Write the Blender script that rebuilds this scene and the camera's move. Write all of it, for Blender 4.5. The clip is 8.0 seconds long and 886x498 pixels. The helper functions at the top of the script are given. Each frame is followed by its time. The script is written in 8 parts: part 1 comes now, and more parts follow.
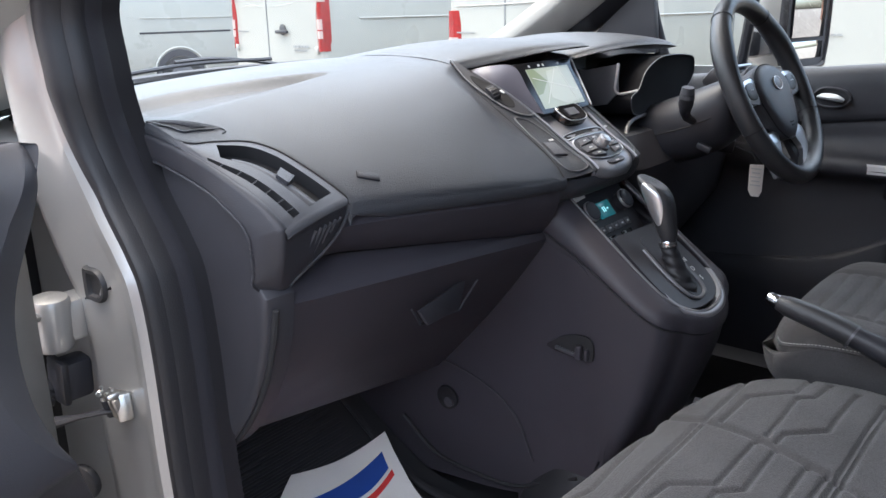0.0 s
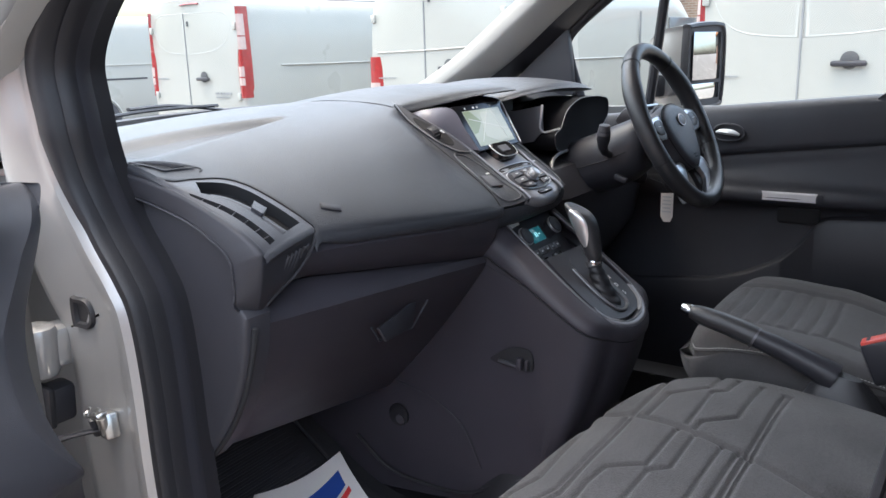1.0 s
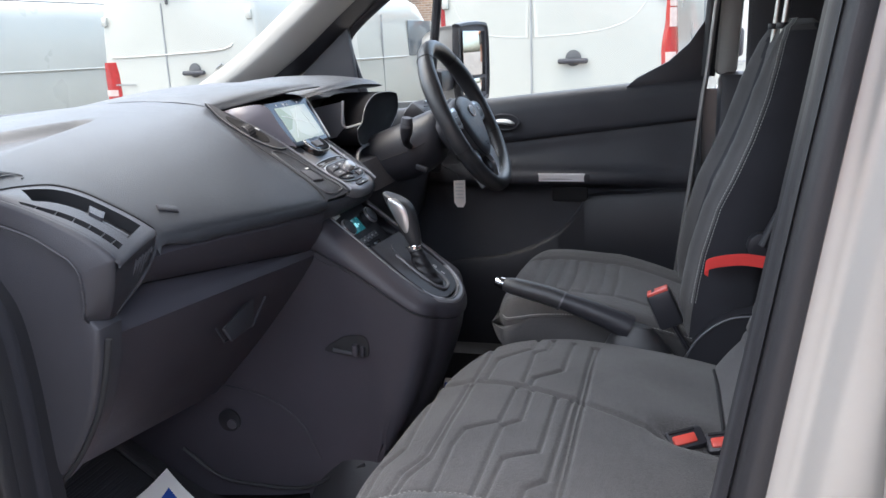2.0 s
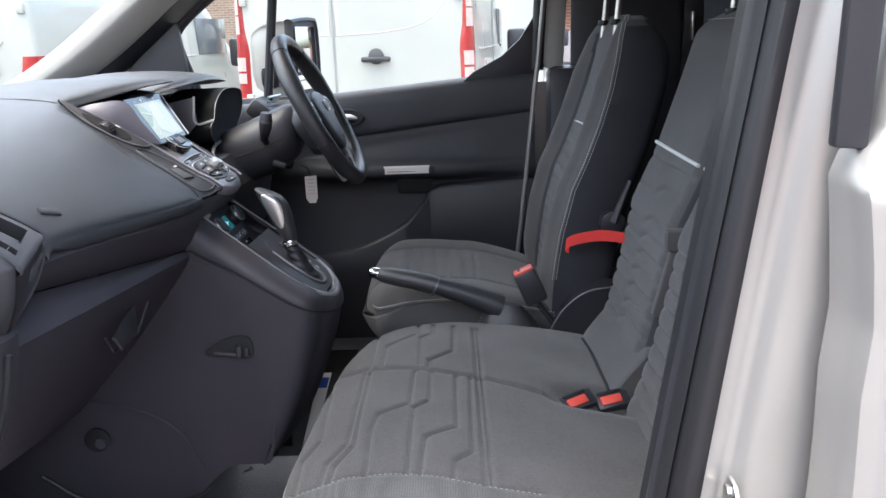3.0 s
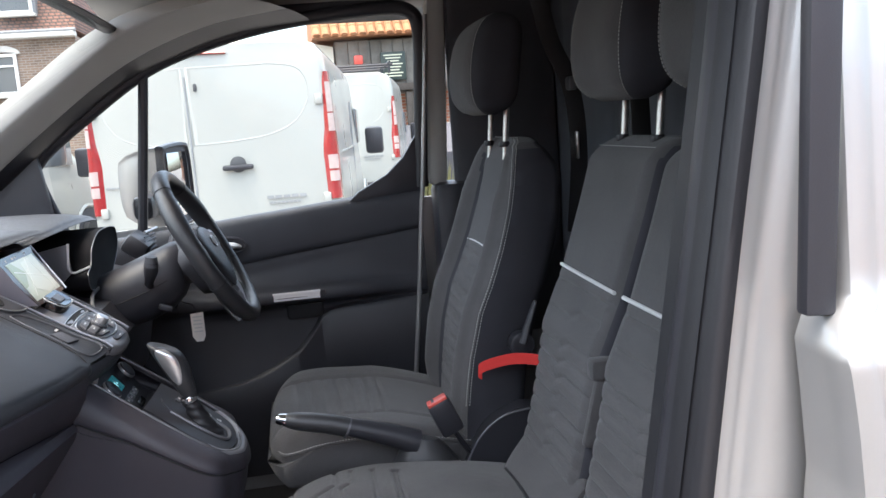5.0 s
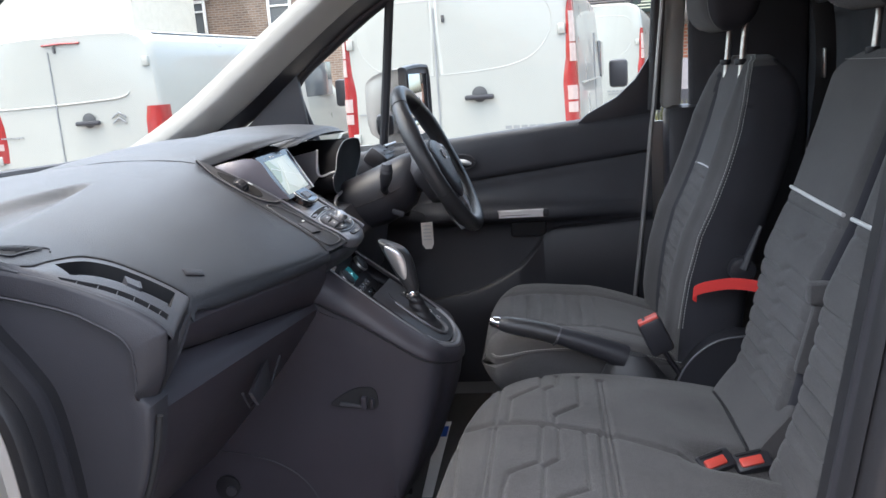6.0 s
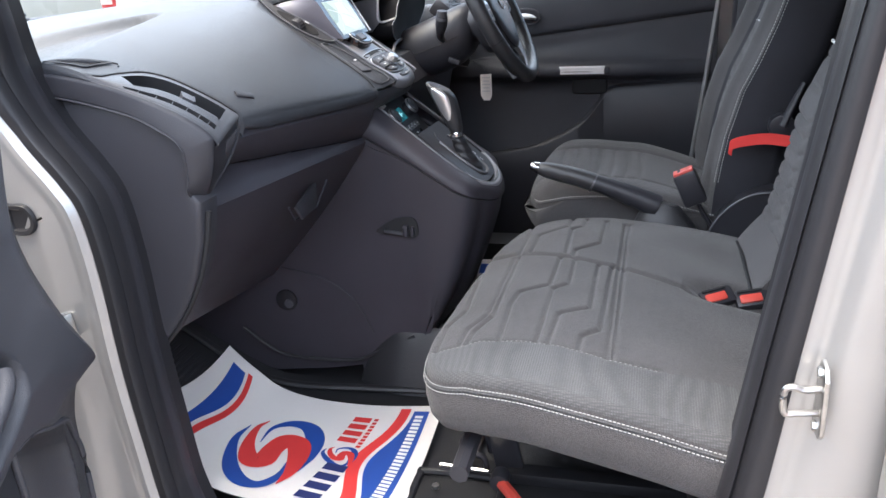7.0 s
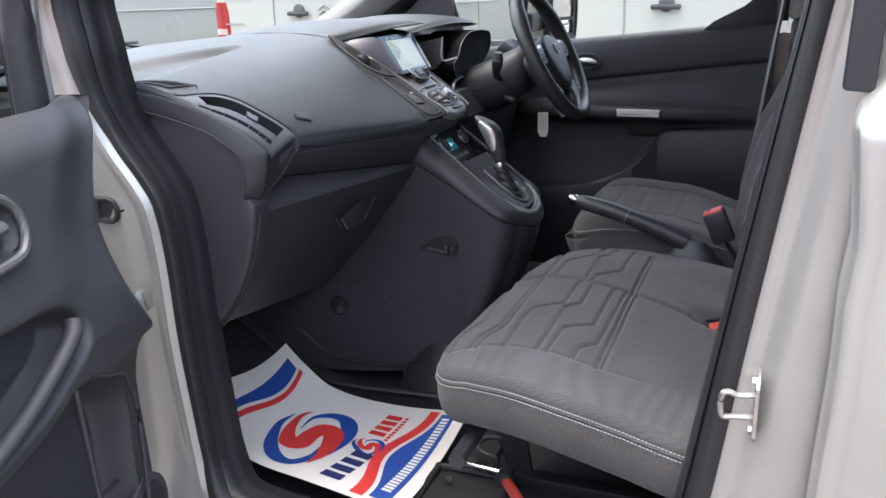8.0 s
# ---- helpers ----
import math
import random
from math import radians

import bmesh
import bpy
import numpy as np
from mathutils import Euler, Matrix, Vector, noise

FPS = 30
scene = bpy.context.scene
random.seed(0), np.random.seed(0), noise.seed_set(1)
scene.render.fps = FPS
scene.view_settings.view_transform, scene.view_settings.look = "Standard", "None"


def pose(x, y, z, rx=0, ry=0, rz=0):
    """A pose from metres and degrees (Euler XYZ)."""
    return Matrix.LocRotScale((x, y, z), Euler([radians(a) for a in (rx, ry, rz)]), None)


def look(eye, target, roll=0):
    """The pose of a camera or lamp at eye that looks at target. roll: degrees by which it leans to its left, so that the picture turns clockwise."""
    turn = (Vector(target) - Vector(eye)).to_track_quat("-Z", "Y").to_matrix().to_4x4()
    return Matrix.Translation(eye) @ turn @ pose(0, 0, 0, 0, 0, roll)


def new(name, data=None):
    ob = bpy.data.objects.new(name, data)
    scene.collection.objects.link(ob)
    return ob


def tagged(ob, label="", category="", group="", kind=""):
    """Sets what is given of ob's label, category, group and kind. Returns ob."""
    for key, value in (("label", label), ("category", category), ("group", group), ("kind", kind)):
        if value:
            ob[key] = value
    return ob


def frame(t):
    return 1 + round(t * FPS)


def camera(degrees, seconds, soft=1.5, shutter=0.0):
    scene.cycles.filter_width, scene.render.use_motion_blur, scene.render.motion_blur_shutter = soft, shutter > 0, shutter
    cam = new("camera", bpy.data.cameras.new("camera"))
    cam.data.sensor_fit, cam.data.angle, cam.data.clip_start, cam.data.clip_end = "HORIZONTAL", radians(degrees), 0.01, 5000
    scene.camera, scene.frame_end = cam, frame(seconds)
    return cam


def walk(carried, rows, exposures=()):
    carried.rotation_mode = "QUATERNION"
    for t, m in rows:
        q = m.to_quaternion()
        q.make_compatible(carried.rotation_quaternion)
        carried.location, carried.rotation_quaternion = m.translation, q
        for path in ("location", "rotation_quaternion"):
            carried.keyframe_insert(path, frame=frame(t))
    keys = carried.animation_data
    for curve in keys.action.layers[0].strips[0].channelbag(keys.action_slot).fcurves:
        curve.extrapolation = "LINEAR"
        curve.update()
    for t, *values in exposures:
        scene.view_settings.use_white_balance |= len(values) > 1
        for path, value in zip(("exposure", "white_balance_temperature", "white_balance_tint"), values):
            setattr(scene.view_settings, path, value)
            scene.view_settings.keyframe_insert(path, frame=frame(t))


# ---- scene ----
cam = camera(57.2, 8.0)
PATH = [
    (0, (0.567, -0.303, 1.347), (-0.649, 1.177, 0.772), -1.2),
    (0.5, (0.562, -0.359, 1.354), (-0.526, 1.241, 0.846), -1.3),
    (1, (0.613, -0.44, 1.356), (-0.464, 1.176, 0.877), -1.6),
    (1.5, (0.608, -0.483, 1.355), (-0.24, 1.262, 0.872), -2.8),
    (1.7, (0.576, -0.507, 1.351), (-0.136, 1.297, 0.864), -2.6),
    (2.8, (0.36, -0.613, 1.341), (0.26, 1.321, 0.844), -1.9),
    (3, (0.346, -0.6, 1.339), (0.332, 1.334, 0.833), -2.0),
    (3.5, (0.301, -0.578, 1.351), (0.514, 1.349, 0.859), -3.4),
    (4, (0.284, -0.538, 1.389), (0.654, 1.388, 0.999), -4.2),
    (4.2, (0.273, -0.529, 1.402), (0.684, 1.397, 1.048), -3.9),
    (5.3, (0.266, -0.527, 1.42), (0.482, 1.437, 1.111), -4.6),
    (5.5, (0.27, -0.542, 1.408), (0.334, 1.433, 1.1), -4.8),
    (6, (0.302, -0.584, 1.375), (0.05, 1.355, 0.955), -4.1),
    (6.5, (0.35, -0.636, 1.356), (-0.117, 1.222, 0.784), -3.8),
    (7, (0.432, -0.694, 1.332), (-0.055, 1.116, 0.633), -3.3),
    (7.5, (0.518, -0.756, 1.343), (-0.084, 1.022, 0.651), -2.6),
    (8, (0.591, -0.81, 1.341), (-0.12, 0.959, 0.737), -1.6),
]
walk(cam, [(t, look(eye, target, roll)) for t, eye, target, roll in PATH], [(0, 2.77, 6450, 6), (1, 2.67, 6450, 6), (3.0, 2.88, 6450, 6), (3.5, 2.86, 6450, 6), (4.0, 2.63, 6450, 6), (5.5, 2.80, 6450, 6), (6.0, 2.68, 6450, 6), (6.5, 2.98, 6450, 6), (7.0, 3.12, 6450, 6), (7.5, 2.96, 6450, 6), (8, 2.62, 6450, 6)])

# ---- world, sun, exposure ----
world = bpy.data.worlds.new("overcast_sky")
scene.world = world
world.use_nodes = True
_wn = world.node_tree.nodes
_sky = _wn.new("ShaderNodeTexSky")
_sky.sky_type = "NISHITA"
_sky.sun_disc = False
_sky.sun_elevation = radians(77)
_sky.sun_rotation = radians(248)
_sky.air_density = 1.0
_sky.dust_density = 5.0
_sky.ozone_density = 0.6
_bg = _wn["Background"]
_bg.inputs["Strength"].default_value = 0.15
world.node_tree.links.new(_sky.outputs[0], _bg.inputs["Color"])
_sun = bpy.data.lights.new("sun", "SUN")
_sun.energy = 0.92
_sun.angle = radians(140)
_sun.color = (1.0, 0.965, 0.915)
sun = new("sun", _sun)
sun.matrix_world = look((-1.2, -0.8, 9), (0, 0, 0))


# ---- materials ----
def mat(name, col, rough=0.5, metal=0.0, grain=0.0, gscale=400.0, var=0.08, vscale=6.0, spec=0.5, coat=0.0,
        sheen=0.0, col2=None, wear=0.0):
    """A surface with colour drift at a large and a fine scale, roughness drift and fine relief."""
    m = bpy.data.materials.new(name)
    m.use_nodes = True
    n, l = m.node_tree.nodes, m.node_tree.links
    b = n["Principled BSDF"]
    tc = n.new("ShaderNodeTexCoord")
    big = n.new("ShaderNodeTexNoise")
    big.inputs["Scale"].default_value = vscale
    big.inputs["Detail"].default_value = 5
    fine = n.new("ShaderNodeTexNoise")
    fine.inputs["Scale"].default_value = gscale
    fine.inputs["Detail"].default_value = 3
    l.new(tc.outputs["Object"], big.inputs["Vector"])
    l.new(tc.outputs["Object"], fine.inputs["Vector"])
    mix = n.new("ShaderNodeMix")
    mix.data_type = "RGBA"
    c = Vector(col)
    a2 = Vector(col2) if col2 else c * (1 - var)
    mix.inputs["A"].default_value = (*(c * (1 + var)), 1)
    mix.inputs["B"].default_value = (*a2, 1)
    ramp = n.new("ShaderNodeMapRange")
    ramp.inputs["From Min"].default_value = 0.3
    ramp.inputs["From Max"].default_value = 0.7
    l.new(big.outputs["Fac"], ramp.inputs["Value"])
    l.new(ramp.outputs["Result"], mix.inputs["Factor"])
    mix2 = n.new("ShaderNodeMix")
    mix2.data_type = "RGBA"
    mix2.blend_type = "MULTIPLY"
    mix2.inputs["Factor"].default_value = min(1.0, var * 2)
    l.new(mix.outputs["Result"], mix2.inputs["A"])
    l.new(fine.outputs["Fac"], mix2.inputs["B"])
    l.new(mix2.outputs["Result"], b.inputs["Base Color"])
    rr = n.new("ShaderNodeMapRange")
    rr.inputs["To Min"].default_value = max(0.0, rough - 0.08 - wear)
    rr.inputs["To Max"].default_value = min(1.0, rough + 0.08)
    l.new(big.outputs["Fac"], rr.inputs["Value"])
    l.new(rr.outputs["Result"], b.inputs["Roughness"])
    b.inputs["Metallic"].default_value = metal
    b.inputs["Specular IOR Level"].default_value = spec
    b.inputs["Coat Weight"].default_value = coat
    b.inputs["Sheen Weight"].default_value = sheen
    if grain:
        bump = n.new("ShaderNodeBump")
        bump.inputs["Strength"].default_value = grain
        bump.inputs["Distance"].default_value = 0.002
        l.new(fine.outputs["Fac"], bump.inputs["Height"])
        l.new(bump.outputs["Normal"], b.inputs["Normal"])
    return m


def weave(name, col, scale=700.0, strength=0.5, rough=0.9, rand=0.9):
    """Woven seat cloth: two crossed wave textures for the threads, with mottling."""
    m = mat(name, col, rough, 0, 0, 900, 0.12, 9, spec=0.2, sheen=0.15)
    n, l = m.node_tree.nodes, m.node_tree.links
    b = n["Principled BSDF"]
    tc = n.new("ShaderNodeTexCoord")
    v = n.new("ShaderNodeTexVoronoi")
    v.inputs["Scale"].default_value = scale
    v.inputs["Randomness"].default_value = rand
    l.new(tc.outputs["Object"], v.inputs["Vector"])
    bump = n.new("ShaderNodeBump")
    bump.inputs["Strength"].default_value = strength
    bump.inputs["Distance"].default_value = 0.002
    bump.invert = True
    l.new(v.outputs["Distance"], bump.inputs["Height"])
    l.new(bump.outputs["Normal"], b.inputs["Normal"])
    mr = n.new("ShaderNodeMapRange")
    mr.inputs["From Max"].default_value = 0.6
    mr.inputs["To Min"].default_value = 1.0 + strength * 0.35
    mr.inputs["To Max"].default_value = 1.0 - strength * 0.6
    l.new(v.outputs["Distance"], mr.inputs["Value"])
    mu = n.new("ShaderNodeMix")
    mu.data_type, mu.blend_type = "RGBA", "MULTIPLY"
    mu.inputs["Factor"].default_value = 1.0
    old = b.inputs["Base Color"].links[0].from_socket
    l.new(old, mu.inputs["A"])
    l.new(mr.outputs["Result"], mu.inputs["B"])
    l.new(mu.outputs["Result"], b.inputs["Base Color"])
    return m


def plain(name, col, rough=0.4, metal=0.0, emit=0.0, alpha=None):
    m = bpy.data.materials.new(name)
    m.use_nodes = True
    b = m.node_tree.nodes["Principled BSDF"]
    b.inputs["Base Color"].default_value = (*col, 1)
    b.inputs["Roughness"].default_value = rough
    b.inputs["Metallic"].default_value = metal
    if emit:
        b.inputs["Emission Color"].default_value = (*col, 1)
        b.inputs["Emission Strength"].default_value = emit
    return m


def pane_mat(name, tint=(0.97, 0.985, 0.98), gloss=1.0):
    """Clear sheet glass: light passes, with a Fresnel gloss on top."""
    m = bpy.data.materials.new(name)
    m.use_nodes = True
    n, l = m.node_tree.nodes, m.node_tree.links
    n.remove(n["Principled BSDF"])
    t = n.new("ShaderNodeBsdfTransparent")
    t.inputs["Color"].default_value = (*tint, 1)
    g = n.new("ShaderNodeBsdfGlossy")
    g.inputs["Roughness"].default_value = 0.02
    lw = n.new("ShaderNodeLayerWeight")
    lw.inputs["Blend"].default_value = 0.5
    pw = n.new("ShaderNodeMath")
    pw.operation = "POWER"
    pw.inputs[1].default_value = 4.0
    l.new(lw.outputs["Facing"], pw.inputs[0])
    f = n.new("ShaderNodeMapRange")
    f.inputs["To Min"].default_value = 0.04
    f.inputs["To Max"].default_value = 0.5 * gloss
    l.new(pw.outputs[0], f.inputs["Value"])
    mx = n.new("ShaderNodeMixShader")
    l.new(f.outputs[0], mx.inputs[0])
    l.new(t.outputs[0], mx.inputs[1])
    l.new(g.outputs[0], mx.inputs[2])
    l.new(mx.outputs[0], n["Material Output"].inputs["Surface"])
    return m


M_PAD = mat("soft_dash_plastic", (0.040, 0.043, 0.051), 0.40, grain=0.6, gscale=620, var=0.10, spec=0.45)
M_HARD = mat("hard_grey_plastic", (0.060, 0.060, 0.068), 0.42, grain=0.25, gscale=800, var=0.10, spec=0.4)
M_LOWER = mat("lower_dash_plastic", (0.041, 0.038, 0.047), 0.46, grain=0.25, gscale=800, var=0.10, spec=0.35)
# darker copy of the lower dash plastic, carrying the shade at its end
M_END = mat("shaded_lower_plastic", (0.035, 0.035, 0.042), 0.46, grain=0.25, gscale=800, var=0.10, spec=0.4)
M_LAV = mat("lavender_grey_plastic", (0.135, 0.128, 0.150), 0.42, grain=0.1, gscale=800, var=0.06)
M_BLACK = mat("black_plastic", (0.029, 0.029, 0.035), 0.42, grain=0.1, gscale=700, spec=0.4)
M_DOOR = mat("door_trim_plastic", (0.043, 0.044, 0.052), 0.48, grain=0.3, gscale=900, var=0.10, spec=0.4)
M_GLOSS = mat("piano_black", (0.008, 0.008, 0.009), 0.12, spec=0.5, var=0.03)
M_GUN = mat("gunmetal_trim", (0.12, 0.12, 0.13), 0.42, metal=0.35, grain=0.05, gscale=900)
M_STACK = mat("dark_satin_plastic", (0.28, 0.28, 0.30), 0.36, metal=0.5, grain=0.05, gscale=900)
M_SATIN = mat("satin_silver", (0.62, 0.62, 0.63), 0.3, metal=0.85, var=0.04)
M_CHROME = mat("chrome", (0.75, 0.75, 0.76), 0.12, metal=1.0, var=0.03)
M_STEEL = mat("zinc_plated_steel", (0.55, 0.54, 0.52), 0.32, metal=1.0, var=0.12, vscale=60)
M_RUBBER = mat("rubber_seal", (0.016, 0.016, 0.019), 0.48, grain=0.1, gscale=500, spec=0.4)
M_SILVER = mat("silver_metallic_paint", (0.345, 0.340, 0.335), 0.36, metal=0.5, grain=0.02, gscale=2500, var=0.05, coat=0.6)
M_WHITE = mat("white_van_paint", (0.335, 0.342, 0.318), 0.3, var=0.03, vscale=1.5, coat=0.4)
M_CREAM = mat("pale_grey_trim", (0.38, 0.375, 0.355), 0.75, grain=0.3, gscale=900, var=0.05)
M_CLOTH = weave("grey_seat_cloth", (0.086, 0.081, 0.082), 520, 0.5)
M_CLOTH2 = weave("charcoal_seat_cloth", (0.093, 0.089, 0.091), 800, 0.35)
M_MESH = weave("woven_mesh_cloth", (0.100, 0.100, 0.102), 300, 0.55, rand=0.2)
M_STITCH = mat("pale_stitching", (0.36, 0.36, 0.35), 0.8, var=0.1)
M_BRIGHT = mat("bright_silver_paint", (0.72, 0.72, 0.73), 0.34, metal=0.25, var=0.03)
M_PIPE = mat("silver_piping", (0.62, 0.62, 0.62), 0.5, var=0.05)
M_LEATHER = mat("wheel_leather", (0.036, 0.036, 0.039), 0.30, grain=0.3, gscale=900, var=0.12, spec=0.5)
M_RED = mat("red_buckle_plastic", (0.60, 0.075, 0.055), 0.4, var=0.06)
M_REDSTRAP = mat("red_webbing", (0.70, 0.035, 0.03), 0.65, grain=0.5, gscale=900, var=0.08)
M_WEB = mat("black_belt_webbing", (0.016, 0.016, 0.018), 0.7, grain=0.5, gscale=900)
M_VINYL = mat("black_floor_vinyl", (0.026, 0.026, 0.029), 0.42, grain=0.35, gscale=420, spec=0.5)
M_PAPER = mat("white_paper", (0.76, 0.725, 0.695), 0.75, grain=0.1, gscale=300, var=0.03)
M_INKB = mat("blue_ink", (0.018, 0.07, 0.33), 0.6, var=0.05)
M_INKR = mat("red_ink", (0.70, 0.045, 0.045), 0.6, var=0.05)
M_INKN = mat("navy_ink", (0.02, 0.03, 0.13), 0.6, var=0.05)
M_GLASS = pane_mat("window_glass", (0.86, 0.885, 0.875))
M_TINT = pane_mat("tinted_glass", (0.35, 0.37, 0.38))
M_LCD = plain("lcd_teal", (0.015, 0.10, 0.125), 0.2, emit=0.12)
M_LCDT = plain("lcd_digits", (0.25, 0.60, 0.68), 0.3, emit=0.2)
M_MAP = plain("map_display", (0.34, 0.38, 0.32), 0.15, emit=0.05)
M_MAPG = plain("map_green", (0.22, 0.27, 0.18), 0.15, emit=0.04)
M_MAPW = plain("map_pale", (0.40, 0.43, 0.38), 0.15, emit=0.06)
M_MAPR = plain("map_road_white", (0.50, 0.51, 0.48), 0.15, emit=0.06)
M_VISOR = mat("dark_smoked_visor", (0.010, 0.010, 0.012), 0.8, var=0.05, spec=0.1)
M_ICON = plain("icon_print", (0.55, 0.55, 0.56), 0.5)
M_BULK = mat("bulkhead_plastic", (0.072, 0.075, 0.088), 0.55, grain=0.25, gscale=700, var=0.10, spec=0.4)
# near black for seams and slots, also standing in for shade in recesses
M_VOID = plain("seam_and_shade_black", (0.012, 0.012, 0.014), 0.8)
# darker side cloth, with the shade on the seats' sides mixed in
M_SIDE = mat("dark_cloth_and_side_shade", (0.046, 0.046, 0.054), 0.85, grain=0.3, gscale=800, var=0.1, spec=0.2)
M_LENSR = mat("red_lamp_lens", (0.30, 0.02, 0.022), 0.12, var=0.15, vscale=20, coat=0.5)
M_LENSC = mat("clear_lamp_lens", (0.46, 0.36, 0.34), 0.12, var=0.1, vscale=30, coat=0.5)
M_TYRE = mat("tyre_rubber", (0.02, 0.02, 0.02), 0.8, grain=0.4, gscale=200)
M_BUMP = mat("grey_bumper_plastic", (0.05, 0.052, 0.056), 0.6, grain=0.3, gscale=300)
M_DARK = mat("dark_interior", (0.050, 0.050, 0.058), 0.7, grain=0.2, gscale=400)
M_TAR = mat("worn_yard_concrete", (0.205, 0.188, 0.176), 0.9, grain=0.6, gscale=180, var=0.2, vscale=1.2)
M_STONE = mat("painted_stone", (0.62, 0.60, 0.56), 0.8, grain=0.3, gscale=60)
M_FRAME = mat("white_upvc", (0.78, 0.78, 0.77), 0.35, var=0.03)
M_ROOMS = plain("dark_window_glass", (0.10, 0.11, 0.12), 0.08)
M_LEAD = mat("lead_grey", (0.25, 0.26, 0.27), 0.6, var=0.15)
M_TIMBER = mat("weathered_timber", (0.20, 0.185, 0.165), 0.85, grain=0.6, gscale=40, var=0.25, vscale=3)
M_DKTIMBER = mat("dark_timber", (0.055, 0.045, 0.038), 0.8, grain=0.5, gscale=40, var=0.2)
M_SIGN = mat("dark_green_sign", (0.025, 0.04, 0.035), 0.5, var=0.1)
M_SIGNTXT = plain("sign_lettering", (0.55, 0.55, 0.42), 0.6)
M_LEAF = mat("hedge_leaves", (0.06, 0.10, 0.03), 0.8, var=0.35, vscale=8)
M_GRASS = mat("dry_grass", (0.20, 0.20, 0.08), 0.9, var=0.3, vscale=5)
M_RENDER = mat("cream_render", (0.66, 0.63, 0.54), 0.85, grain=0.3, gscale=50, var=0.06)


def brick_mat(name, c1, c2, mortar, scale, tile=False):
    m = bpy.data.materials.new(name)
    m.use_nodes = True
    n, l = m.node_tree.nodes, m.node_tree.links
    b = n["Principled BSDF"]
    tc = n.new("ShaderNodeTexCoord")
    sep = n.new("ShaderNodeSeparateXYZ")
    com = n.new("ShaderNodeCombineXYZ")
    l.new(tc.outputs["Object"], sep.inputs[0])
    add = n.new("ShaderNodeMath")
    l.new(sep.outputs["X"], add.inputs[0])
    l.new(sep.outputs["Y"], add.inputs[1])
    l.new(add.outputs[0], com.inputs["X"])
    l.new(sep.outputs["Z"], com.inputs["Y"])
    br = n.new("ShaderNodeTexBrick")
    br.inputs["Scale"].default_value = scale
    br.inputs["Color1"].default_value = (*c1, 1)
    br.inputs["Color2"].default_value = (*c2, 1)
    br.inputs["Mortar"].default_value = (*mortar, 1)
    br.inputs["Mortar Size"].default_value = 0.012 if not tile else 0.02
    br.inputs["Brick Width"].default_value = 0.225 if not tile else 0.17
    br.inputs["Row Height"].default_value = 0.075 if not tile else 0.10
    l.new(com.outputs[0], br.inputs["Vector"])
    ns = n.new("ShaderNodeTexNoise")
    ns.inputs["Scale"].default_value = 1.3
    ns.inputs["Detail"].default_value = 6
    l.new(tc.outputs["Object"], ns.inputs["Vector"])
    mx = n.new("ShaderNodeMix")
    mx.data_type, mx.blend_type = "RGBA", "MULTIPLY"
    mx.inputs["Factor"].default_value = 0.7
    l.new(br.outputs["Color"], mx.inputs["A"])
    mp = n.new("ShaderNodeMapRange")
    mp.inputs["To Min"].default_value = 0.55
    mp.inputs["To Max"].default_value = 1.35
    l.new(ns.outputs["Fac"], mp.inputs["Value"])
    l.new(mp.outputs["Result"], mx.inputs["B"])
    l.new(mx.outputs["Result"], b.inputs["Base Color"])
    b.inputs["Roughness"].default_value = 0.9
    bump = n.new("ShaderNodeBump")
    bump.inputs["Strength"].default_value = 0.5
    bump.inputs["Distance"].default_value = 0.02
    l.new(br.outputs["Fac"], bump.inputs["Height"])
    bump.invert = True
    l.new(bump.outputs["Normal"], b.inputs["Normal"])
    return m


M_BRICK = brick_mat("brown_brick", (0.26, 0.17, 0.12), (0.17, 0.115, 0.085), (0.30, 0.26, 0.22), 1.0)
M_REDBRICK = brick_mat("red_brick", (0.42, 0.15, 0.08), (0.33, 0.12, 0.07), (0.40, 0.34, 0.28), 1.0)
M_TILE = brick_mat("brown_clay_tiles", (0.25, 0.125, 0.085), (0.17, 0.095, 0.07), (0.07, 0.05, 0.045), 1.0, True)
M_PANTILE = mat("orange_pantiles", (0.42, 0.19, 0.085), 0.85, grain=0.4, gscale=60, var=0.3, vscale=5)

# ---- building helpers ----
ORG = {}


def thing(name, loc, label, category, group="", kind="", local=False):
    """An Empty at a thing's base; parts are written in world places unless local."""
    ob = new(name)
    ob.empty_display_size = 0.05
    if not local:
        ob.location = loc
    ORG[ob] = Vector((0, 0, 0)) if local else Vector(loc)
    return tagged(ob, label, category, group, kind)


def link_mesh(name, bm, material, org=Vector((0, 0, 0)), sharp=38, flat=False):
    if org.length:
        bmesh.ops.translate(bm, verts=bm.verts, vec=-org)
    bmesh.ops.recalc_face_normals(bm, faces=bm.faces)
    lim = radians(sharp)
    for f in bm.faces:
        f.smooth = not flat
    for e in bm.edges:
        if len(e.link_faces) == 2:
            e.smooth = e.calc_face_angle(0.0) < lim
    me = bpy.data.meshes.new(name)
    bm.to_mesh(me)
    bm.free()
    me.materials.append(material)
    return new(name, me)


def part(name, bm, material, parent, label="", sharp=38, kind="", flat=False):
    ob = link_mesh(name, bm, material, ORG[parent], sharp, flat)
    ob.parent = parent
    ORG[ob] = ORG[parent]
    return tagged(ob, label, kind=kind)


def single(name, bm, material, loc, label, category, group="", kind="", sharp=38):
    """A thing that is one mesh."""
    ob = link_mesh(name, bm, material, Vector(loc), sharp)
    ob.location = loc
    ORG[ob] = Vector(loc)
    return tagged(ob, label, category, group, kind)


def V(*a):
    return Vector(a)


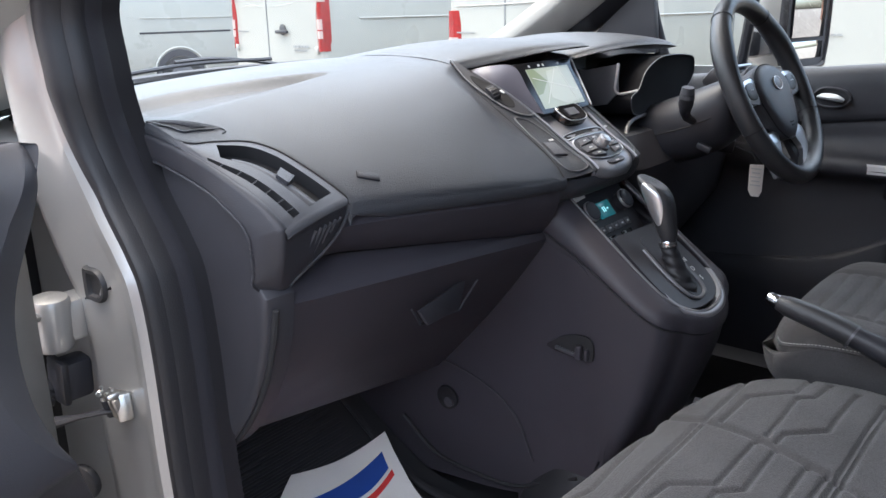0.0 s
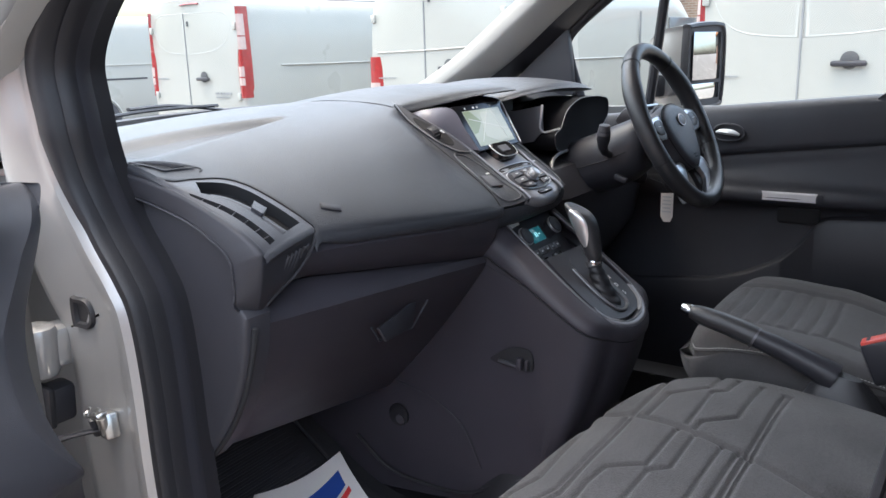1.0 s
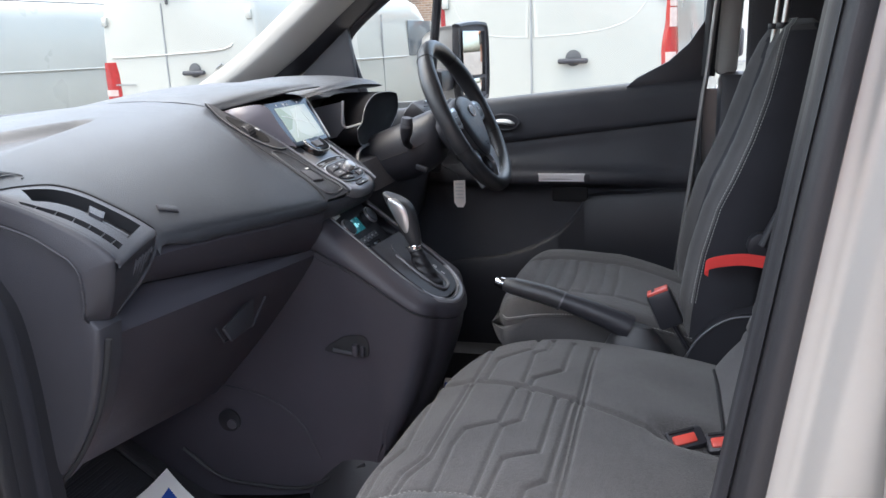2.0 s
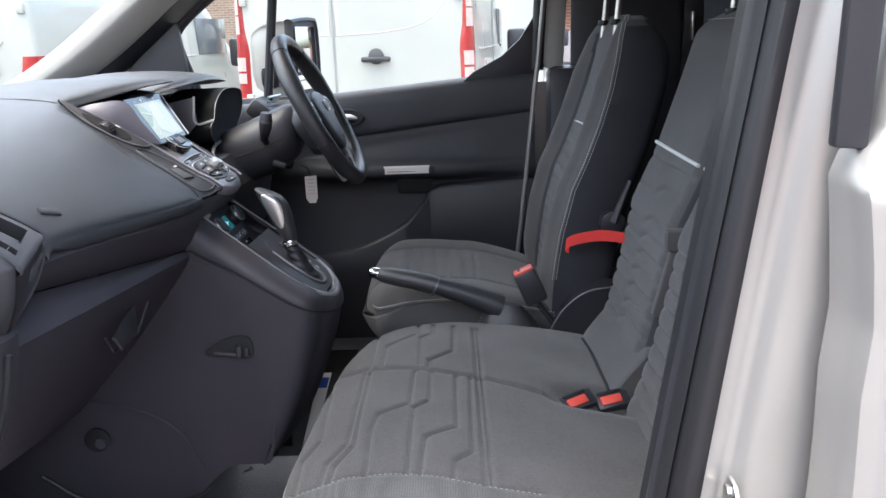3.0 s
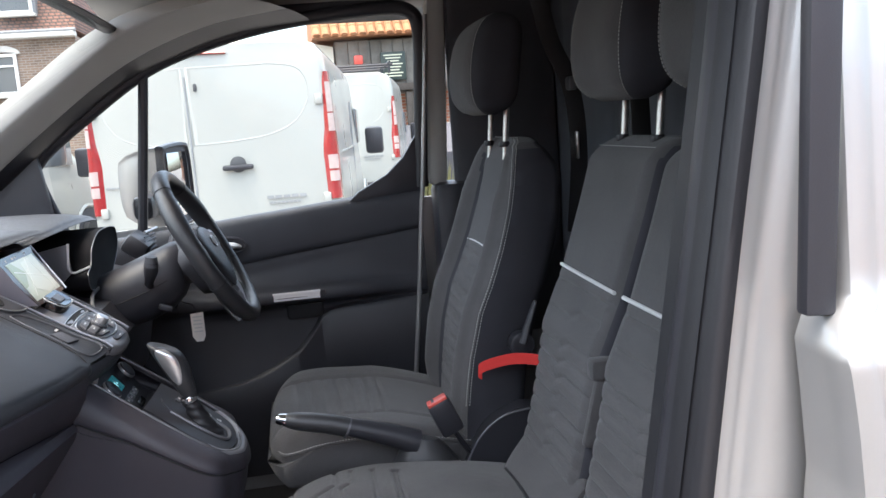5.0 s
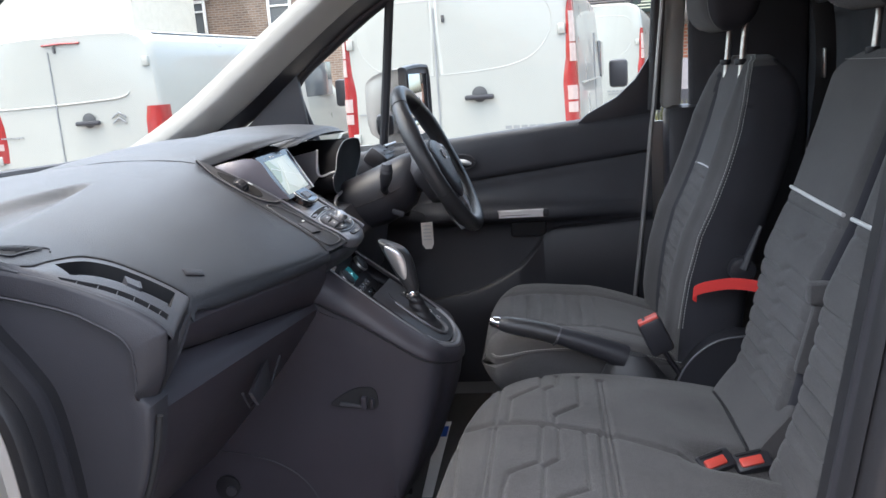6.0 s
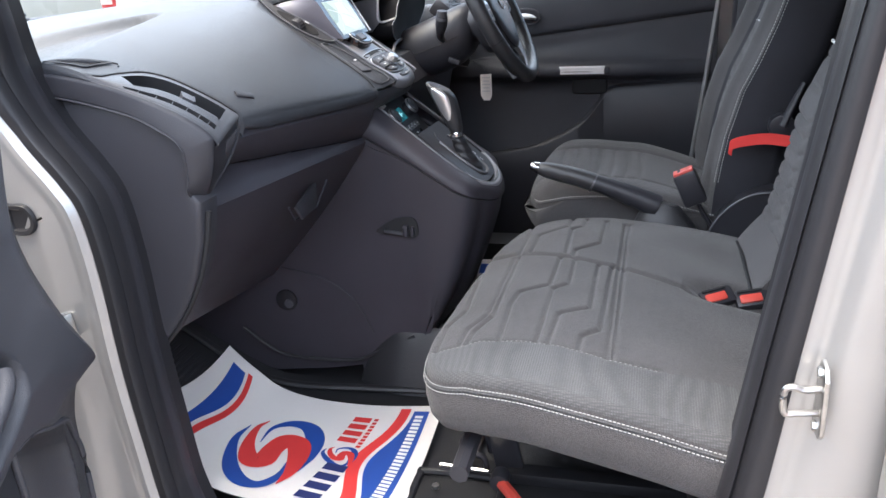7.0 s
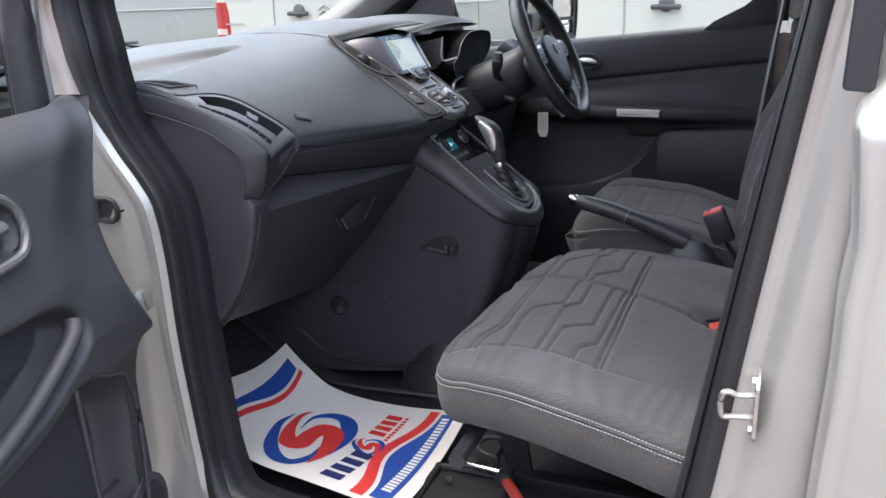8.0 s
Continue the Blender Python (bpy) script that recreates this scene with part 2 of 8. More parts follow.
def catmull(pts, n, closed=False):
    """n points along a smooth curve through pts (tuples of any length)."""
    p = [np.array(q, float) for q in pts]
    k = len(p)
    out = []
    spans = k if closed else k - 1
    for i in range(n):
        u = i / n * spans if closed else i / (n - 1) * spans
        j = min(int(u), spans - 1)
        t = u - j
        if closed:
            a, b, c, d = p[(j - 1) % k], p[j % k], p[(j + 1) % k], p[(j + 2) % k]
        else:
            b, c = p[j], p[j + 1]
            a = p[j - 1] if j else 2 * b - c
            d = p[j + 2] if j + 2 < k else 2 * c - b
        out.append(0.5 * (2 * b + (c - a) * t + (2 * a - 5 * b + 4 * c - d) * t * t + (3 * b - a - 3 * c + d) * t ** 3))
    return out


def sheet(rows, bm=None, close_u=False, close_v=False):
    """Quads over a grid of points: rows[i][j]."""
    bm = bm or bmesh.new()
    vs = [[bm.verts.new(tuple(map(float, p))) for p in r] for r in rows]
    a, b = len(vs), len(vs[0])
    for i in range(a if close_u else a - 1):
        for j in range(b if close_v else b - 1):
            q = (vs[i][j], vs[i][(j + 1) % b], vs[(i + 1) % a][(j + 1) % b], vs[(i + 1) % a][j])
            try:
                bm.faces.new(q)
            except ValueError:
                pass
    return bm, vs


def loft(rings, bm=None, caps=True):
    """A closed skin through rings of points."""
    bm, vs = sheet(rings, bm, close_v=True)
    if caps:
        bm.faces.new(vs[0])
        bm.faces.new(vs[-1])
    return bm


def tube(path, r, n=8, bm=None, flat=1.0, closed=False, caps=True, up=(0, 0, 1)):
    """A round (or flattened) bar along a path; r may be a list."""
    pts = [Vector(tuple(map(float, p))) for p in path]
    k = len(pts)
    rings = []
    u = Vector(up)
    for i, p in enumerate(pts):
        t = (pts[(i + 1) % k] - pts[i - 1]) if closed else (pts[min(i + 1, k - 1)] - pts[max(i - 1, 0)])
        t.normalize()
        s = t.cross(u)
        if s.length < 1e-4:
            s = t.cross(Vector((0.3, 1, 0.2)))
        s.normalize()
        w = s.cross(t)
        rr = r[i] if isinstance(r, (list, tuple)) else r
        rings.append([p + s * (rr * math.cos(6.2832 * j / n)) + w * (rr * flat * math.sin(6.2832 * j / n)) for j in range(n)])
    bm, vs = sheet(rings, bm, close_u=closed, close_v=True)
    if caps and not closed:
        bm.faces.new(vs[0])
        bm.faces.new(vs[-1])
    return bm


def rbox(c, s, r=0.004, rot=None, bm=None, seg=2):
    """A box of size s round c with rounded edges."""
    own = bmesh.new()
    bmesh.ops.create_cube(own, size=1)
    bmesh.ops.scale(own, vec=s, verts=own.verts)
    if r:
        bmesh.ops.bevel(own, geom=own.edges[:], offset=min(r, min(s) * 0.49), segments=seg, affect="EDGES", profile=0.5)
    if rot is not None:
        bmesh.ops.transform(own, matrix=rot.to_4x4(), verts=own.verts)
    bmesh.ops.translate(own, vec=c, verts=own.verts)
    return merge(bm, own)


def merge(bm, own):
    if bm is None:
        return own
    me = bpy.data.meshes.new("tmp")
    own.to_mesh(me)
    own.free()
    bm.from_mesh(me)
    bpy.data.meshes.remove(me)
    return bm


def prism(pts, axis, a, b, r=0.0, bm=None, seg=2):
    """A polygon, given in the two other axes in order, drawn out from a to b along an axis."""
    own = bmesh.new()
    i = "xyz".index(axis)

    def at(p, v):
        q = list(p)
        q.insert(i, v)
        return tuple(map(float, q))
    lo = [own.verts.new(at(p, a)) for p in pts]
    hi = [own.verts.new(at(p, b)) for p in pts]
    own.faces.new(lo)
    own.faces.new(hi)
    for k in range(len(pts)):
        own.faces.new((lo[k - 1], lo[k], hi[k], hi[k - 1]))
    if r:
        bmesh.ops.recalc_face_normals(own, faces=own.faces)
        bmesh.ops.bevel(own, geom=[e for e in own.edges if e.calc_face_angle(0) > 0.5], offset=r, segments=seg, affect="EDGES", profile=0.5)
    return merge(bm, own)


def rotm(rx=0, ry=0, rz=0):
    return Euler([radians(a) for a in (rx, ry, rz)]).to_matrix()


def disc(c, axis, r, h, n=24, bm=None, bevel=0.0):
    """A short round plug along an axis vector."""
    own = bmesh.new()
    bmesh.ops.create_cone(own, cap_ends=True, segments=n, radius1=r, radius2=r, depth=h)
    if bevel:
        bmesh.ops.bevel(own, geom=[e for e in own.edges if e.calc_face_angle(0) > 1.0], offset=bevel, segments=2, affect="EDGES", profile=0.5)
    q = Vector((0, 0, 1)).rotation_difference(Vector(axis)).to_matrix().to_4x4()
    bmesh.ops.transform(own, matrix=Matrix.Translation(c) @ q, verts=own.verts)
    return merge(bm, own)


def stitches(path, step=0.006, length=0.004, w=0.0011, off=(0, 0, 0)):
    """A row of small thread stitches along a path."""
    pts = [Vector(tuple(map(float, p))) + Vector(off) for p in path]
    bm = bmesh.new()
    run = 0.0
    nxt = 0.0
    for a, b in zip(pts, pts[1:]):
        d = (b - a).length
        if d < 1e-6:
            continue
        t = (b - a) / d
        s = t.cross(V(0, 0, 1))
        s = s.normalized() if s.length > 1e-4 else V(1, 0, 0)
        u = s.cross(t)
        while nxt <= run + d:
            p = a + t * (nxt - run)
            q = [p - t * length / 2, p + t * length / 2]
            vs = []
            for k, e in enumerate(q):
                for sx, sz in ((-1, 0), (0, 1), (1, 0), (0, -1)):
                    vs.append(bm.verts.new(e + s * (w * sx) + u * (w * sz)))
            for k in range(4):
                bm.faces.new((vs[k], vs[(k + 1) % 4], vs[4 + (k + 1) % 4], vs[4 + k]))
            bm.faces.new(vs[:4])
            bm.faces.new(vs[4:])
            nxt += step
        run += d
    return bm


def letters(text, size, material, parent, m, name="lettering", depth=0.0006, label=""):
    """Raised lettering in the built-in font, turned to a mesh, at pose m (local to the parent's frame)."""
    cu = bpy.data.curves.new("txt", "FONT")
    cu.body, cu.size, cu.extrude, cu.align_x, cu.align_y = text, size, depth, "CENTER", "CENTER"
    cu.resolution_u = 3
    tmp = bpy.data.objects.new("txt", cu)
    me = bpy.data.meshes.new_from_object(tmp)
    bpy.data.objects.remove(tmp)
    bm = bmesh.new()
    bm.from_mesh(me)
    bpy.data.meshes.remove(me)
    bmesh.ops.transform(bm, matrix=m, verts=bm.verts)
    return part(name, bm, material, parent, label)

# ---- ground and the van's shell ----
gm = bmesh.new()
bmesh.ops.create_grid(gm, x_segments=40, y_segments=40, size=400)
ground = single("ground", gm, M_TAR, (0, 0, 0), "worn beige concrete yard under the parked vans", "ground", kind="structure")

# added wall, out of view: it holds back sky light behind the camera
bm = prism([(-16, 0), (16, 0), (16, 3.2), (-16, 3.2)], "y", -8.2, -7.9)
wall_behind_unseen = single("wall_behind_unseen", bm, M_REDBRICK, (0, -8, 0), "unseen red brick wall added to hold back light behind the camera", "wall", kind="structure")

OPEN = [(.20, 1.72), (.45, 1.745), (.60, 1.735), (.665, 1.68), (.668, 1.60), (.655, 1.48), (.632, 1.32), (.61, 1.16), (.58, .93),
        (.555, .73), (.53, .58), (.48, .515), (.38, .49), (.2, .48), (0, .478), (-.15, .48), (-.22, .50), (-.245, .56), (-.257, .67),
        (-.267, .80), (-.271, .94), (-.282, 1.03), (-.305, 1.075), (-.345, 1.13), (-.38, 1.2), (-.395, 1.28), (-.40, 1.36),
        (-.345, 1.44), (-.23, 1.53), (-.1, 1.62), (.06, 1.685)]
_loop = catmull(OPEN, 220, closed=True)


def jamb(profile):
    """Rings round the passenger door opening: profile of (offset outwards, depth)."""
    k = len(_loop)
    cols = []
    for i, p in enumerate(_loop):
        t = _loop[(i + 2) % k] - _loop[i - 2]
        t = t / np.linalg.norm(t)
        n = np.array((-t[1], t[0]))
        q = 0.04 * min(1, max(0, (0.55 - p[0]) / 0.8))
        rear = p[0] > .45 and .5 < p[1] < 1.30
        fr_k = min(1, max(0, (1.26 - p[1]) / .12)) * min(1, max(0, (p[1] - .50) / .08)) if p[0] < -.2 else 0
        kk = max(1, (.712 - p[0] - .05) / .052) if rear else 1 + 1.5 * fr_k
        slim = max(fr_k, min(1, max(0, (p[0] - .42) / .06)) * float(np.interp(p[1], (.55, .80, 1.10, 1.30), (.20, .40, .74, .92))))
        pf = [(d * (1 - .68 * slim) if d < 0 else d if d < .05 or d > .2 else .05 + (d - .05) * kk, min(y, .103) if rear and d > .09 else y) for d, y in profile]
        cols.append([(p[0] + n[0] * d, y + q + .02 * fr_k * min(1, max(0, (.03 - d) / .02)) + .025 * fr_k * min(1, max(0, (d - .02) / .03)), p[1] + n[1] * d) for d, y in pf])
    return cols


shell = thing("van_body", (0.1, 0.92, 0.35), "silver metallic panel van body with an open cab doorway", "van body", kind="structure")
bm, _ = sheet(jamb([(-.004, .16), (.0, .132), (.008, .119), (.021, .115), (.026, .1158), (.031, .1155), (.037, .112), (.044, .1065), (.055, .101), (.084, .099), (.092, .102), (.098, .112), (.101, .135), (.102, .19)]), close_u=True)
part("door_jamb", bm, M_SILVER, shell, "silver painted door jamb")
bm, _ = sheet(jamb([(.013, .1185), (.011, .113), (.004, .1105), (-.005, .111), (-.012, .1135), (-.018, .122), (-.022, .134), (-.026, .130), (-.032, .136), (-.035, .150), (-.033, .165), (-.03, .2)]), close_u=True)
part("door_seal", bm, M_RUBBER, shell, "black rubber door seal")
bm, _ = sheet(jamb([(-.034, .150), (-.036, .162), (-.032, .176), (-.020, .184), (-.006, .190), (.010, .195), (.024, .200), (.034, .206)]), close_u=True)
part("door_opening_trim", bm, M_BLACK, shell, "charcoal plastic trim inside the seal")

# outer skin behind the doorway: the closed sliding door
DEDGE = [(.40, .667), (.81, .668), (.95, .674), (1.04, .673), (1.10, .678), (1.17, .672), (1.215, .667), (1.235, .674), (1.25, .688), (1.9, .705)]
DOUT = [(.40, .004), (.90, .0), (1.03, .002), (1.15, .004), (1.205, .008), (1.225, .016), (1.24, .026), (1.26, .036), (1.5, .060), (1.9, .125)]
bm = bmesh.new()
sk = []
for z in list(np.linspace(.40, .97, 14)) + list(np.linspace(.98, 1.26, 44)) + list(np.linspace(1.28, 1.88, 16)):
    ex = float(np.interp(z, [p[0] for p in DEDGE], [p[1] for p in DEDGE]))
    yo = float(np.interp(z, [p[0] for p in DOUT], [p[1] for p in DOUT]))
    sk.append([(ex + .004, max(.085, yo + .02), z), (ex, yo + .035, z), (ex + .001, yo + .018, z), (ex + .005, yo + .007, z), (ex + .012, yo + .003, z), (ex + .022, yo + .002, z), (ex + .0245, yo + .0035, z), (ex + .029, yo + .0035, z), (ex + .034, yo, z), (1.2, yo - .004, z), (2.0, yo - .004, z), (2.9, yo, z)])
sheet(sk, bm)
part("sliding_door", bm, M_SILVER, shell, "silver closed sliding side door")
bm = prism([(.656, 1.242), (.684, 1.240), (.698, 1.85), (.668, 1.85)], "y", .046, .062, .004)
part("pillar_cover", bm, M_BLACK, shell, "gloss black window pillar cover")

# roof, headlining, cab floor, bulkhead, far wall
roof = []
for x in np.linspace(-0.16, 2.9, 14):
    roof.append([(x, .06, 1.70), (x, .12, 1.78), (x, .30, 1.83), (x, .92, 1.86), (x, 1.54, 1.83), (x, 1.72, 1.78), (x, 1.78, 1.70)])
bm, _ = sheet(roof)
part("roof", bm, M_SILVER, shell)
lin = []
for x in np.linspace(-0.17, 0.98, 12):
    d = 0.03 * max(0, (0.0 - x) / .2)
    lin.append([(x, .10, 1.735 - d), (x, .16, 1.752 - d), (x, .40, 1.785 - d), (x, .92, 1.80 - d), (x, 1.44, 1.785 - d), (x, 1.66, 1.752 - d), (x, 1.73, 1.725 - d)])
bm, _ = sheet(lin)
ceiling = single("ceiling", bm, M_CREAM, (0.4, 0.92, 1.75), "pale grey cloth headlining under the roof", "ceiling", kind="structure")
bm = rbox((0.0, 0.92, 0.40), (2.2, 1.62, 0.05), 0.01)
bm = merge(bm, prism([(-1.02, .43), (-.56, .43), (-.98, .80), (-1.02, .80)], "y", .2, 1.70))
floor = single("floor", bm, M_VINYL, (0.0, 0.92, 0.40), "black vinyl cab floor with a sloping toe board", "floor", kind="structure")
bm = prism([(-1.08, .40), (-1.0, .40), (-1.0, 1.2), (-1.08, 1.2)], "y", .08, 1.76)
wall_front = single("wall_front", bm, M_DARK, (-1.04, .92, .8), "black firewall behind the dashboard", "firewall", kind="structure")
bm = bmesh.new()
bw = []
for y in np.linspace(.12, 1.74, 60):
    w = .014 * max(0, math.sin((y - .1) * 19)) ** 0.5 if math.sin((y - .1) * 19) > 0 else 0
    bw.append([(1.0 - w, y, z) for z in np.linspace(.42, 1.80, 8)])
sheet(bw, bm)
wall_back = single("wall_back", bm, M_BULK, (1.0, .92, 1.1), "dark ribbed bulkhead panel behind the seats", "bulkhead", kind="structure")
bm = prism([(-1.06, .35), (1.02, .35), (1.02, 1.215), (.1, 1.19), (-1.06, 1.17)], "y", 1.775, 1.80)
wall_far = single("wall_far", bm, M_SILVER, (0, 1.79, .8), "silver outer skin of the driver door", "door skin", kind="structure")

# windscreen, its base and the two front pillars
wb = catmull([(-.70, .17, 1.20), (-.80, .34, 1.205), (-.92, .60, 1.21), (-.985, .92, 1.21), (-.92, 1.24, 1.21), (-.80, 1.50, 1.205), (-.70, 1.67, 1.20)], 24)
wt = catmull([(-.10, .27, 1.665), (-.14, .45, 1.69), (-.17, .70, 1.705), (-.18, .92, 1.71), (-.17, 1.14, 1.705), (-.14, 1.39, 1.69), (-.10, 1.57, 1.665)], 24)
rows = []
for k in np.linspace(0, 1, 14):
    rows.append([a * (1 - k) + b * k + np.array((-.03, 0, .03)) * math.sin(3.14 * k) for a, b in zip(wb, wt)])
bm, _ = sheet(rows)
g = part("windscreen", bm, M_GLASS, shell, "clear curved windscreen")
g.visible_shadow = False
bm = tube([(p[0] - .01, p[1], p[2] + .004) for p in wb], .011, 8)
part("windscreen_base_seal", bm, M_BLACK, shell)
bm = tube([(p[0] - .015, p[1], p[2] + .01) for p in wt], .02, 8, flat=.5)
part("header_seal", bm, M_BLACK, shell)


def front_pillar(side, k0=0.0, k1=.62):
    """Trim between the windscreen edge and the door frame; side 1 is the driver's."""
    m = lambda p: (p[0], p[1] if side else 1.865 - p[1], p[2])
    inner = catmull([(-.80, 1.56, 1.21), (-.62, 1.56, 1.315), (-.44, 1.555, 1.445), (-.27, 1.545, 1.565), (-.15, 1.525, 1.645), (-.02, 1.49, 1.70), (.15, 1.47, 1.735)], 26)
    outer = catmull([(-.62, 1.70, 1.215), (-.47, 1.70, 1.315), (-.33, 1.695, 1.43), (-.17, 1.69, 1.55), (-.04, 1.68, 1.615), (.15, 1.675, 1.675), (.34, 1.675, 1.70)], 26)
    rows = []
    for a, b in zip(inner, outer):
        r = []
        for kk_ in np.linspace(0, 1, 9):
            k = k0 + (k1 - k0) * kk_
            p = a * (1 - k) + b * k
            p = p + np.array((0.016, -0.016, 0.006)) * max(0, math.sin(3.14 * k)) ** .7
            r.append(m(p))
        a2, b2 = a * (1 - k0) + b * k0, a * (1 - k1) + b * k1
        r += [m(b2 + np.array((-.03, .05, -.01))), m(a2 + np.array((-.05, .02, .02)))]
        rows.append(r)
    return loft(rows)


part("pillar_trim", front_pillar(1), M_CREAM, shell, "pale grey front pillar trim", sharp=85)
part("pillar_frame", front_pillar(1, .625, 1.0), M_BLACK, shell)
part("pillar_trim", front_pillar(0, 0, 1), M_CREAM, shell, "pale grey front pillar trim")
bm = tube(catmull([(-.72, .15, 1.20), (-.50, .15, 1.38), (-.30, .15, 1.53), (-.12, .16, 1.64), (.06, .17, 1.705)], 20), .035, 10, flat=.7)
part("outer_pillar", bm, M_SILVER, shell)
bm = tube(catmull([(-.72, 1.73, 1.20), (-.50, 1.74, 1.38), (-.30, 1.73, 1.53), (-.12, 1.72, 1.64), (.06, 1.71, 1.705), (.6, 1.71, 1.76)], 24), .03, 10, flat=.8)
part("outer_pillar", bm, M_BLACK, shell)

# far centre pillar: black lower trim, pale upper trim
bm = rbox((.70, 1.70, .85), (.13, .10, .80), .02)
part("centre_pillar_lower", bm, M_BLACK, shell)
bm = rbox((.665, 1.715, 1.50), (.055, .06, .52), .018, rotm(0, 3, 0))
part("centre_pillar_upper", bm, M_CREAM, shell, "pale grey centre pillar trim")
bm = rbox((.85, 1.70, 1.3), (.3, .06, 1.0), .02)
part("rear_quarter_trim", bm, M_DARK, shell)
bm = tube([(.525, 1.676, .55), (.547, 1.676, .74), (.575, 1.678, .976), (.597, 1.682, 1.19), (.606, 1.684, 1.25), (.630, 1.68, 1.5), (.645, 1.68, 1.70)], .0065, 8)
part("door_edge", bm, M_SILVER, shell, "silver painted door edge")

# bonnet, wings, wheels and the closed load space
rows = [[(x, y, z) for y, z in ((.03, .36), (.005, .60), (.0, .85), (.01, 1.05), (.05, 1.14), (.16, 1.185), (.30, 1.20))] for x in np.linspace(-1.25, -.50, 8)]
part("front_wing", sheet(rows)[0], M_SILVER, shell, "silver front wing ahead of the door")
part("front_wing", sheet([[(x, 1.82 - y, z) for x, y, z in r] for r in rows])[0], M_SILVER, shell, "silver front wing ahead of the door")
rows = []
for p in wb:
    q = (p[1] - .92) / .75
    y2 = .92 + q * .88
    rows.append([(p[0] - .03, p[1], p[2] - .02), (p[0] * .6 - .52, .92 + q * .80, 1.175 - .02 * q * q), (p[0] * .2 - 1.22, .92 + q * .86, 1.10 - .03 * q * q), (-1.66 + .28 * q * q, y2, .99 - .03 * q * q), (-1.74 + .30 * q * q, y2, .90), (-1.80 + .32 * q * q, y2, .70), (-1.83 + .33 * q * q, y2, .50), (-1.80 + .33 * q * q, y2, .34)])
part("bonnet", sheet(rows)[0], M_SILVER, shell, "silver bonnet and nose")
part("grille", rbox((-1.80, .92, .66), (.04, .86, .18), .03), M_BLACK, shell, "black front grille")
for s_ in (-1, 1):
    part("headlamp", rbox((-1.60, .92 + s_ * .66, .86), (.16, .28, .13), .04, rotm(0, 0, s_ * 32)), M_FRAME, shell, "clear headlamp")
    for x in (-1.20, 2.05):
        wh = part("wheel", disc((x, .92 + s_ * .80, .33), (0, 1, 0), .33, .20, 36, bevel=.04), M_TYRE, shell)
        part("wheel_trim", disc((x, .92 + s_ * .885, .33), (0, 1, 0), .21, .05, 24, bevel=.02), M_GUN, wh)
part("side_panel", prism([(1.02, .36), (2.95, .36), (2.95, 1.72), (1.02, 1.72)], "y", 1.76, 1.80, .01), M_SILVER, shell, "silver far side panel")
part("rear_door", rbox((2.93, .48, 1.08), (.05, .86, 1.42), .03), M_SILVER, shell, "silver rear door")
part("rear_door", rbox((2.93, 1.35, 1.08), (.05, .86, 1.42), .03), M_SILVER, shell, "silver rear door")
part("rear_bumper", rbox((2.97, .92, .42), (.12, 1.72, .20), .04), M_BUMP, shell)

# hinge pillar fittings
grm = thing("body_grommet", (-.390, .172, 1.019), "black D-shaped rubber plug in the silver jamb", "grommet")
gr_ = rotm(0, 0, 3)
dsh = catmull([(-.021, .019), (-.021, -.017), (-.012, -.020), (.008, -.020), (.020, -.010), (.021, .006), (.010, .020), (-.012, .021)], 32, True)
gp = lambda a, b, h: V(-.377, .1630, 1.0205) + gr_ @ V(a, -h, b)
part("plug", loft([[gp(a * k, b * k, h) for a, b in dsh] for h, k in ((-.014, 1.05), (.001, 1.05), (.004, .96), (.003, .72), (-.002, .62), (-.002, .05))]), M_RUBBER, grm)

# door striker on the rear jamb
st = thing("door_striker", (.606, .10, .88), "zinc plated door striker loop on the jamb", "striker")
part("base_plate", prism([(.074, .846), (.082, .838), (.104, .836), (.112, .850), (.112, .905), (.102, .921), (.084, .919), (.074, .908)], "x", .607, .612, .0015), M_STEEL, st)
part("loop", tube(catmull([(.609, .088, .894), (.590, .084, .893), (.580, .082, .897), (.573, .081, .895), (.571, .081, .886), (.572, .081, .872), (.575, .081, .866), (.584, .083, .866), (.609, .088, .866)], 28), .0036, 8), M_STEEL, st)
part("screw", disc((.606, .093, .910), (1, 0, 0), .006, .006, 6), M_STEEL, st)
part("screw", disc((.606, .093, .848), (1, 0, 0), .006, .006, 6), M_STEEL, st)

# check strap and hinge at the front jamb
cs = thing("door_check_strap", (-.354, .15, .863), "black door check strap with greased bracket", "check strap")
part("bracket", rbox((-.350, .160, .866), (.040, .020, .036), .004, rotm(0, -12, -18)), M_STEEL, cs, "greasy zinc bracket")
part("roller", disc((-.340, .147, .872), V(.2, -.3, 1), .007, .030, 12, bevel=.001), M_STEEL, cs)
part("roller", disc((-.360, .148, .866), V(.2, -.3, 1), .007, .030, 12, bevel=.001), M_BLACK, cs)
part("bracket_lug", rbox((-.347, .146, .886), (.034, .016, .006), .002, rotm(10, -18, -15)), M_STEEL, cs)
rnd = random.Random(4)
for _ in range(9):
    p = (-.362 + rnd.uniform(-.010, .018), .146 + rnd.uniform(-.006, .004), .884 + rnd.uniform(-.004, .012))
    part("grease", disc(p, V(rnd.uniform(-1, 1), -1, rnd.uniform(-.5, 1)), rnd.uniform(.002, .0045), .004, 8, bevel=.001), M_STEEL, cs)
part("strap", tube(catmull([(-.352, .150, .862), (-.385, .12, .855), (-.42, .08, .845), (-.45, .03, .835)], 14), [.006] * 5 + [.008, .010, .012, .013, .014, .014, .014, .014, .014], 8, flat=.55), M_BLACK, cs)
rows = [[(-.62, .20, z), (-.50, .215, z), (-.43, .205, z), (-.385, .20, z)] for z in np.linspace(.42, 1.20, 12)]
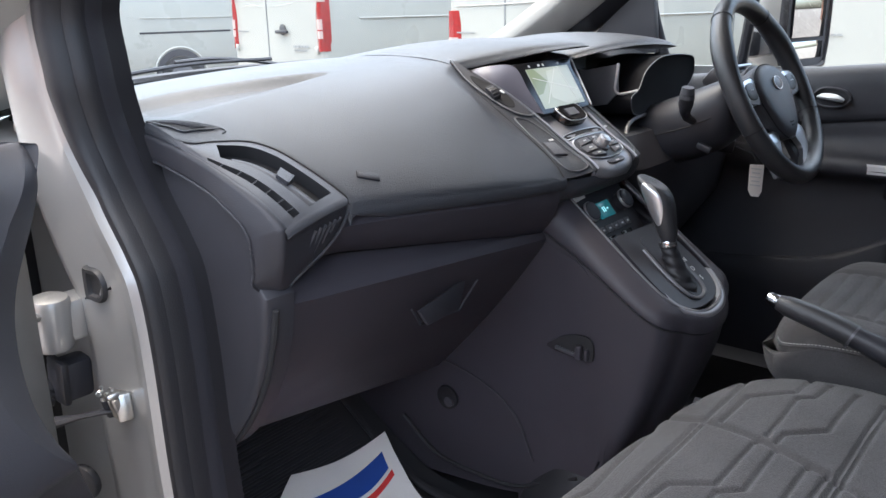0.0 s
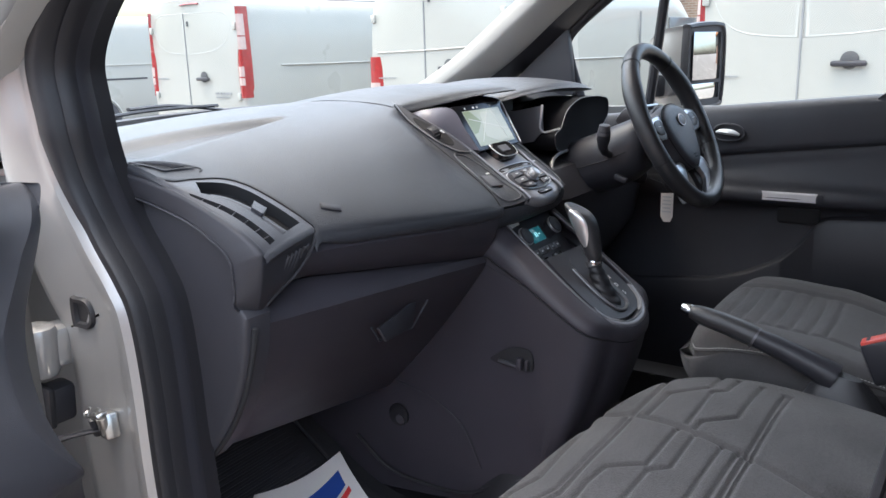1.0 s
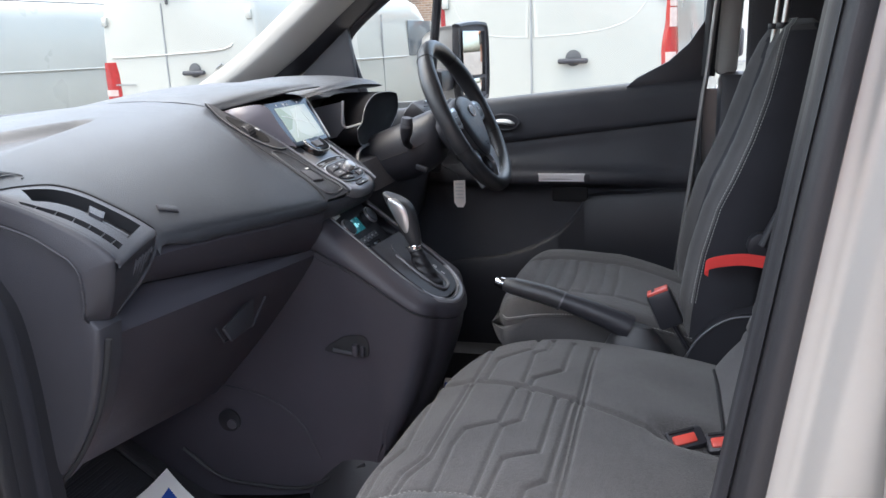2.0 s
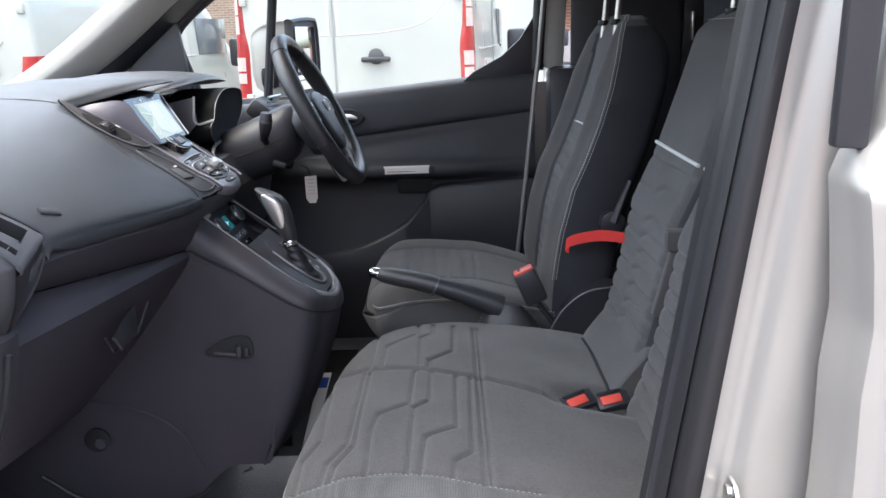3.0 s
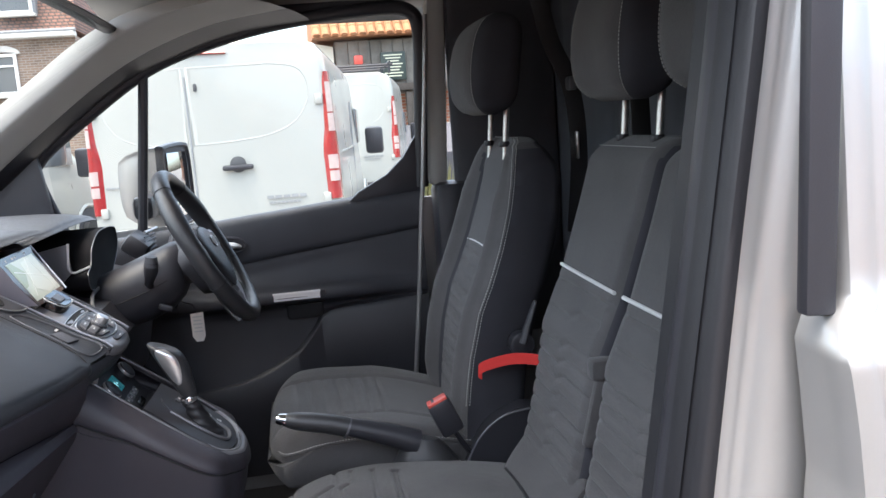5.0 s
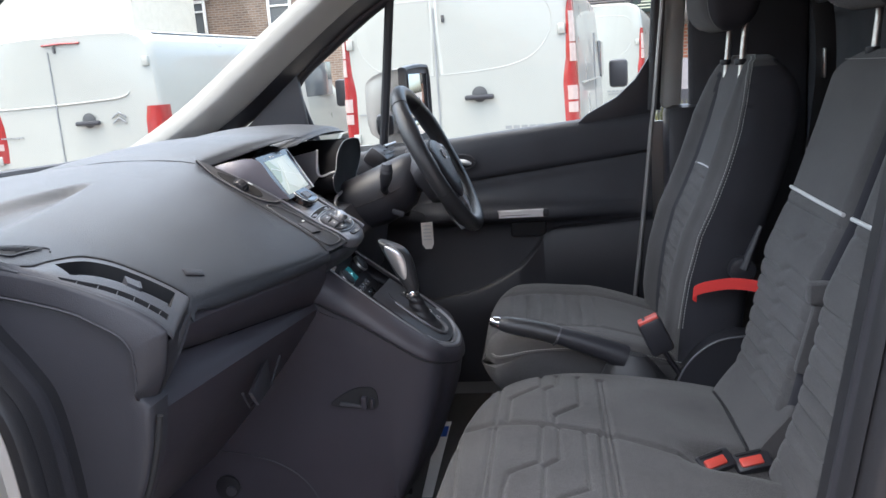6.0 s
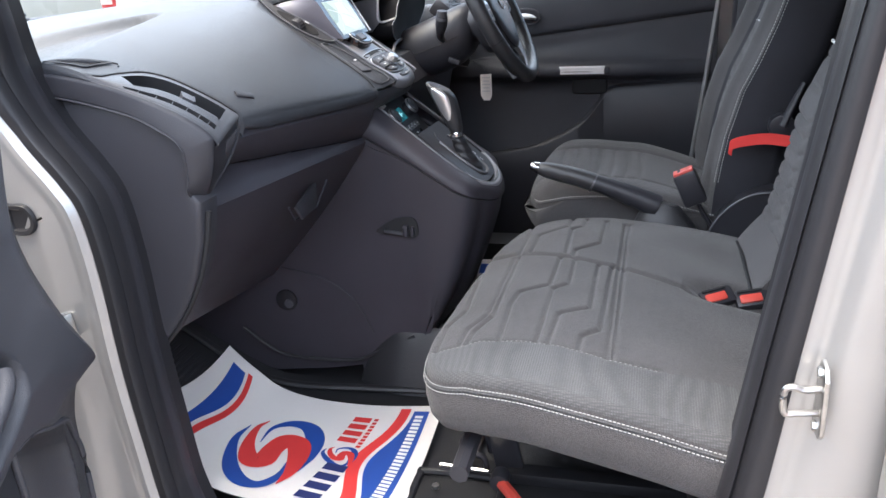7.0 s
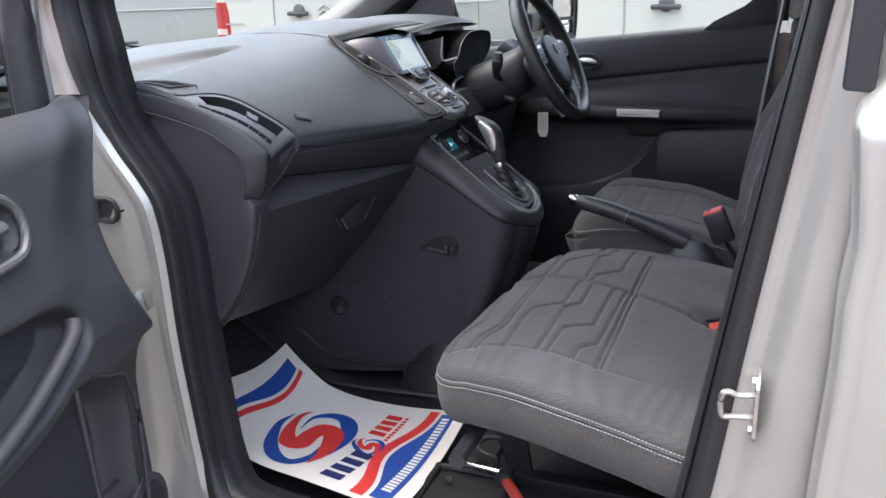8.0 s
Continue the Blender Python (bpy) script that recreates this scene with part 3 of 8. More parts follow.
part("hinge_pillar", sheet(rows)[0], M_SILVER, shell, "silver painted hinge pillar behind the jamb")
part("hinge_knuckle", disc((-.445, .132, .965), V(.05, 0, 1), .026, .075, 20, bevel=.010), M_SILVER, shell, "silver painted door hinge")
part("hinge_leaf", rbox((-.450, .175, .965), (.05, .09, .06), .012), M_SILVER, shell)
part("hinge_bolt", disc((-.432, .108, .982), V(.3, -1, .2), .006, .006, 6), M_STEEL, shell)
part("wiring_plug", rbox((-.458, .150, .878), (.036, .05, .058), .008, rotm(0, 6, 0)), M_BLACK, shell, "black wiring plug")
part("wiring_collar", rbox((-.452, .132, .882), (.044, .012, .064), .006, rotm(0, 6, 0)), M_RUBBER, shell)
for i in range(4):
    part("boot_ring", tube([(-.472 + .012 * math.cos(a), .118 - .010 * i + .004, .862 - .012 * i + .016 * math.sin(a)) for a in np.linspace(0, 6.2832, 17)[:-1]], .006, 6, closed=True), M_RUBBER, shell)
part("body_plug", disc((-.429, .132, .737), V(.35, -1, 0), .026, .012, 24, bevel=.004), M_RUBBER, shell, "black rubber plug")

# ---- open passenger door ----
pd = thing("passenger_door", (-.36, .02, .45), "open silver door with charcoal inner trim and armrest pocket", "van door")
dd = V(.255, -.967, 0)
dn = V(.967, .255, 0)


def pdp(u, w, z):
    """u along the open door from its hinge edge, w out of the trim face, z up."""
    p = V(-.30, .09, 0) + dd * u + dn * w
    return (p.x, p.y, z)


EDGE = catmull([(1.216, .003, -.012), (1.209, .0, .0), (1.15, .021, .0), (1.08, .073, .020), (1.03, .099, .042), (.98, .112, .068), (.94, .106, .083), (.914, .094, .087), (.900, .087, .082), (.885, .072, .063), (.85, .045, .034), (.80, .015, .008), (.742, -.011, -.01), (.6, -.02, -.012), (.42, -.02, -.012)], 210)
def inside(poly, u, z):
    """Signed distance to a closed outline, positive inside."""
    p = np.array(poly)
    q = np.roll(p, -1, axis=0)
    d = q - p
    t = np.clip(((u - p[:, 0]) * d[:, 0] + (z - p[:, 1]) * d[:, 1]) / ((d ** 2).sum(1) + 1e-12), 0, 1)
    dist = np.hypot(p[:, 0] + t * d[:, 0] - u, p[:, 1] + t * d[:, 1] - z).min()
    cross = ((p[:, 1] > z) != (q[:, 1] > z)) & (u < p[:, 0] + (z - p[:, 1]) * d[:, 0] / np.where(abs(d[:, 1]) < 1e-9, 1e-9, d[:, 1]))
    return dist if cross.sum() % 2 else -dist


def soft(x):
    x = min(1.0, max(0.0, x))
    return x * x * (3 - 2 * x)


CUP = catmull([(.36, 1.020), (.30, 1.014), (.268, .998), (.255, .975), (.266, .950), (.30, .925), (.40, .885), (.6, .86), (.6, 1.02)], 40, True)
POCK = catmull([(.255, .905), (.205, .882), (.150, .856), (.112, .815), (.098, .765), (.108, .60), (.13, .47), (.5, .44), (.8, .44), (.8, .84), (.5, .85), (.36, .87), (.30, .905)], 60, True)
GRIP = catmull([(.64, 1.10), (.350, 1.083), (.322, 1.093), (.312, 1.115), (.320, 1.138), (.350, 1.150), (.64, 1.155)], 40, True)
rows = []
US_ = [.014, .022, .032, .045] + list(np.linspace(.055, .45, 115)) + [.5, .6, .8]
for z, u0, w0 in EDGE:
    tz = max(0, (z - 1.16) / .056)
    t2 = .034 * tz ** 2.2
    big = max(w0, .02)
    bul = float(np.interp(z, (.42, .70, .82, .90, .95, 1.03, 1.10, 1.16, 1.22), (.040, .044, .060, .094, .104, .094, .074, .060, .05)))
    cd = float(np.interp(z, (.42, .905, .95, 1.0, 1.08, 1.15, 1.19, 1.216), (.004, .005, .024, .048, .066, .056, .028, .008)))
    wc = w0 + .004 + .50 * cd
    r = [pdp(u0 + .03, -.08, z), pdp(u0 + .002, w0 - .035, z), pdp(u0, w0 - .006, z), pdp(u0 + .002, w0 + .002 - t2, z)]
    for du in [cd * .35, cd * .7, cd * .9, cd, cd * 1.1 + .002] + list(cd * 1.1 + .006 + np.array(US_)):
        u = u0 + du
        if du <= cd:
            w = w0 + .003 + (wc - w0 - .003) * du / cd
        else:
            w = wc + (max(bul, wc) - wc) * soft((du - cd) / .15) 
        w -= .070 * soft(inside(POCK, u, z) / .026 + .15) * (.75 + .25 * soft((z - .62) / .25))
        w -= .055 * soft(inside(CUP, u, z) / .030 + .1)
        w -= .012 * soft(inside(GRIP, u, z) / .008)
        r.append(pdp(u, w - t2, z))
    r += [pdp(1.0, .03, z), pdp(1.0, -.08, z)]
    rows.append(r)
bm, _ = sheet(rows)
part("trim_panel", bm, M_DOOR, pd, "charcoal moulded door trim", sharp=30)
rows = []
for z in np.linspace(.38, 1.20, 16):
    rows.append([pdp(.011, -.040, z), pdp(.009, -.048, z), pdp(.006, -.07, z), pdp(.012, -.12, z), pdp(.3, -.15, z), pdp(1.05, -.15, z), pdp(1.08, -.10, z), pdp(1.06, -.05, z)])
bm, _ = sheet(rows)
part("outer_skin", bm, M_SILVER, pd, "silver painted outer door skin")
part("grab_bar", tube(catmull([pdp(.275, .090, .985), pdp(.290, .096, .972), pdp(.335, .094, .945), pdp(.40, .088, .912), pdp(.52, .08, .875)], 20), .011, 12, flat=.8), M_DOOR, pd, "grey grab bar across the pull cup")
part("pocket_lip", tube([pdp(u, .052 + .04 * soft((z - .80) / .12), z) for u, z in POCK if u < .30 and .45 < z < .915][::-1], .0035, 8), M_DOOR, pd)
part("pocket_shelf", tube(catmull([pdp(.115, .012, .66), pdp(.16, .014, .668), pdp(.22, .014, .685), pdp(.26, .014, .71), pdp(.275, .014, .74)], 16), .003, 8), M_LOWER, pd)
part("speaker_grille", disc(pdp(.085, .034, .585), dn, .062, .012, 32, bevel=.004), M_HARD, pd)
part("speaker_mesh", disc(pdp(.085, .038, .585), dn, .050, .010, 32, bevel=.003), M_BLACK, pd)
ring_ = catmull([(.45, 1.082), (.350, 1.083), (.322, 1.093), (.312, 1.115), (.320, 1.138), (.350, 1.150), (.45, 1.152)], 40)
part("handle_surround", tube([pdp(u, float(np.interp(z, (1.03, 1.10, 1.16), (.101, .081, .067))), z) for u, z in ring_], .0055, 8), M_GUN, pd, "satin grey handle surround")
part("inner_handle", tube([pdp(.34, .070, 1.117), pdp(.39, .074, 1.117), pdp(.51, .074, 1.118)], .011, 10, flat=.8), M_GUN, pd)
part("window_frame", tube(catmull([pdp(.075, -.045, 1.16), pdp(.070, -.05, 1.30), pdp(.075, -.05, 1.45), pdp(.16, -.05, 1.60), pdp(.5, -.05, 1.70), pdp(.95, -.05, 1.70), pdp(.98, -.05, 1.22)], 40), .024, 10, flat=.7), M_BLACK, pd)
part("frame_edge", tube([pdp(.03, -.045, 1.18), pdp(.025, -.05, 1.40), pdp(.05, -.05, 1.52)], .010, 8), M_SILVER, pd)
bm = sheet([[pdp(.09, -.06, 1.20), pdp(.96, -.06, 1.20)], [pdp(.09, -.06, 1.50), pdp(.96, -.06, 1.68)]])[0]
g = part("window_pane", bm, M_TINT, pd, "tinted door glass")
g.visible_shadow = False

# ---- dashboard ----
dash = thing("dashboard", (-.4, .92, .8), "charcoal soft-touch van dashboard with centre stack and glovebox", "dashboard")
SEC = [(.235, [(-.72, 1.197), (-.60, 1.207), (-.50, 1.213), (-.42, 1.216), (-.36, 1.213), (-.30, 1.197), (-.245, 1.167), (-.20, 1.128), (-.180, 1.102), (-.176, 1.085)]),
       (.40, [(-.82, 1.205), (-.65, 1.225), (-.52, 1.237), (-.43, 1.237), (-.36, 1.228), (-.30, 1.208), (-.245, 1.178), (-.20, 1.143), (-.172, 1.113), (-.165, 1.095)]),
       (.58, [(-.92, 1.21), (-.72, 1.235), (-.58, 1.25), (-.47, 1.255), (-.38, 1.247), (-.30, 1.225), (-.235, 1.19), (-.175, 1.143), (-.135, 1.105), (-.127, 1.088)]),
       (.795, [(-.98, 1.21), (-.8, 1.235), (-.62, 1.252), (-.48, 1.262), (-.38, 1.262), (-.295, 1.252), (-.235, 1.215), (-.165, 1.150), (-.098, 1.095), (-.083, 1.078)])]


def pad_at(y):
    """The pad's outline at one place across the cab."""
    ys = [s[0] for s in SEC]
    y = min(max(y, ys[0]), ys[-1])
    j = max(i for i in range(len(ys) - 1) if ys[i] <= y or i == 0)
    k = (y - ys[j]) / (ys[j + 1] - ys[j])
    a = np.array([s[1] for s in SEC])
    out = 0
    for i in range(4):
        w = 1.0
        for m in range(4):
            if m != i:
                w *= (y - ys[m]) / (ys[i] - ys[m])
        out = out + a[i] * w
    return out


UEDGE = [(-.80, .235), (-.42, .247), (-.300, .249), (-.286, .262), (-.281, .290), (-.268, .332), (-.245, .357), (-.215, .376), (-.190, .392), (-.172, .404), (-.150, .410)]


def uedge(x):
    """How far across the pad begins, at a place along it."""
    return float(np.interp(x, [p[0] for p in UEDGE], [p[1] for p in UEDGE]))


def padz(x, y):
    pr = np.array(catmull([tuple(p) for p in pad_at(y)], 60))
    o = np.argsort(pr[:, 0])
    return float(np.interp(x, pr[o, 0], pr[o, 1]))


NP = 110
prof_near = np.array(catmull([tuple(p) for p in pad_at(.30)], NP))
SEAM = np.array([(-.300, 1.257), (-.277, 1.228), (-.247, 1.202), (-.206, 1.172), (-.165, 1.144), (-.128, 1.118), (-.101, 1.097), (-.085, 1.079)])
rows = []
for k in [0.0, .004, .012] + list(np.linspace(.03, .90, 60)) + list(np.linspace(.905, 1, 22)):
    r = []
    for j in range(NP):
        y0 = uedge(prof_near[j][0])
        y1 = .784 + .018 * min(1, max(0, (prof_near[j][0] + .30) / .09))
        r.append((j, y0 + (y1 - y0) * k))
    rows.append(r)
cache = {}


def prof_at(y):
    key = round(y, 3)
    if key not in cache:
        cache[key] = catmull([tuple(q) for q in pad_at(key)], NP)
    return cache[key]


grid = []
for r in rows:
    g_ = []
    for j, y in r:
        p = prof_at(y)[j]
        d = 0.0
        wd = .10 * (1 - (y - .297) / .30)
        if .2 < y < .60:
            kx = (p[0] + .388 + wd) / max(wd, .002)
            e1_, e2_ = min(1, max(0, (kx + .25) / .45)), min(1, max(0, (1.45 - kx) / .7))
            d = .013 * e1_ * e1_ * (3 - 2 * e1_) * e2_ * e2_ * (3 - 2 * e2_) * min(1, (.60 - y) / .06) * min(1, max(0, (y - .25) / .05))
        near = max(0, 1 - (y - uedge(p[0])) / .004)
        if y > .735 and -.36 < p[0] < -.085:                # the inner edge rolls down to the centre stack's cheek
            f_ = min(1, (y - .735) / .053)
            d += max(0, p[1] - float(np.interp(p[0], SEAM[:, 0], SEAM[:, 1]))) * f_ * f_ * (3 - 2 * f_) * min(1, (p[0] + .36) / .06)
        g_.append((p[0], y, p[1] - d - .0035 * near ** 2))
    e = g_[-1]
    rf_ = min(1.0, len(grid) / 12)
    g_ += [(e[0] + .0012 * rf_, e[1], e[2] - .002 - .004 * rf_), (e[0] + .0010 * rf_, e[1], e[2] - .002 - .009 * rf_), (e[0] - .002, e[1], e[2] - .002 - .014 * rf_), (e[0] - .008, e[1], e[2] - .002 - .017 * rf_), (e[0] - .06, e[1], e[2] - .002 - .017 * rf_)]
    grid.append(g_)
bm, _ = sheet(grid)
part("top_pad", bm, M_PAD, dash, "soft charcoal top pad with fine grain")
rows = []
for y in np.linspace(.79, 1.66, 24):
    rows.append([(-.99 + .5 * max(0, y - 1.2) ** 1.6, y, 1.205), (-.8 + .25 * max(0, y - 1.2), y, 1.225), (-.6, y, 1.236), (-.42, y, 1.235), (-.30, y, 1.20), (-.26, y, 1.12), (-.24, y, 1.0)])
bm, _ = sheet(rows)
part("driver_top_pad", bm, M_PAD, dash)
# small badge line on the pad
_n = V(-(padz(-.176, .454) - padz(-.186, .454)) / .01, -(padz(-.181, .459) - padz(-.181, .449)) / .01, 1).normalized()
_q = V(0, 0, 1).rotation_difference(_n).to_matrix() @ rotm(0, 0, -30)
part("airbag_mark", rbox(V(-.181, .454, padz(-.181, .454)) + _n * .0004, (.012, .034, .0036), .0016, _q), M_BLACK, dash)
part("airbag_mark", rbox(V(-.181, .454, padz(-.181, .454)) + _n * .0008, (.0085, .0305, .0030), .0014, _q), M_PAD, dash)

# recessed band below the pad
rows = []
for k in np.linspace(.13, 1, 20):
    y = .30 + k * .49
    t = pad_at(max(y, .40))[-1]
    top = np.array((t[0] - .010, y, t[1] - .008))
    bot = np.array((-.212 + .09 * k ** 1.2, y, 1.052 - .066 * k ** .9 - .18 * max(0, .40 - y)))
    r = [top, top * .8 + bot * .2 + np.array((.012, 0, 0)), top * .5 + bot * .5 + np.array((.014, 0, 0)), top * .2 + bot * .8 + np.array((.008, 0, 0)), bot]
    rows.append(r)
bm, _ = sheet(rows)
part("front_band", bm, M_LOWER, dash)

# glovebox: sloping top face and raked lid
gb_l, gb_r = np.array((-.171, .284, 1.006)), np.array((-.112, .725, .984))
rows = []
for k in np.linspace(0, 1, 24):
    y = .284 + k * .505
    lip = gb_l * (1 - k) + gb_r * k
    lip[1] = y
    back = np.array((-.212 + .09 * k ** 1.2, y, 1.052 - .066 * k ** .9 - .18 * max(0, .40 - y)))
    lo = np.array((-.318 - .03 * k, y, .772 - .085 * k))
    r = [back, lip * .55 + back * .45 + np.array((0, 0, .003)), lip + np.array((-.006, 0, .004)), lip + np.array((.0, 0, -.006)), lip + np.array((-.006, 0, -.02))]
    st_ = r[-1]
    for s in np.linspace(.12, 1, 9):
        r.append(st_ * (1 - s) + lo * s + np.array((.02, 0, .0)) * math.sin(3.14 * s) * (1 - .5 * k))
    r.append(lo + np.array((-.02, 0, -.012)))
    r.append(lo + np.array((-.16, 0, .0)))
    rows.append(r)
bm, _ = sheet(rows)
gbx = part("glovebox", bm, M_LOWER, dash, "closed charcoal glovebox lid")
bm = prism([(.50, .935), (.515, .908), (.60, .905), (.635, .945)], "x", -.152, -.146, .002)
bmesh.ops.rotate(bm, cent=(-.15, .57, .93), matrix=rotm(0, -12, 7), verts=bm.verts)
part("handle", bm, M_BLACK, gbx, "recessed glovebox latch")
bm = tube([(-.152, .50, .935), (-.150, .515, .908), (-.146, .60, .905), (-.137, .635, .945)], .002, 6)
part("latch_edge", bm, M_BLACK, gbx)

# end of the dashboard towards the open door: vent housing, shoulder strip, recessed end panel
EO = catmull([(-.50, .246, 1.206), (-.43, .247, 1.205), (-.34, .247, 1.198), (-.265, .250, 1.181), (-.21, .257, 1.158), (-.17, .264, 1.136), (-.147, .270, 1.117), (-.138, .272, 1.106)], 60)
LS = catmull([(-.50, .250, 1.182), (-.436, .250, 1.175), (-.382, .250, 1.170), (-.321, .250, 1.161), (-.244, .250, 1.141), (-.205, .250, 1.122), (-.184, .251, 1.108), (-.174, .252, 1.092)], 60)
ED = catmull([(-.138, .272, 1.106), (-.140, .273, 1.090), (-.147, .276, 1.062), (-.160, .281, 1.035), (-.176, .288, 1.013)], 16)[1:]
LD = catmull([(-.174, .252, 1.092), (-.173, .252, 1.078), (-.174, .253, 1.052), (-.178, .255, 1.034), (-.181, .283, 1.012)], 16)[1:]
rows = []
for e, l in zip(EO + ED, LS + LD):
    o = np.array((0, -.004, .001))
    rows.append([e + np.array((-.004, .010, -.001)), e + np.array((-.001, .004, .0006)), e, e * .96 + l * .04 + o * .7, e * .8 + l * .2 + o, e * .5 + l * .5 + o, e * .15 + l * .85 + o, l + o * .6, l, l + np.array((-.002, .010, -.001)), l + np.array((-.006, .03, 0))])
bm, _ = sheet(rows)
part("shoulder_strip", bm, M_END, dash, "charcoal shoulder strip round the dashboard end", sharp=70)
part("strip_edge", tube([tuple(l + np.array((.001, -.0032, .0004))) for l in LS[6:] + LD[:13]], .0017, 6), M_END, dash)
rows = []
for p in [q for q in EO if q[0] < -.287]:
    z_ = padz(p[0], uedge(p[0])) - .0035
    rows.append([(p[0], uedge(p[0]) + .001, z_ + .0004), (p[0], uedge(p[0]) - .0012, z_ - .001), (p[0], .2465, z_ * .5 + p[2] * .5), (p[0], .2462, p[2]), (p[0], .250, p[2] - .004)])
part("pad_edge", sheet(rows)[0], M_PAD, dash, sharp=70)
# housing of the outer vents: a ruled face between the shoulder's edge and the pad's seam
SM = [(-.300, .249), (-.286, .262), (-.281, .290), (-.268, .332), (-.245, .357), (-.215, .376), (-.190, .392), (-.173, .404)]
SM = catmull([(x, y, padz(x, y)) for x, y in SM], 60)
EH = catmull([tuple(p) for p in EO if p[0] > -.305], 60)


def housing(s, t, h=0.0):
    """A place on the vent housing: s from front to rear, t from the outer edge to the seam."""
    i = min(58, int(s * 59))
    k = s * 59 - i
    a, b = EH[i] * (1 - k) + EH[i + 1] * k, SM[i] * (1 - k) + SM[i + 1] * k
    p = a * (1 - t) + b * t
    return p + np.array((.45, 0, .89)) * (h + .004 * math.sin(3.1416 * t) * min(1, s * 4))


def steps(marks, fill):
    out = []
    for a, b in zip(marks, marks[1:]):
        out += list(np.linspace(a, b, max(2, int((b - a) * fill) + 1)))[:-1]
    return out + [marks[-1]]


def sunk(s, t):
    """The openings: a slim slot and the main outlet."""
    if .205 <= s <= .905 and .175 <= t <= .275:
        return -.012
    if .295 <= s <= .905 and .445 <= t <= .865:
        return -.018
    return 0.0


ss = steps([0, .20, .205, .29, .295, .90, .905, .985, 1.0], 60)
ts = steps([0, .17, .175, .275, .28, .44, .445, .865, .87, .985, 1.0], 40)
rows = []
for s in ss:
    r = [housing(s, t, sunk(s, t) - (.0035 if t > .99 else 0) - .002 * max(0, (.04 - t) / .04)) for t in ts]
    rows.append(r)
e = rows[-1]
rows.append([q + np.array((.0045, 0, -.0035)) for q in e])
rows.append([q + np.array((.0055, 0, -.010)) for q in e])
bm, _ = sheet(rows)
fv = part("vent_housing", bm, M_HARD, dash, "charcoal housing of the outer air vents", sharp=50)
# walls and beds of the openings are near black to carry their shade
nt_ = len(ts) - 1
fv.data.materials.append(M_VOID)
for f in fv.data.polygons:
    i, j = divmod(f.index, nt_)
    if i < len(ss) - 1:
        d4 = [sunk(ss[a], ts[b]) for a in (i, i + 1) for b in (j, j + 1)]
        if min(d4) < -.001:
            f.material_index = 1
part("slot_shade", sheet([[housing(s, t, -.011) for t in (.178, .272)] for s in np.linspace(.21, .90, 16)])[0], M_VOID, fv)
part("outlet_shade", sheet([[housing(s, t, -.017) for t in np.linspace(.45, .86, 6)] for s in np.linspace(.31, .90, 16)])[0], M_VOID, fv)
for i in range(6):
    s = .285 + .105 * i
    part("slot_bar", tube([housing(s - .012, .178, -.001), housing(s + .012, .272, -.001)], .0008, 5), M_HARD, fv)
rows = [[housing(s, t, -.013 + .008 * (1 - abs(t - .58) / .13)) for t in np.linspace(.45, .71, 6)] for s in np.linspace(.36, .89, 14)]
part("vent_blade", sheet(rows)[0], M_HARD, fv, "grey vent blade")
part("flap_tab", loft([[housing(.645 + a, .66 + b, h) for a, b in ((-.035, -.10), (.035, -.10), (.040, .07), (-.030, .07))] for h in (-.012, -.0015)]), M_HARD, fv, "grey vent tab")
part("tab_tip", loft([[housing(.688 + a, .66 + b, h) for a, b in ((-.008, -.10), (.004, -.10), (.008, .07), (-.004, .07))] for h in (-.012, -.0008)]), M_BLACK, fv)
# wedge facing the seat below the vents, its shade put into the colour
WR = catmull([(-.1715, .404, 1.103), (-.170, .401, 1.095), (-.169, .384, 1.075), (-.169, .353, 1.053), (-.170, .312, 1.034), (-.177, .290, 1.013)], 14)
WL = [np.array((-.1335, .273, 1.097))] + [np.array(p) + np.array((.0005, .001, 0)) for p in ED[2:]]
WL = catmull([tuple(p) for p in WL], 14)
rows = [[l * (1 - k) + r * k + np.array((.003 * math.sin(3.14 * k), 0, 0)) for k in np.linspace(0, 1, 10)] for l, r in zip(WL, WR)]
rows.insert(0, [q + np.array((.0055, 0, -.010)) for q in [housing(1.0, t) for t in np.linspace(0, 1, 10)]])
bm, _ = sheet(rows)
wg = part("vent_wedge", bm, M_END, dash, "louvred wedge below the vent, its shade put into the colour", sharp=70)
part("wedge_edge", tube([tuple(p + np.array((.001, .001, 0))) for p in WR], .0028, 6), M_HARD, wg)
for i in range(6):
    k = .42 + .085 * i
    p0, p1 = WL[1] * (1 - k) + WR[1] * k, WL[9 - i] * (1 - k - .02) + WR[9 - i] * (k + .02)
    part("louvre", tube([p0 + np.array((.0035, 0, -.006)), p1 + np.array((.0025, 0, .004))], .0022, 5), M_HARD, wg)
part("pad_seam", tube([tuple(p + np.array((.0003, 0, .0006))) for p in SM[4:]] + [tuple(p + np.array((.0025, .002, 0))) for p in WR[:5]], .0011, 5), M_VOID, dash)
ENDP = [tuple(p[[0, 2]]) for p in LS] + [(-.174, 1.052), (-.180, 1.030), (-.168, 1.018), (-.171, .995)] + [tuple(p) for p in catmull([(-.176, .965), (-.196, .905), (-.235, .838), (-.285, .785), (-.318, .768)], 16)] + [(-.36, .765), (-.50, .79)]
cen = np.array((-.34, 1.0))
rows = []
for k, yy in ((1.03, .30), (1.02, .262), (1.0, .258), (.97, .256), (.90, .255), (.5, .254), (.0, .254)):
    rows.append([(cen[0] + (p[0] - cen[0]) * k, yy, cen[1] + (p[1] - cen[1]) * k) for p in ENDP])
bm, _ = sheet(rows, close_v=True)
part("end_panel", bm, M_END, dash, "charcoal end cap of the dashboard")
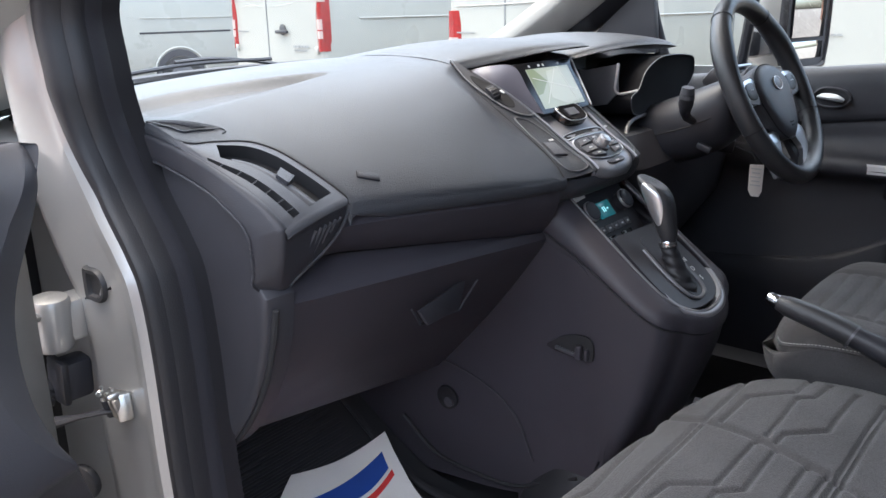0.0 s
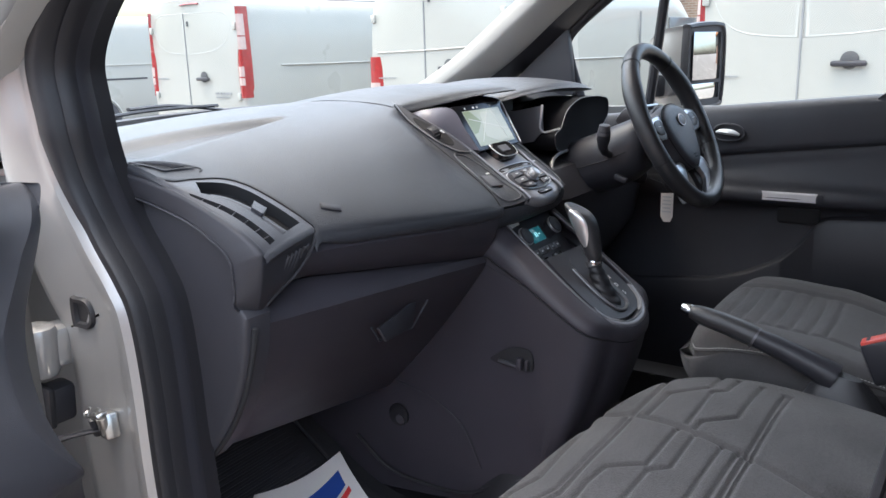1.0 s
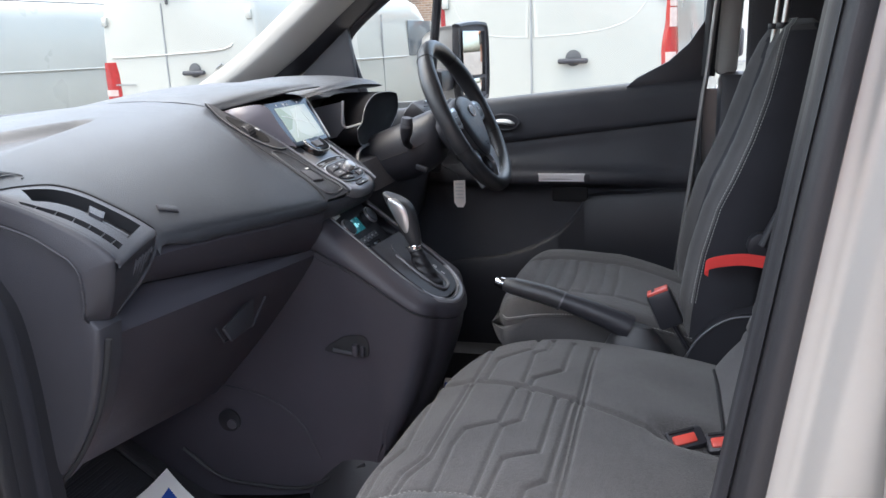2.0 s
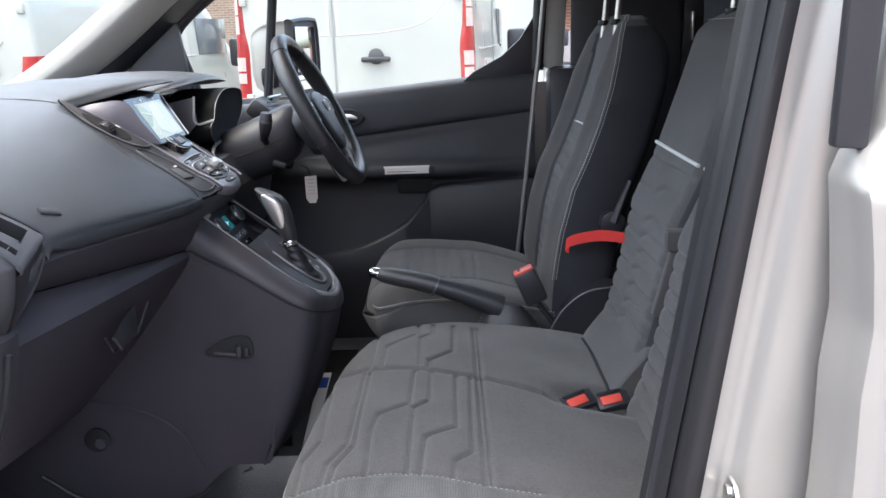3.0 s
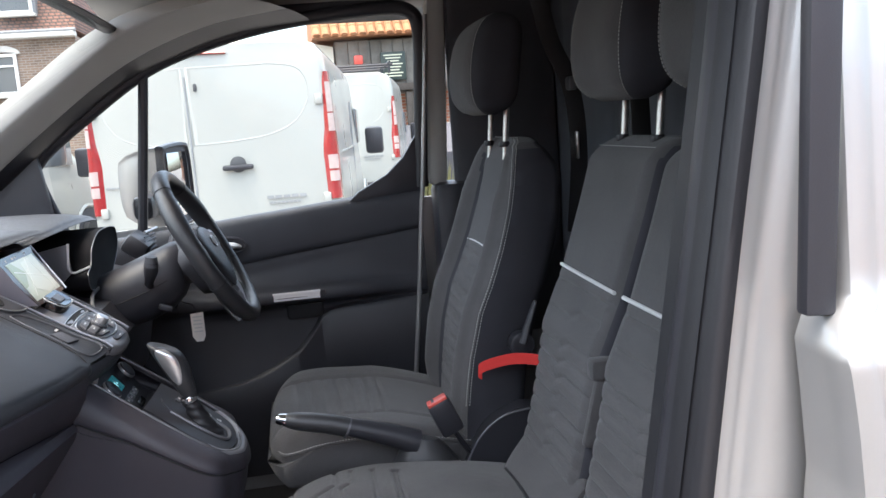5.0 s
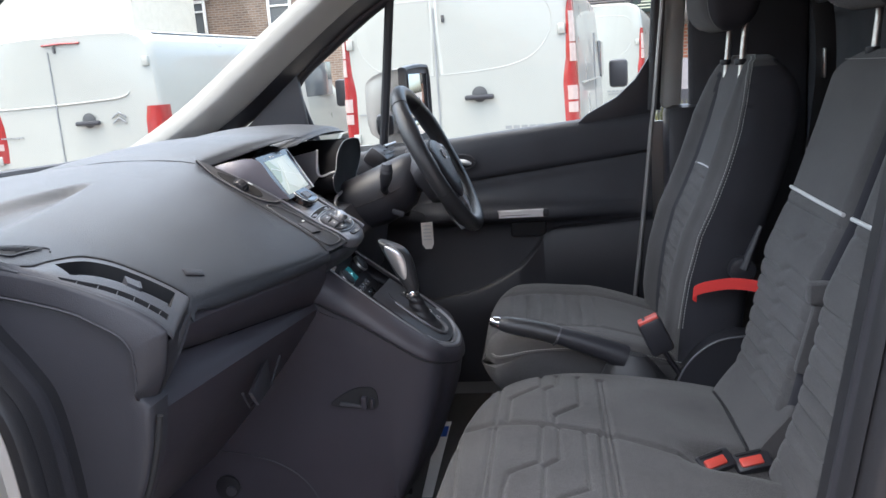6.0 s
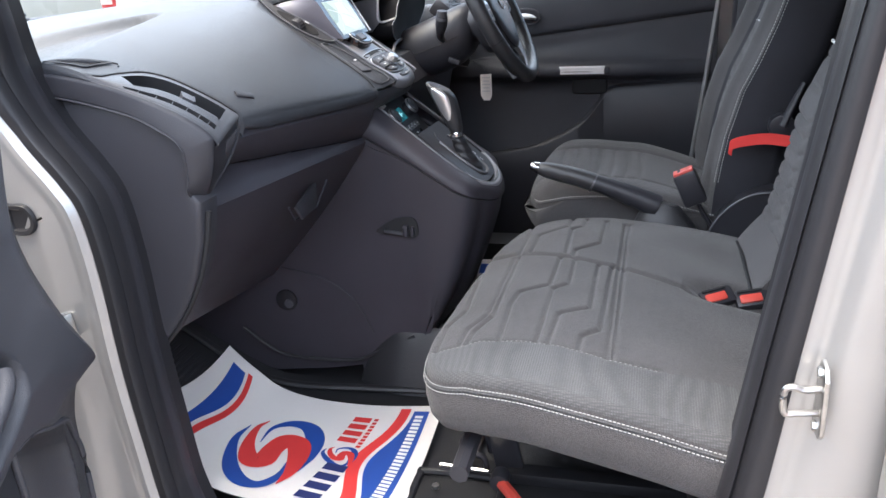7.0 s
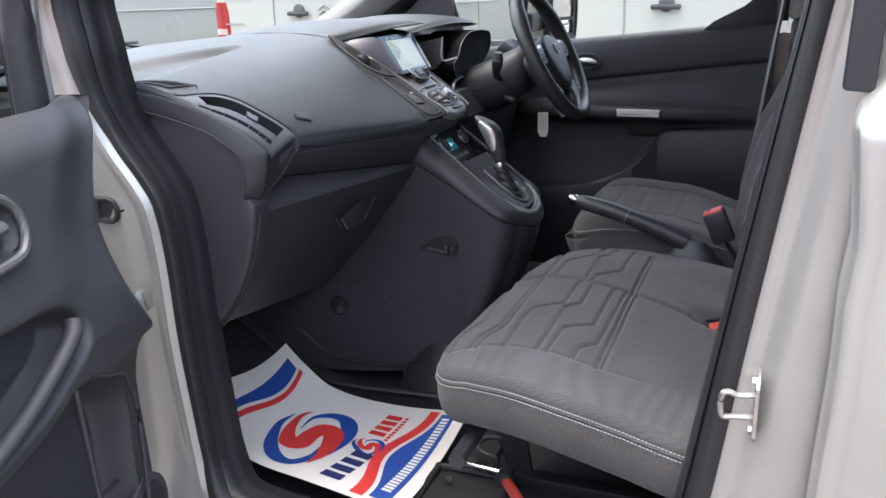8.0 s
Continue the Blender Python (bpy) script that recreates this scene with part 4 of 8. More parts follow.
bm = tube([(p[0] + .006, .268, p[1]) for p in catmull([(-.166, 1.004), (-.178, .955), (-.200, .895), (-.240, .830), (-.288, .780), (-.318, .768)], 24)], .0042, 8)
part("panel_gap", bm, M_VOID, dash)
def onpad(x, y, h=0.0):
    return np.array((x + h * .5, y, padz(x, y) + h * .86))


def grille(name, quad, label, m_frame, lift):
    """A vent on the pad: near-black sheet for its shaded inside, raised frame; quad corners given as (x, y)."""
    c = np.mean(quad, axis=0)
    ring = []
    for p, q in zip(quad, quad[1:] + quad[:1]):
        for s_ in np.linspace(0, 1, 9)[:-1]:
            ring.append((p[0] * (1 - s_) + q[0] * s_, p[1] * (1 - s_) + q[1] * s_))
    ring = catmull(ring[::2], 40, True)
    rows = [[onpad(c[0] + (p[0] - c[0]) * k, c[1] + (p[1] - c[1]) * k, .0022) for p in ring] for k in (1, .8, .55, .3, .0)]
    v = part(name, sheet(rows, close_v=True)[0], M_VOID, dash, label)
    part("vent_frame", tube([onpad(p[0], p[1], .002) for p in ring], lift, 8, closed=True, flat=.7), m_frame, v)
    return v


dm = grille("demister_vent", [(-.357, .250), (-.338, .278), (-.302, .312), (-.312, .268)], "demister grille, its shaded inside coloured near black", M_HARD, .0010)
for i in range(7):
    s_ = (i + .8) / 8
    a1 = np.array((-.350, .256)) * (1 - s_) + np.array((-.309, .285)) * s_
    b1 = np.array((-.338, .274)) * (1 - s_) + np.array((-.305, .303)) * s_
    part("slat", tube([onpad(*a1, .003), onpad(*b1, .003)], .0008, 5), M_HARD, dm)
part("pad_seam", tube([onpad(*p, .0004) for p in catmull([(-.362, .250), (-.356, .262), (-.335, .288), (-.300, .318), (-.292, .312)], 20)], .0012, 5), M_BLACK, dash)
# centre stack: a sunk cheek from the pad's seam (PC) to the edge of the fascia (QC)
PC = catmull([(-.300, .780, 1.257), (-.277, .787, 1.228), (-.247, .795, 1.202), (-.206, .800, 1.173), (-.165, .802, 1.145), (-.128, .803, 1.119), (-.101, .801, 1.098), (-.085, .798, 1.080)], 71)
QC = catmull([(-.297, .790, 1.254), (-.263, .815, 1.228), (-.228, .838, 1.203), (-.186, .855, 1.171), (-.150, .860, 1.145), (-.110, .863, 1.117), (-.078, .864, 1.099), (-.062, .864, 1.086)], 71)
MIDY = .931


def mirrored(p, side):
    return np.array((p[0], 2 * MIDY - p[1], p[2])) if side else p


def along(c, s):
    i = min(69, max(0, int(s * 70)))
    k = s * 70 - i
    return c[i] * (1 - k) + c[i + 1] * k


def cheek_pt(s, t, h=0.0, side=0):
    """A place on the cheek: s from the hood down to the lip, t from the pad's seam to the fascia."""
    p = along(PC, s) * (1 - t) + along(QC, s) * t
    p = p + np.array((.52, -.20, .83)) * (h - .004 * math.sin(3.1416 * t) * min(1, 4 * s))
    return mirrored(p, side)


def ring_of(pts, k):
    c = np.mean(pts, axis=0)
    return [c + (np.array(p) - c) * k for p in pts]


FACE = [(-.200, 1.186), (-.186, 1.174), (-.150, 1.148), (-.110, 1.120), (-.080, 1.102), (-.064, 1.090)]


def stack_pt(x, y, h=0.0):
    """A place on the fascia, lifted by h off its slope."""
    zz = float(np.interp(x, [p[0] for p in FACE], [p[1] for p in FACE]))
    e = min(1.0, abs(y - MIDY) / .069)
    return np.array((x + .57 * h - .003 * e ** 4, y, zz + .82 * h - .004 * e ** 4))


def lip_x(y):
    """The fascia's lower edge is bowed towards the cabin."""
    return -.050 - .016 * (abs(y - MIDY) / .068) ** 2.2


rows = []
for y in np.linspace(.862, 2 * MIDY - .862, 35):
    r = [stack_pt(x, y) for x in np.linspace(-.200, lip_x(y) - .012, 24)]
    e = r[-1]
    r += [e + np.array((.006, 0, -.0045)), e + np.array((.010, 0, -.010)), e + np.array((.011, 0, -.017)), e + np.array((.006, 0, -.025)), e + np.array((-.03, 0, -.034))]
    rows.append(r)
cs_ = part("centre_console_fascia", sheet(rows)[0], M_STACK, dash, "dark satin metallic centre stack", sharp=60)
rows = []
for y in np.linspace(.775, 2 * MIDY - .775, 31):
    e = (abs(y - MIDY) / .156) ** 2.4
    rows.append([(-.20, y, 1.10), (-.092 - .010 * e, y, 1.076), (-.066 - .034 * e, y, 1.074), (-.062 - .036 * e, y, 1.064), (-.072 - .032 * e, y, 1.046), (-.098 - .012 * e, y, 1.034), (-.20, y, 1.02)])
part("lower_cheek", sheet(rows)[0], M_PAD, dash, sharp=60)
for side in (0, 1):
    ck = part("vent_cheek", sheet([[cheek_pt(s, t, 0, side) for t in np.linspace(0, 1, 11)] + [cheek_pt(s, 1, -.012, side)] for s in np.linspace(0, 1, 60)])[0], M_PAD, cs_, "charcoal sunk cheek beside the stack", sharp=60)
    part("seam_line", tube([cheek_pt(s, -.01, -.0004, side) for s in np.linspace(.02, .98, 50)], .0011, 5), M_VOID, ck)
    vo = catmull([(.455, .30), (.47, .62), (.60, .80), (.74, .84), (.86, .86), (.925, .80), (.945, .55), (.925, .28), (.86, .14), (.72, .10), (.58, .14), (.50, .20)], 60, True)
    cv = part("centre_vent", loft([[cheek_pt(s, t, h, side) for s, t in ring_of(vo, k)] for h, k in ((.0004, 1.03), (.0016, 1.0), (.0004, .97), (-.010, .92), (-.012, .5), (-.012, .05))], caps=False), M_DARK, cs_, "black slim air vent")
    part("vent_frame", tube([cheek_pt(s, t, .0012, side) for s, t in vo], .0013, 6, closed=True), M_GUN, cv, "thin satin vent frame")
    for t in (.36, .58):
        part("vent_blade", loft([[cheek_pt(s, t + a, h, side) for s in np.linspace(.52, .91, 12)] + [cheek_pt(s, t + a + .05, h - .002, side) for s in np.linspace(.91, .52, 12)] for a, h in ((0, -.0035), (.004, -.0055))]), M_BLACK, cv)
    part("vent_tab", loft([[cheek_pt(.70 + a * k, .47 + b * k, h, side) for a, b in ((-.055, -.20), (.050, -.22), (.058, .20), (-.047, .22))] for h, k in ((-.006, 1.0), (.0015, 1.0), (.0028, .9))]), M_HARD, cv, "grey vent tab")
    part("tab_mark", rbox(cheek_pt(.64, .62, .0032, side), (.004, .012, .0012), .0004, rotm(0, 36, 0)), M_ICON, cv)
    part("edge_strip", tube([cheek_pt(s, 1.0, .0022, side) for s in np.linspace(.10, 1, 40)], .0022, 6), M_STACK, cs_, "thin metallic edge strip")
    part("edge_strip", tube([cheek_pt(s, .90, .0010, side) for s in np.linspace(.40, .97, 40)], .0010, 6), M_GUN, cs_)
    fo = [(.0, .02), (.07, .03), (.15, .05), (.23, .10), (.31, .20), (.375, .34), (.42, .54), (.445, .76), (.45, .94), (.34, .96), (.22, .96), (.10, .96), (.0, .98)]
    cf = part("corner_fillet", loft([[cheek_pt(max(0, s), t, h, side) for s, t in ring_of(fo, k)] for h, k in ((-.002, 1.0), (.0022, 1.0), (.0032, .97), (.0032, .1))]), M_GUN, cs_, "satin metallic plate round the vent wheel")
    part("fillet_edge", tube([cheek_pt(s, t, .0030, side) for s, t in catmull(fo[:9], 40)], .0013, 6), M_SATIN, cf)
    wo = catmull([(.15, .36), (.13, .62), (.20, .84), (.33, .86), (.385, .66), (.36, .40), (.26, .30)], 32, True)
    part("dial_slot", loft([[cheek_pt(s, t, h, side) for s, t in ring_of(wo, k)] for h, k in ((.0036, 1.0), (.0050, .98), (.0050, .1))]), M_VOID, cf)
    ax = V(*(mirrored(np.array((.30, .82, .30)), 0) * np.array((1, -1 if side else 1, 1)))).normalized()
    dc0 = V(*cheek_pt(.275, .56, -.001, side))
    wheel_ = part("vent_wheel", disc(dc0, ax, .0155, .016, 30, bevel=.002), M_BLACK, cf, "black ridged vent wheel")
    u1 = ax.orthogonal().normalized()
    u2 = ax.cross(u1)
    for i in range(18):
        a = i * 6.2832 / 18
        d_ = u1 * math.cos(a) + u2 * math.sin(a)
        part("ridge", tube([dc0 + d_ * .0156 - ax * .0065, dc0 + d_ * .0156 + ax * .0065], .0011, 4), M_END, wheel_)
    part("wheel_mark", rbox(V(*cheek_pt(.315, .58, .0165, side)), (.009, .0075, .0020), .0006, rotm(0, 30, 20)), M_BRIGHT, wheel_)

# screen: bezel leaning back under the hood
SU, SN = V(-.536, 0, .844), V(.844, 0, .536)


def scr_pt(y, v, h=0.0):
    """A place on the screen: across, up the slope, proud of it."""
    return V(-.1885, MIDY + .0035 + y, 1.2075) + SU * v + SN * h


bz = [(-.094, .050), (.090, .050), (.084, .0), (.077, -.046), (0, -.0475), (-.076, -.046), (-.086, .0)]
scr = part("screen_bezel", loft([[scr_pt(y * k, v * k, h) for y, v in bz] for h, k in ((-.02, 1.0), (.0, 1.0), (.0012, .99), (.0012, .1))]), M_GLOSS, cs_, "gloss black screen surround")
part("display", loft([[scr_pt(y * k, v * k, h) for y, v in ((-.0675, .037), (.0675, .037), (.066, -.038), (-.066, -.038))] for h, k in ((.0, 1.0), (.0018, 1.0), (.0018, .1))]), M_MAP, scr, "pale map on a touchscreen")
tri = lambda name, pts, m, h: part(name, loft([[scr_pt(y, v, hh) for y, v in pts] for hh in (h, h + .0003)]), m, scr)
tri("map_field", [(-.066, .036), (-.045, .036), (-.020, .012), (-.050, -.010), (-.065, -.012)], M_MAPG, .0018)
tri("map_field", [(-.010, .030), (.066, .036), (.065, -.030), (.010, -.036), (-.030, -.020)], M_MAPW, .0019)
for a, b in (((-.050, -.030), (.02, .034)), ((-.06, .02), (.06, -.012)), ((.03, .036), (.045, -.036))):
    d_ = np.array(b) - np.array(a)
    n_ = np.array((-d_[1], d_[0])) / np.linalg.norm(d_) * .0007
    tri("map_road", [tuple(np.array(a) + n_), tuple(np.array(b) + n_), tuple(np.array(b) - n_), tuple(np.array(a) - n_)], M_MAPR, .0023)
for y, w_ in ((-.052, .004), (-.022, .007), (-.008, .005), (.040, .006)):
    tri("status_icon", [(y - w_ / 2, .0405), (y + w_ / 2, .0405), (y + w_ / 2, .0445), (y - w_ / 2, .0445)], M_ICON, .0012)
part("bezel_strip", tube([scr_pt(.0925, .05, .001), scr_pt(.086, .0, .002), scr_pt(.0795, -.046, .003)], .0016, 6), M_BRIGHT, scr, "thin bright strip")
LTOP = [np.array((-.292, .822, 1.239)), np.array((-.262, .835, 1.246)), np.array(scr_pt(-.094, .046, .001)), np.array(scr_pt(-.086, .0, .001)), np.array(scr_pt(-.077, -.046, .001))]
LTOP = catmull(LTOP, 30)
for side in (0, 1):
    rows = []
    for i, b in enumerate(LTOP):
        a = along(QC, .10 + .345 * i / 29) + np.array((.001, 0, .003))
        rows.append([mirrored(a * (1 - k) + b * k + np.array((.001, -.001, .001)) * math.sin(3.1416 * k), side) for k in np.linspace(0, 1, 8)])
    part("screen_wing", sheet(rows)[0], M_LAV, cs_, "lavender grey panel beside the screen", sharp=60)
hz = part("hazard_block", loft([[stack_pt(-.157 + dx * k, MIDY + .002 + dy * k, h) for dx, dy in catmull([(-.016, -.034), (-.018, 0), (-.016, .034), (.008, .030), (.013, 0), (.008, -.030)], 28, True)] for h, k in ((0, 1.1), (.010, 1.06), (.0145, .92), (.0135, .6), (.013, .1))]), M_GLOSS, cs_, "gloss black hazard switch block")
part("hazard_rim", tube([stack_pt(-.157 + dx * 1.02, MIDY + .002 + dy * 1.02, .0125) for dx, dy in catmull([(-.016, -.034), (-.018, 0), (-.016, .034), (.008, .030), (.013, 0), (.008, -.030)], 28, True)], .0010, 5, closed=True), M_BRIGHT, hz)
part("hazard_key", loft([[stack_pt(-.158 + dx, MIDY - .002 + dy, h) for dx, dy in ((-.009, -.014), (-.009, .018), (.004, .016), (.004, -.014))] for h in (.010, .0155)]), M_GUN, hz)
slot_ = catmull([(-.131, -.060), (-.1335, 0), (-.131, .060), (-.126, .062), (-.1225, .055), (-.1245, 0), (-.1225, -.055), (-.126, -.062)], 40, True)
part("disc_slot", loft([[stack_pt(x, MIDY + y, h) for x, y in ring_of(slot_, k)] for h, k in ((.0005, 1.0), (.0012, .98), (.0012, .1))]), M_VOID, cs_)
part("slot_rim", tube([stack_pt(x, MIDY + y, .0012) for x, y in slot_], .0009, 5, closed=True), M_SATIN, cs_)


PADO = catmull([(-.118, -.052), (-.1205, 0), (-.118, .052), (-.100, .063), (-.080, .052), (-.0715, 0), (-.080, -.052), (-.100, -.063)], 56, True)
kp = part("audio_panel", loft([[stack_pt(x, MIDY + y, h) for x, y in ring_of(PADO, k)] for h, k in ((.0, 1.0), (.0015, 1.0), (.0025, .97), (.0025, .1))]), M_BLACK, cs_, "black rounded audio keypad")
part("panel_rim", tube([stack_pt(x, MIDY + y, .002) for x, y in PADO], .0012, 6, closed=True), M_SATIN, kp)
KEYSHAPES = [[(-.115, -.047), (-.1165, -.018), (-.107, -.014), (-.104, -.052)], [(-.1165, -.014), (-.1165, .014), (-.108, .012), (-.108, -.012)], [(-.1165, .018), (-.115, .047), (-.104, .052), (-.107, .014)],
        [(-.102, -.056), (-.102, -.020), (-.090, -.020), (-.090, -.055)], [(-.102, .020), (-.102, .056), (-.090, .055), (-.090, .020)],
        [(-.087, -.053), (-.087, -.016), (-.0765, -.014), (-.080, -.046)], [(-.087, .016), (-.087, .053), (-.080, .046), (-.0765, .014)]]
for q in KEYSHAPES:
    part("key", loft([[stack_pt(x, MIDY + y, h) for x, y in ring_of(q, k)] for h, k in ((.002, 1.0), (.0046, 1.0), (.0054, .88), (.0054, .1))]), M_GUN, kp)
    c_ = np.mean(q, axis=0)
    part("key_mark", rbox(stack_pt(c_[0], MIDY + c_[1], .0058), (.0022, .009, .0006), 0, rotm(0, 35, 0)), M_ICON, kp)
kc = V(*stack_pt(-.096, MIDY - .002, .008))
part("knob_ring", disc(kc - V(.57, 0, .82) * .003, V(.57, 0, .82), .0150, .006, 32, bevel=.0015), M_GUN, kp)
kb = part("volume_knob", disc(kc + V(.57, 0, .82) * .005, V(.57, 0, .82), .0105, .016, 28, bevel=.002), M_SATIN, kp, "ridged metallic volume knob")
lk = catmull([(-.068, -.026), (-.0695, 0), (-.068, .026), (-.060, .022), (-.0575, 0), (-.060, -.022)], 30, True)
ek = part("eject_key", loft([[stack_pt(x, MIDY + y, h) for x, y in ring_of(lk, k)] for h, k in ((-.001, 1.0), (.0016, 1.0), (.0022, .93), (.0022, .1))]), M_BLACK, cs_)
part("key_mark", rbox(stack_pt(-.0635, MIDY, .0026), (.0022, .010, .0006), 0, rotm(0, 35, 0)), M_ICON, ek)

# hoods
def hood(secs, n=30):
    """A hood lofted smoothly through cross-sections: (y, outline in x and z)."""
    flat_ = [[y] + [c for p in pr for c in p] for y, pr in secs]
    rings = []
    for f in catmull([tuple(f) for f in flat_], n):
        q = catmull([(f[1 + 2 * i], f[2 + 2 * i]) for i in range((len(f) - 1) // 2)], 40, True)
        rings.append([(p[0], f[0], p[1]) for p in q])
    return loft(rings)


part("screen_hood", hood((
    (.780, [(-.64, 1.236), (-.50, 1.262), (-.38, 1.2625), (-.315, 1.2560), (-.301, 1.250), (-.310, 1.242), (-.42, 1.236), (-.64, 1.222)]),
    (.822, [(-.67, 1.240), (-.50, 1.270), (-.38, 1.2730), (-.308, 1.2630), (-.290, 1.252), (-.296, 1.240), (-.41, 1.236), (-.67, 1.222)]),
    (.90, [(-.68, 1.242), (-.50, 1.276), (-.36, 1.2820), (-.278, 1.2750), (-.254, 1.264), (-.260, 1.252), (-.40, 1.242), (-.68, 1.222)]),
    (.96, [(-.68, 1.243), (-.50, 1.278), (-.34, 1.2850), (-.250, 1.2800), (-.224, 1.271), (-.230, 1.262), (-.39, 1.246), (-.68, 1.222)]),
    (1.03, [(-.68, 1.243), (-.50, 1.278), (-.33, 1.2845), (-.232, 1.2800), (-.202, 1.2735), (-.210, 1.267), (-.38, 1.247), (-.68, 1.222)]),
    (1.060, [(-.66, 1.241), (-.50, 1.273), (-.34, 1.2790), (-.235, 1.2755), (-.203, 1.2710), (-.212, 1.266), (-.38, 1.247), (-.66, 1.222)]),
    (1.075, [(-.62, 1.236), (-.50, 1.258), (-.36, 1.2640), (-.262, 1.2660), (-.240, 1.2655), (-.248, 1.263), (-.38, 1.246), (-.62, 1.222)]))), M_PAD, dash, "charcoal hood over the screen", sharp=60)
part("instrument_hood", hood((
    (1.070, [(-.60, 1.232), (-.46, 1.256), (-.34, 1.258), (-.262, 1.254), (-.244, 1.248), (-.252, 1.241), (-.40, 1.236), (-.60, 1.222)]),
    (1.13, [(-.62, 1.236), (-.46, 1.270), (-.33, 1.274), (-.236, 1.268), (-.214, 1.260), (-.222, 1.252), (-.39, 1.240), (-.62, 1.222)]),
    (1.24, [(-.64, 1.238), (-.46, 1.278), (-.32, 1.284), (-.222, 1.277), (-.196, 1.267), (-.204, 1.258), (-.38, 1.242), (-.64, 1.222)]),
    (1.34, [(-.64, 1.238), (-.46, 1.278), (-.32, 1.283), (-.220, 1.275), (-.192, 1.264), (-.200, 1.256), (-.38, 1.242), (-.64, 1.222)]),
    (1.43, [(-.62, 1.236), (-.46, 1.272), (-.33, 1.274), (-.222, 1.264), (-.196, 1.255), (-.204, 1.249), (-.39, 1.240), (-.62, 1.222)]),
    (1.49, [(-.58, 1.230), (-.46, 1.258), (-.35, 1.258), (-.262, 1.251), (-.240, 1.246), (-.248, 1.242), (-.40, 1.236), (-.58, 1.222)]))), M_PAD, dash, "charcoal hood over the instruments", sharp=60)
ic = part("instrument_cluster", rbox((-.27, 1.30, 1.17), (.02, .40, .13), .01, rotm(0, -18, 0)), M_GLOSS, dash, "dark switched-off instrument cluster")
part("cluster_back", rbox((-.285, 1.12, 1.20), (.02, .16, .10), .01), M_DARK, ic)
LEAF = catmull([(1.203, 1.180), (1.231, 1.213), (1.290, 1.235), (1.360, 1.238), (1.425, 1.234), (1.464, 1.224), (1.464, 1.187), (1.410, 1.153), (1.327, 1.119), (1.256, 1.127), (1.187, 1.132), (1.172, 1.165)], 60, True)
lc = np.mean(LEAF, axis=0)
part("cluster_lens", loft([[(x, lc[0] + (y - lc[0]) * k, lc[1] + (z - lc[1]) * k) for y, z in LEAF] for x, k in ((-.27, 1.0), (-.168, 1.012), (-.161, 1.006), (-.1595, .985), (-.161, .965), (-.164, .90), (-.168, .5), (-.169, .05))]), M_VISOR, ic, "dark leaf-shaped instrument visor")
part("lens_rim", tube([(-.1605, y, z) for y, z in LEAF], .0013, 6, closed=True), M_GUN, ic)
part("cluster_side_panel", loft([[(x, y, z) for x, z in ((-.34, 1.222), (-.264, 1.216), (-.190, 1.230), (-.192, 1.201), (-.190, 1.174), (-.211, 1.151), (-.34, 1.13))] for y in (1.166, 1.176)]), M_STACK, ic, "grey side panel of the instrument surround")
part("cluster_trim", tube(catmull([(-.188, 1.164, 1.232), (-.191, 1.164, 1.205), (-.193, 1.165, 1.182), (-.186, 1.168, 1.173), (-.176, 1.180, 1.174), (-.162, 1.198, 1.178)], 30), .0026, 6), M_BRIGHT, ic, "silver side trim")
part("column_trim", tube(catmull([(-.15, 1.135, 1.10), (-.155, 1.150, 1.114), (-.16, 1.186, 1.123), (-.16, 1.243, 1.126), (-.16, 1.296, 1.120), (-.16, 1.345, 1.106)], 24), .004, 6), M_GUN, ic)
# driver-side outer vent
ov = part("outer_vent", rbox((-.14, 1.60, 1.165), (.06, .11, .05), .012, rotm(0, 40, 0)), M_BLACK, dash)
for i in range(4):
    part("slat", tube([(-.115, 1.555, 1.187 - .011 * i), (-.105, 1.648, 1.187 - .011 * i)], .0022, 5), M_HARD, ov)
part("vent_trim", tube([(-.112, 1.55, 1.20), (-.10, 1.65, 1.20)], .0035, 6), M_SATIN, ov)
# driver's side lower fascia and steering column cowl
bm = loft([[(x, y, z) for x, z in [(-.24, 1.12), (-.135 - d, 1.10), (-.10 - d, 1.04), (-.13 - d, .90), (-.26, .76), (-.4, .76), (-.4, 1.12)]] for y, d in ((1.055, .02), (1.12, 0), (1.5, 0), (1.66, .03))])
part("knee_panel", bm, M_BLACK, dash)

# console: a flat side under the dashboard, and a body rounded at its rear end
CTOP = lambda x: min(1.046, .957 - .79 * x)
SIDE = catmull([(-.19, 1.0), (-.10, .965), (-.03, .925), (.0, .80), (.0, .58), (-.10, .50), (-.30, .46), (-.52, .46), (-.60, .60), (-.40, .76), (-.25, .90)], 60, True)
con = part("console", loft([[(p[0], y, p[1]) for p in SIDE] for y in (.7905, .834)]), M_LOWER, dash, "charcoal lower centre console")
part("console_cheek", loft([[(p[0], y, p[1]) for p in SIDE] for y in (1.026, 1.070)]), M_LOWER, con)
RIMP = catmull([(-.165, .836), (-.10, .836), (-.05, .835), (.0, .833), (.04, .833), (.075, .838), (.098, .855), (.112, .888), (.117, .930), (.112, .972), (.098, 1.006), (.075, 1.022), (.04, 1.027), (.0, 1.027), (-.05, 1.025), (-.10, 1.024), (-.165, 1.024)], 96)
CNOSE = ((.46, -.06), (.50, -.03), (.56, .005), (.60, .045), (.67, .080), (.735, .104), (.79, .122), (.855, .134))


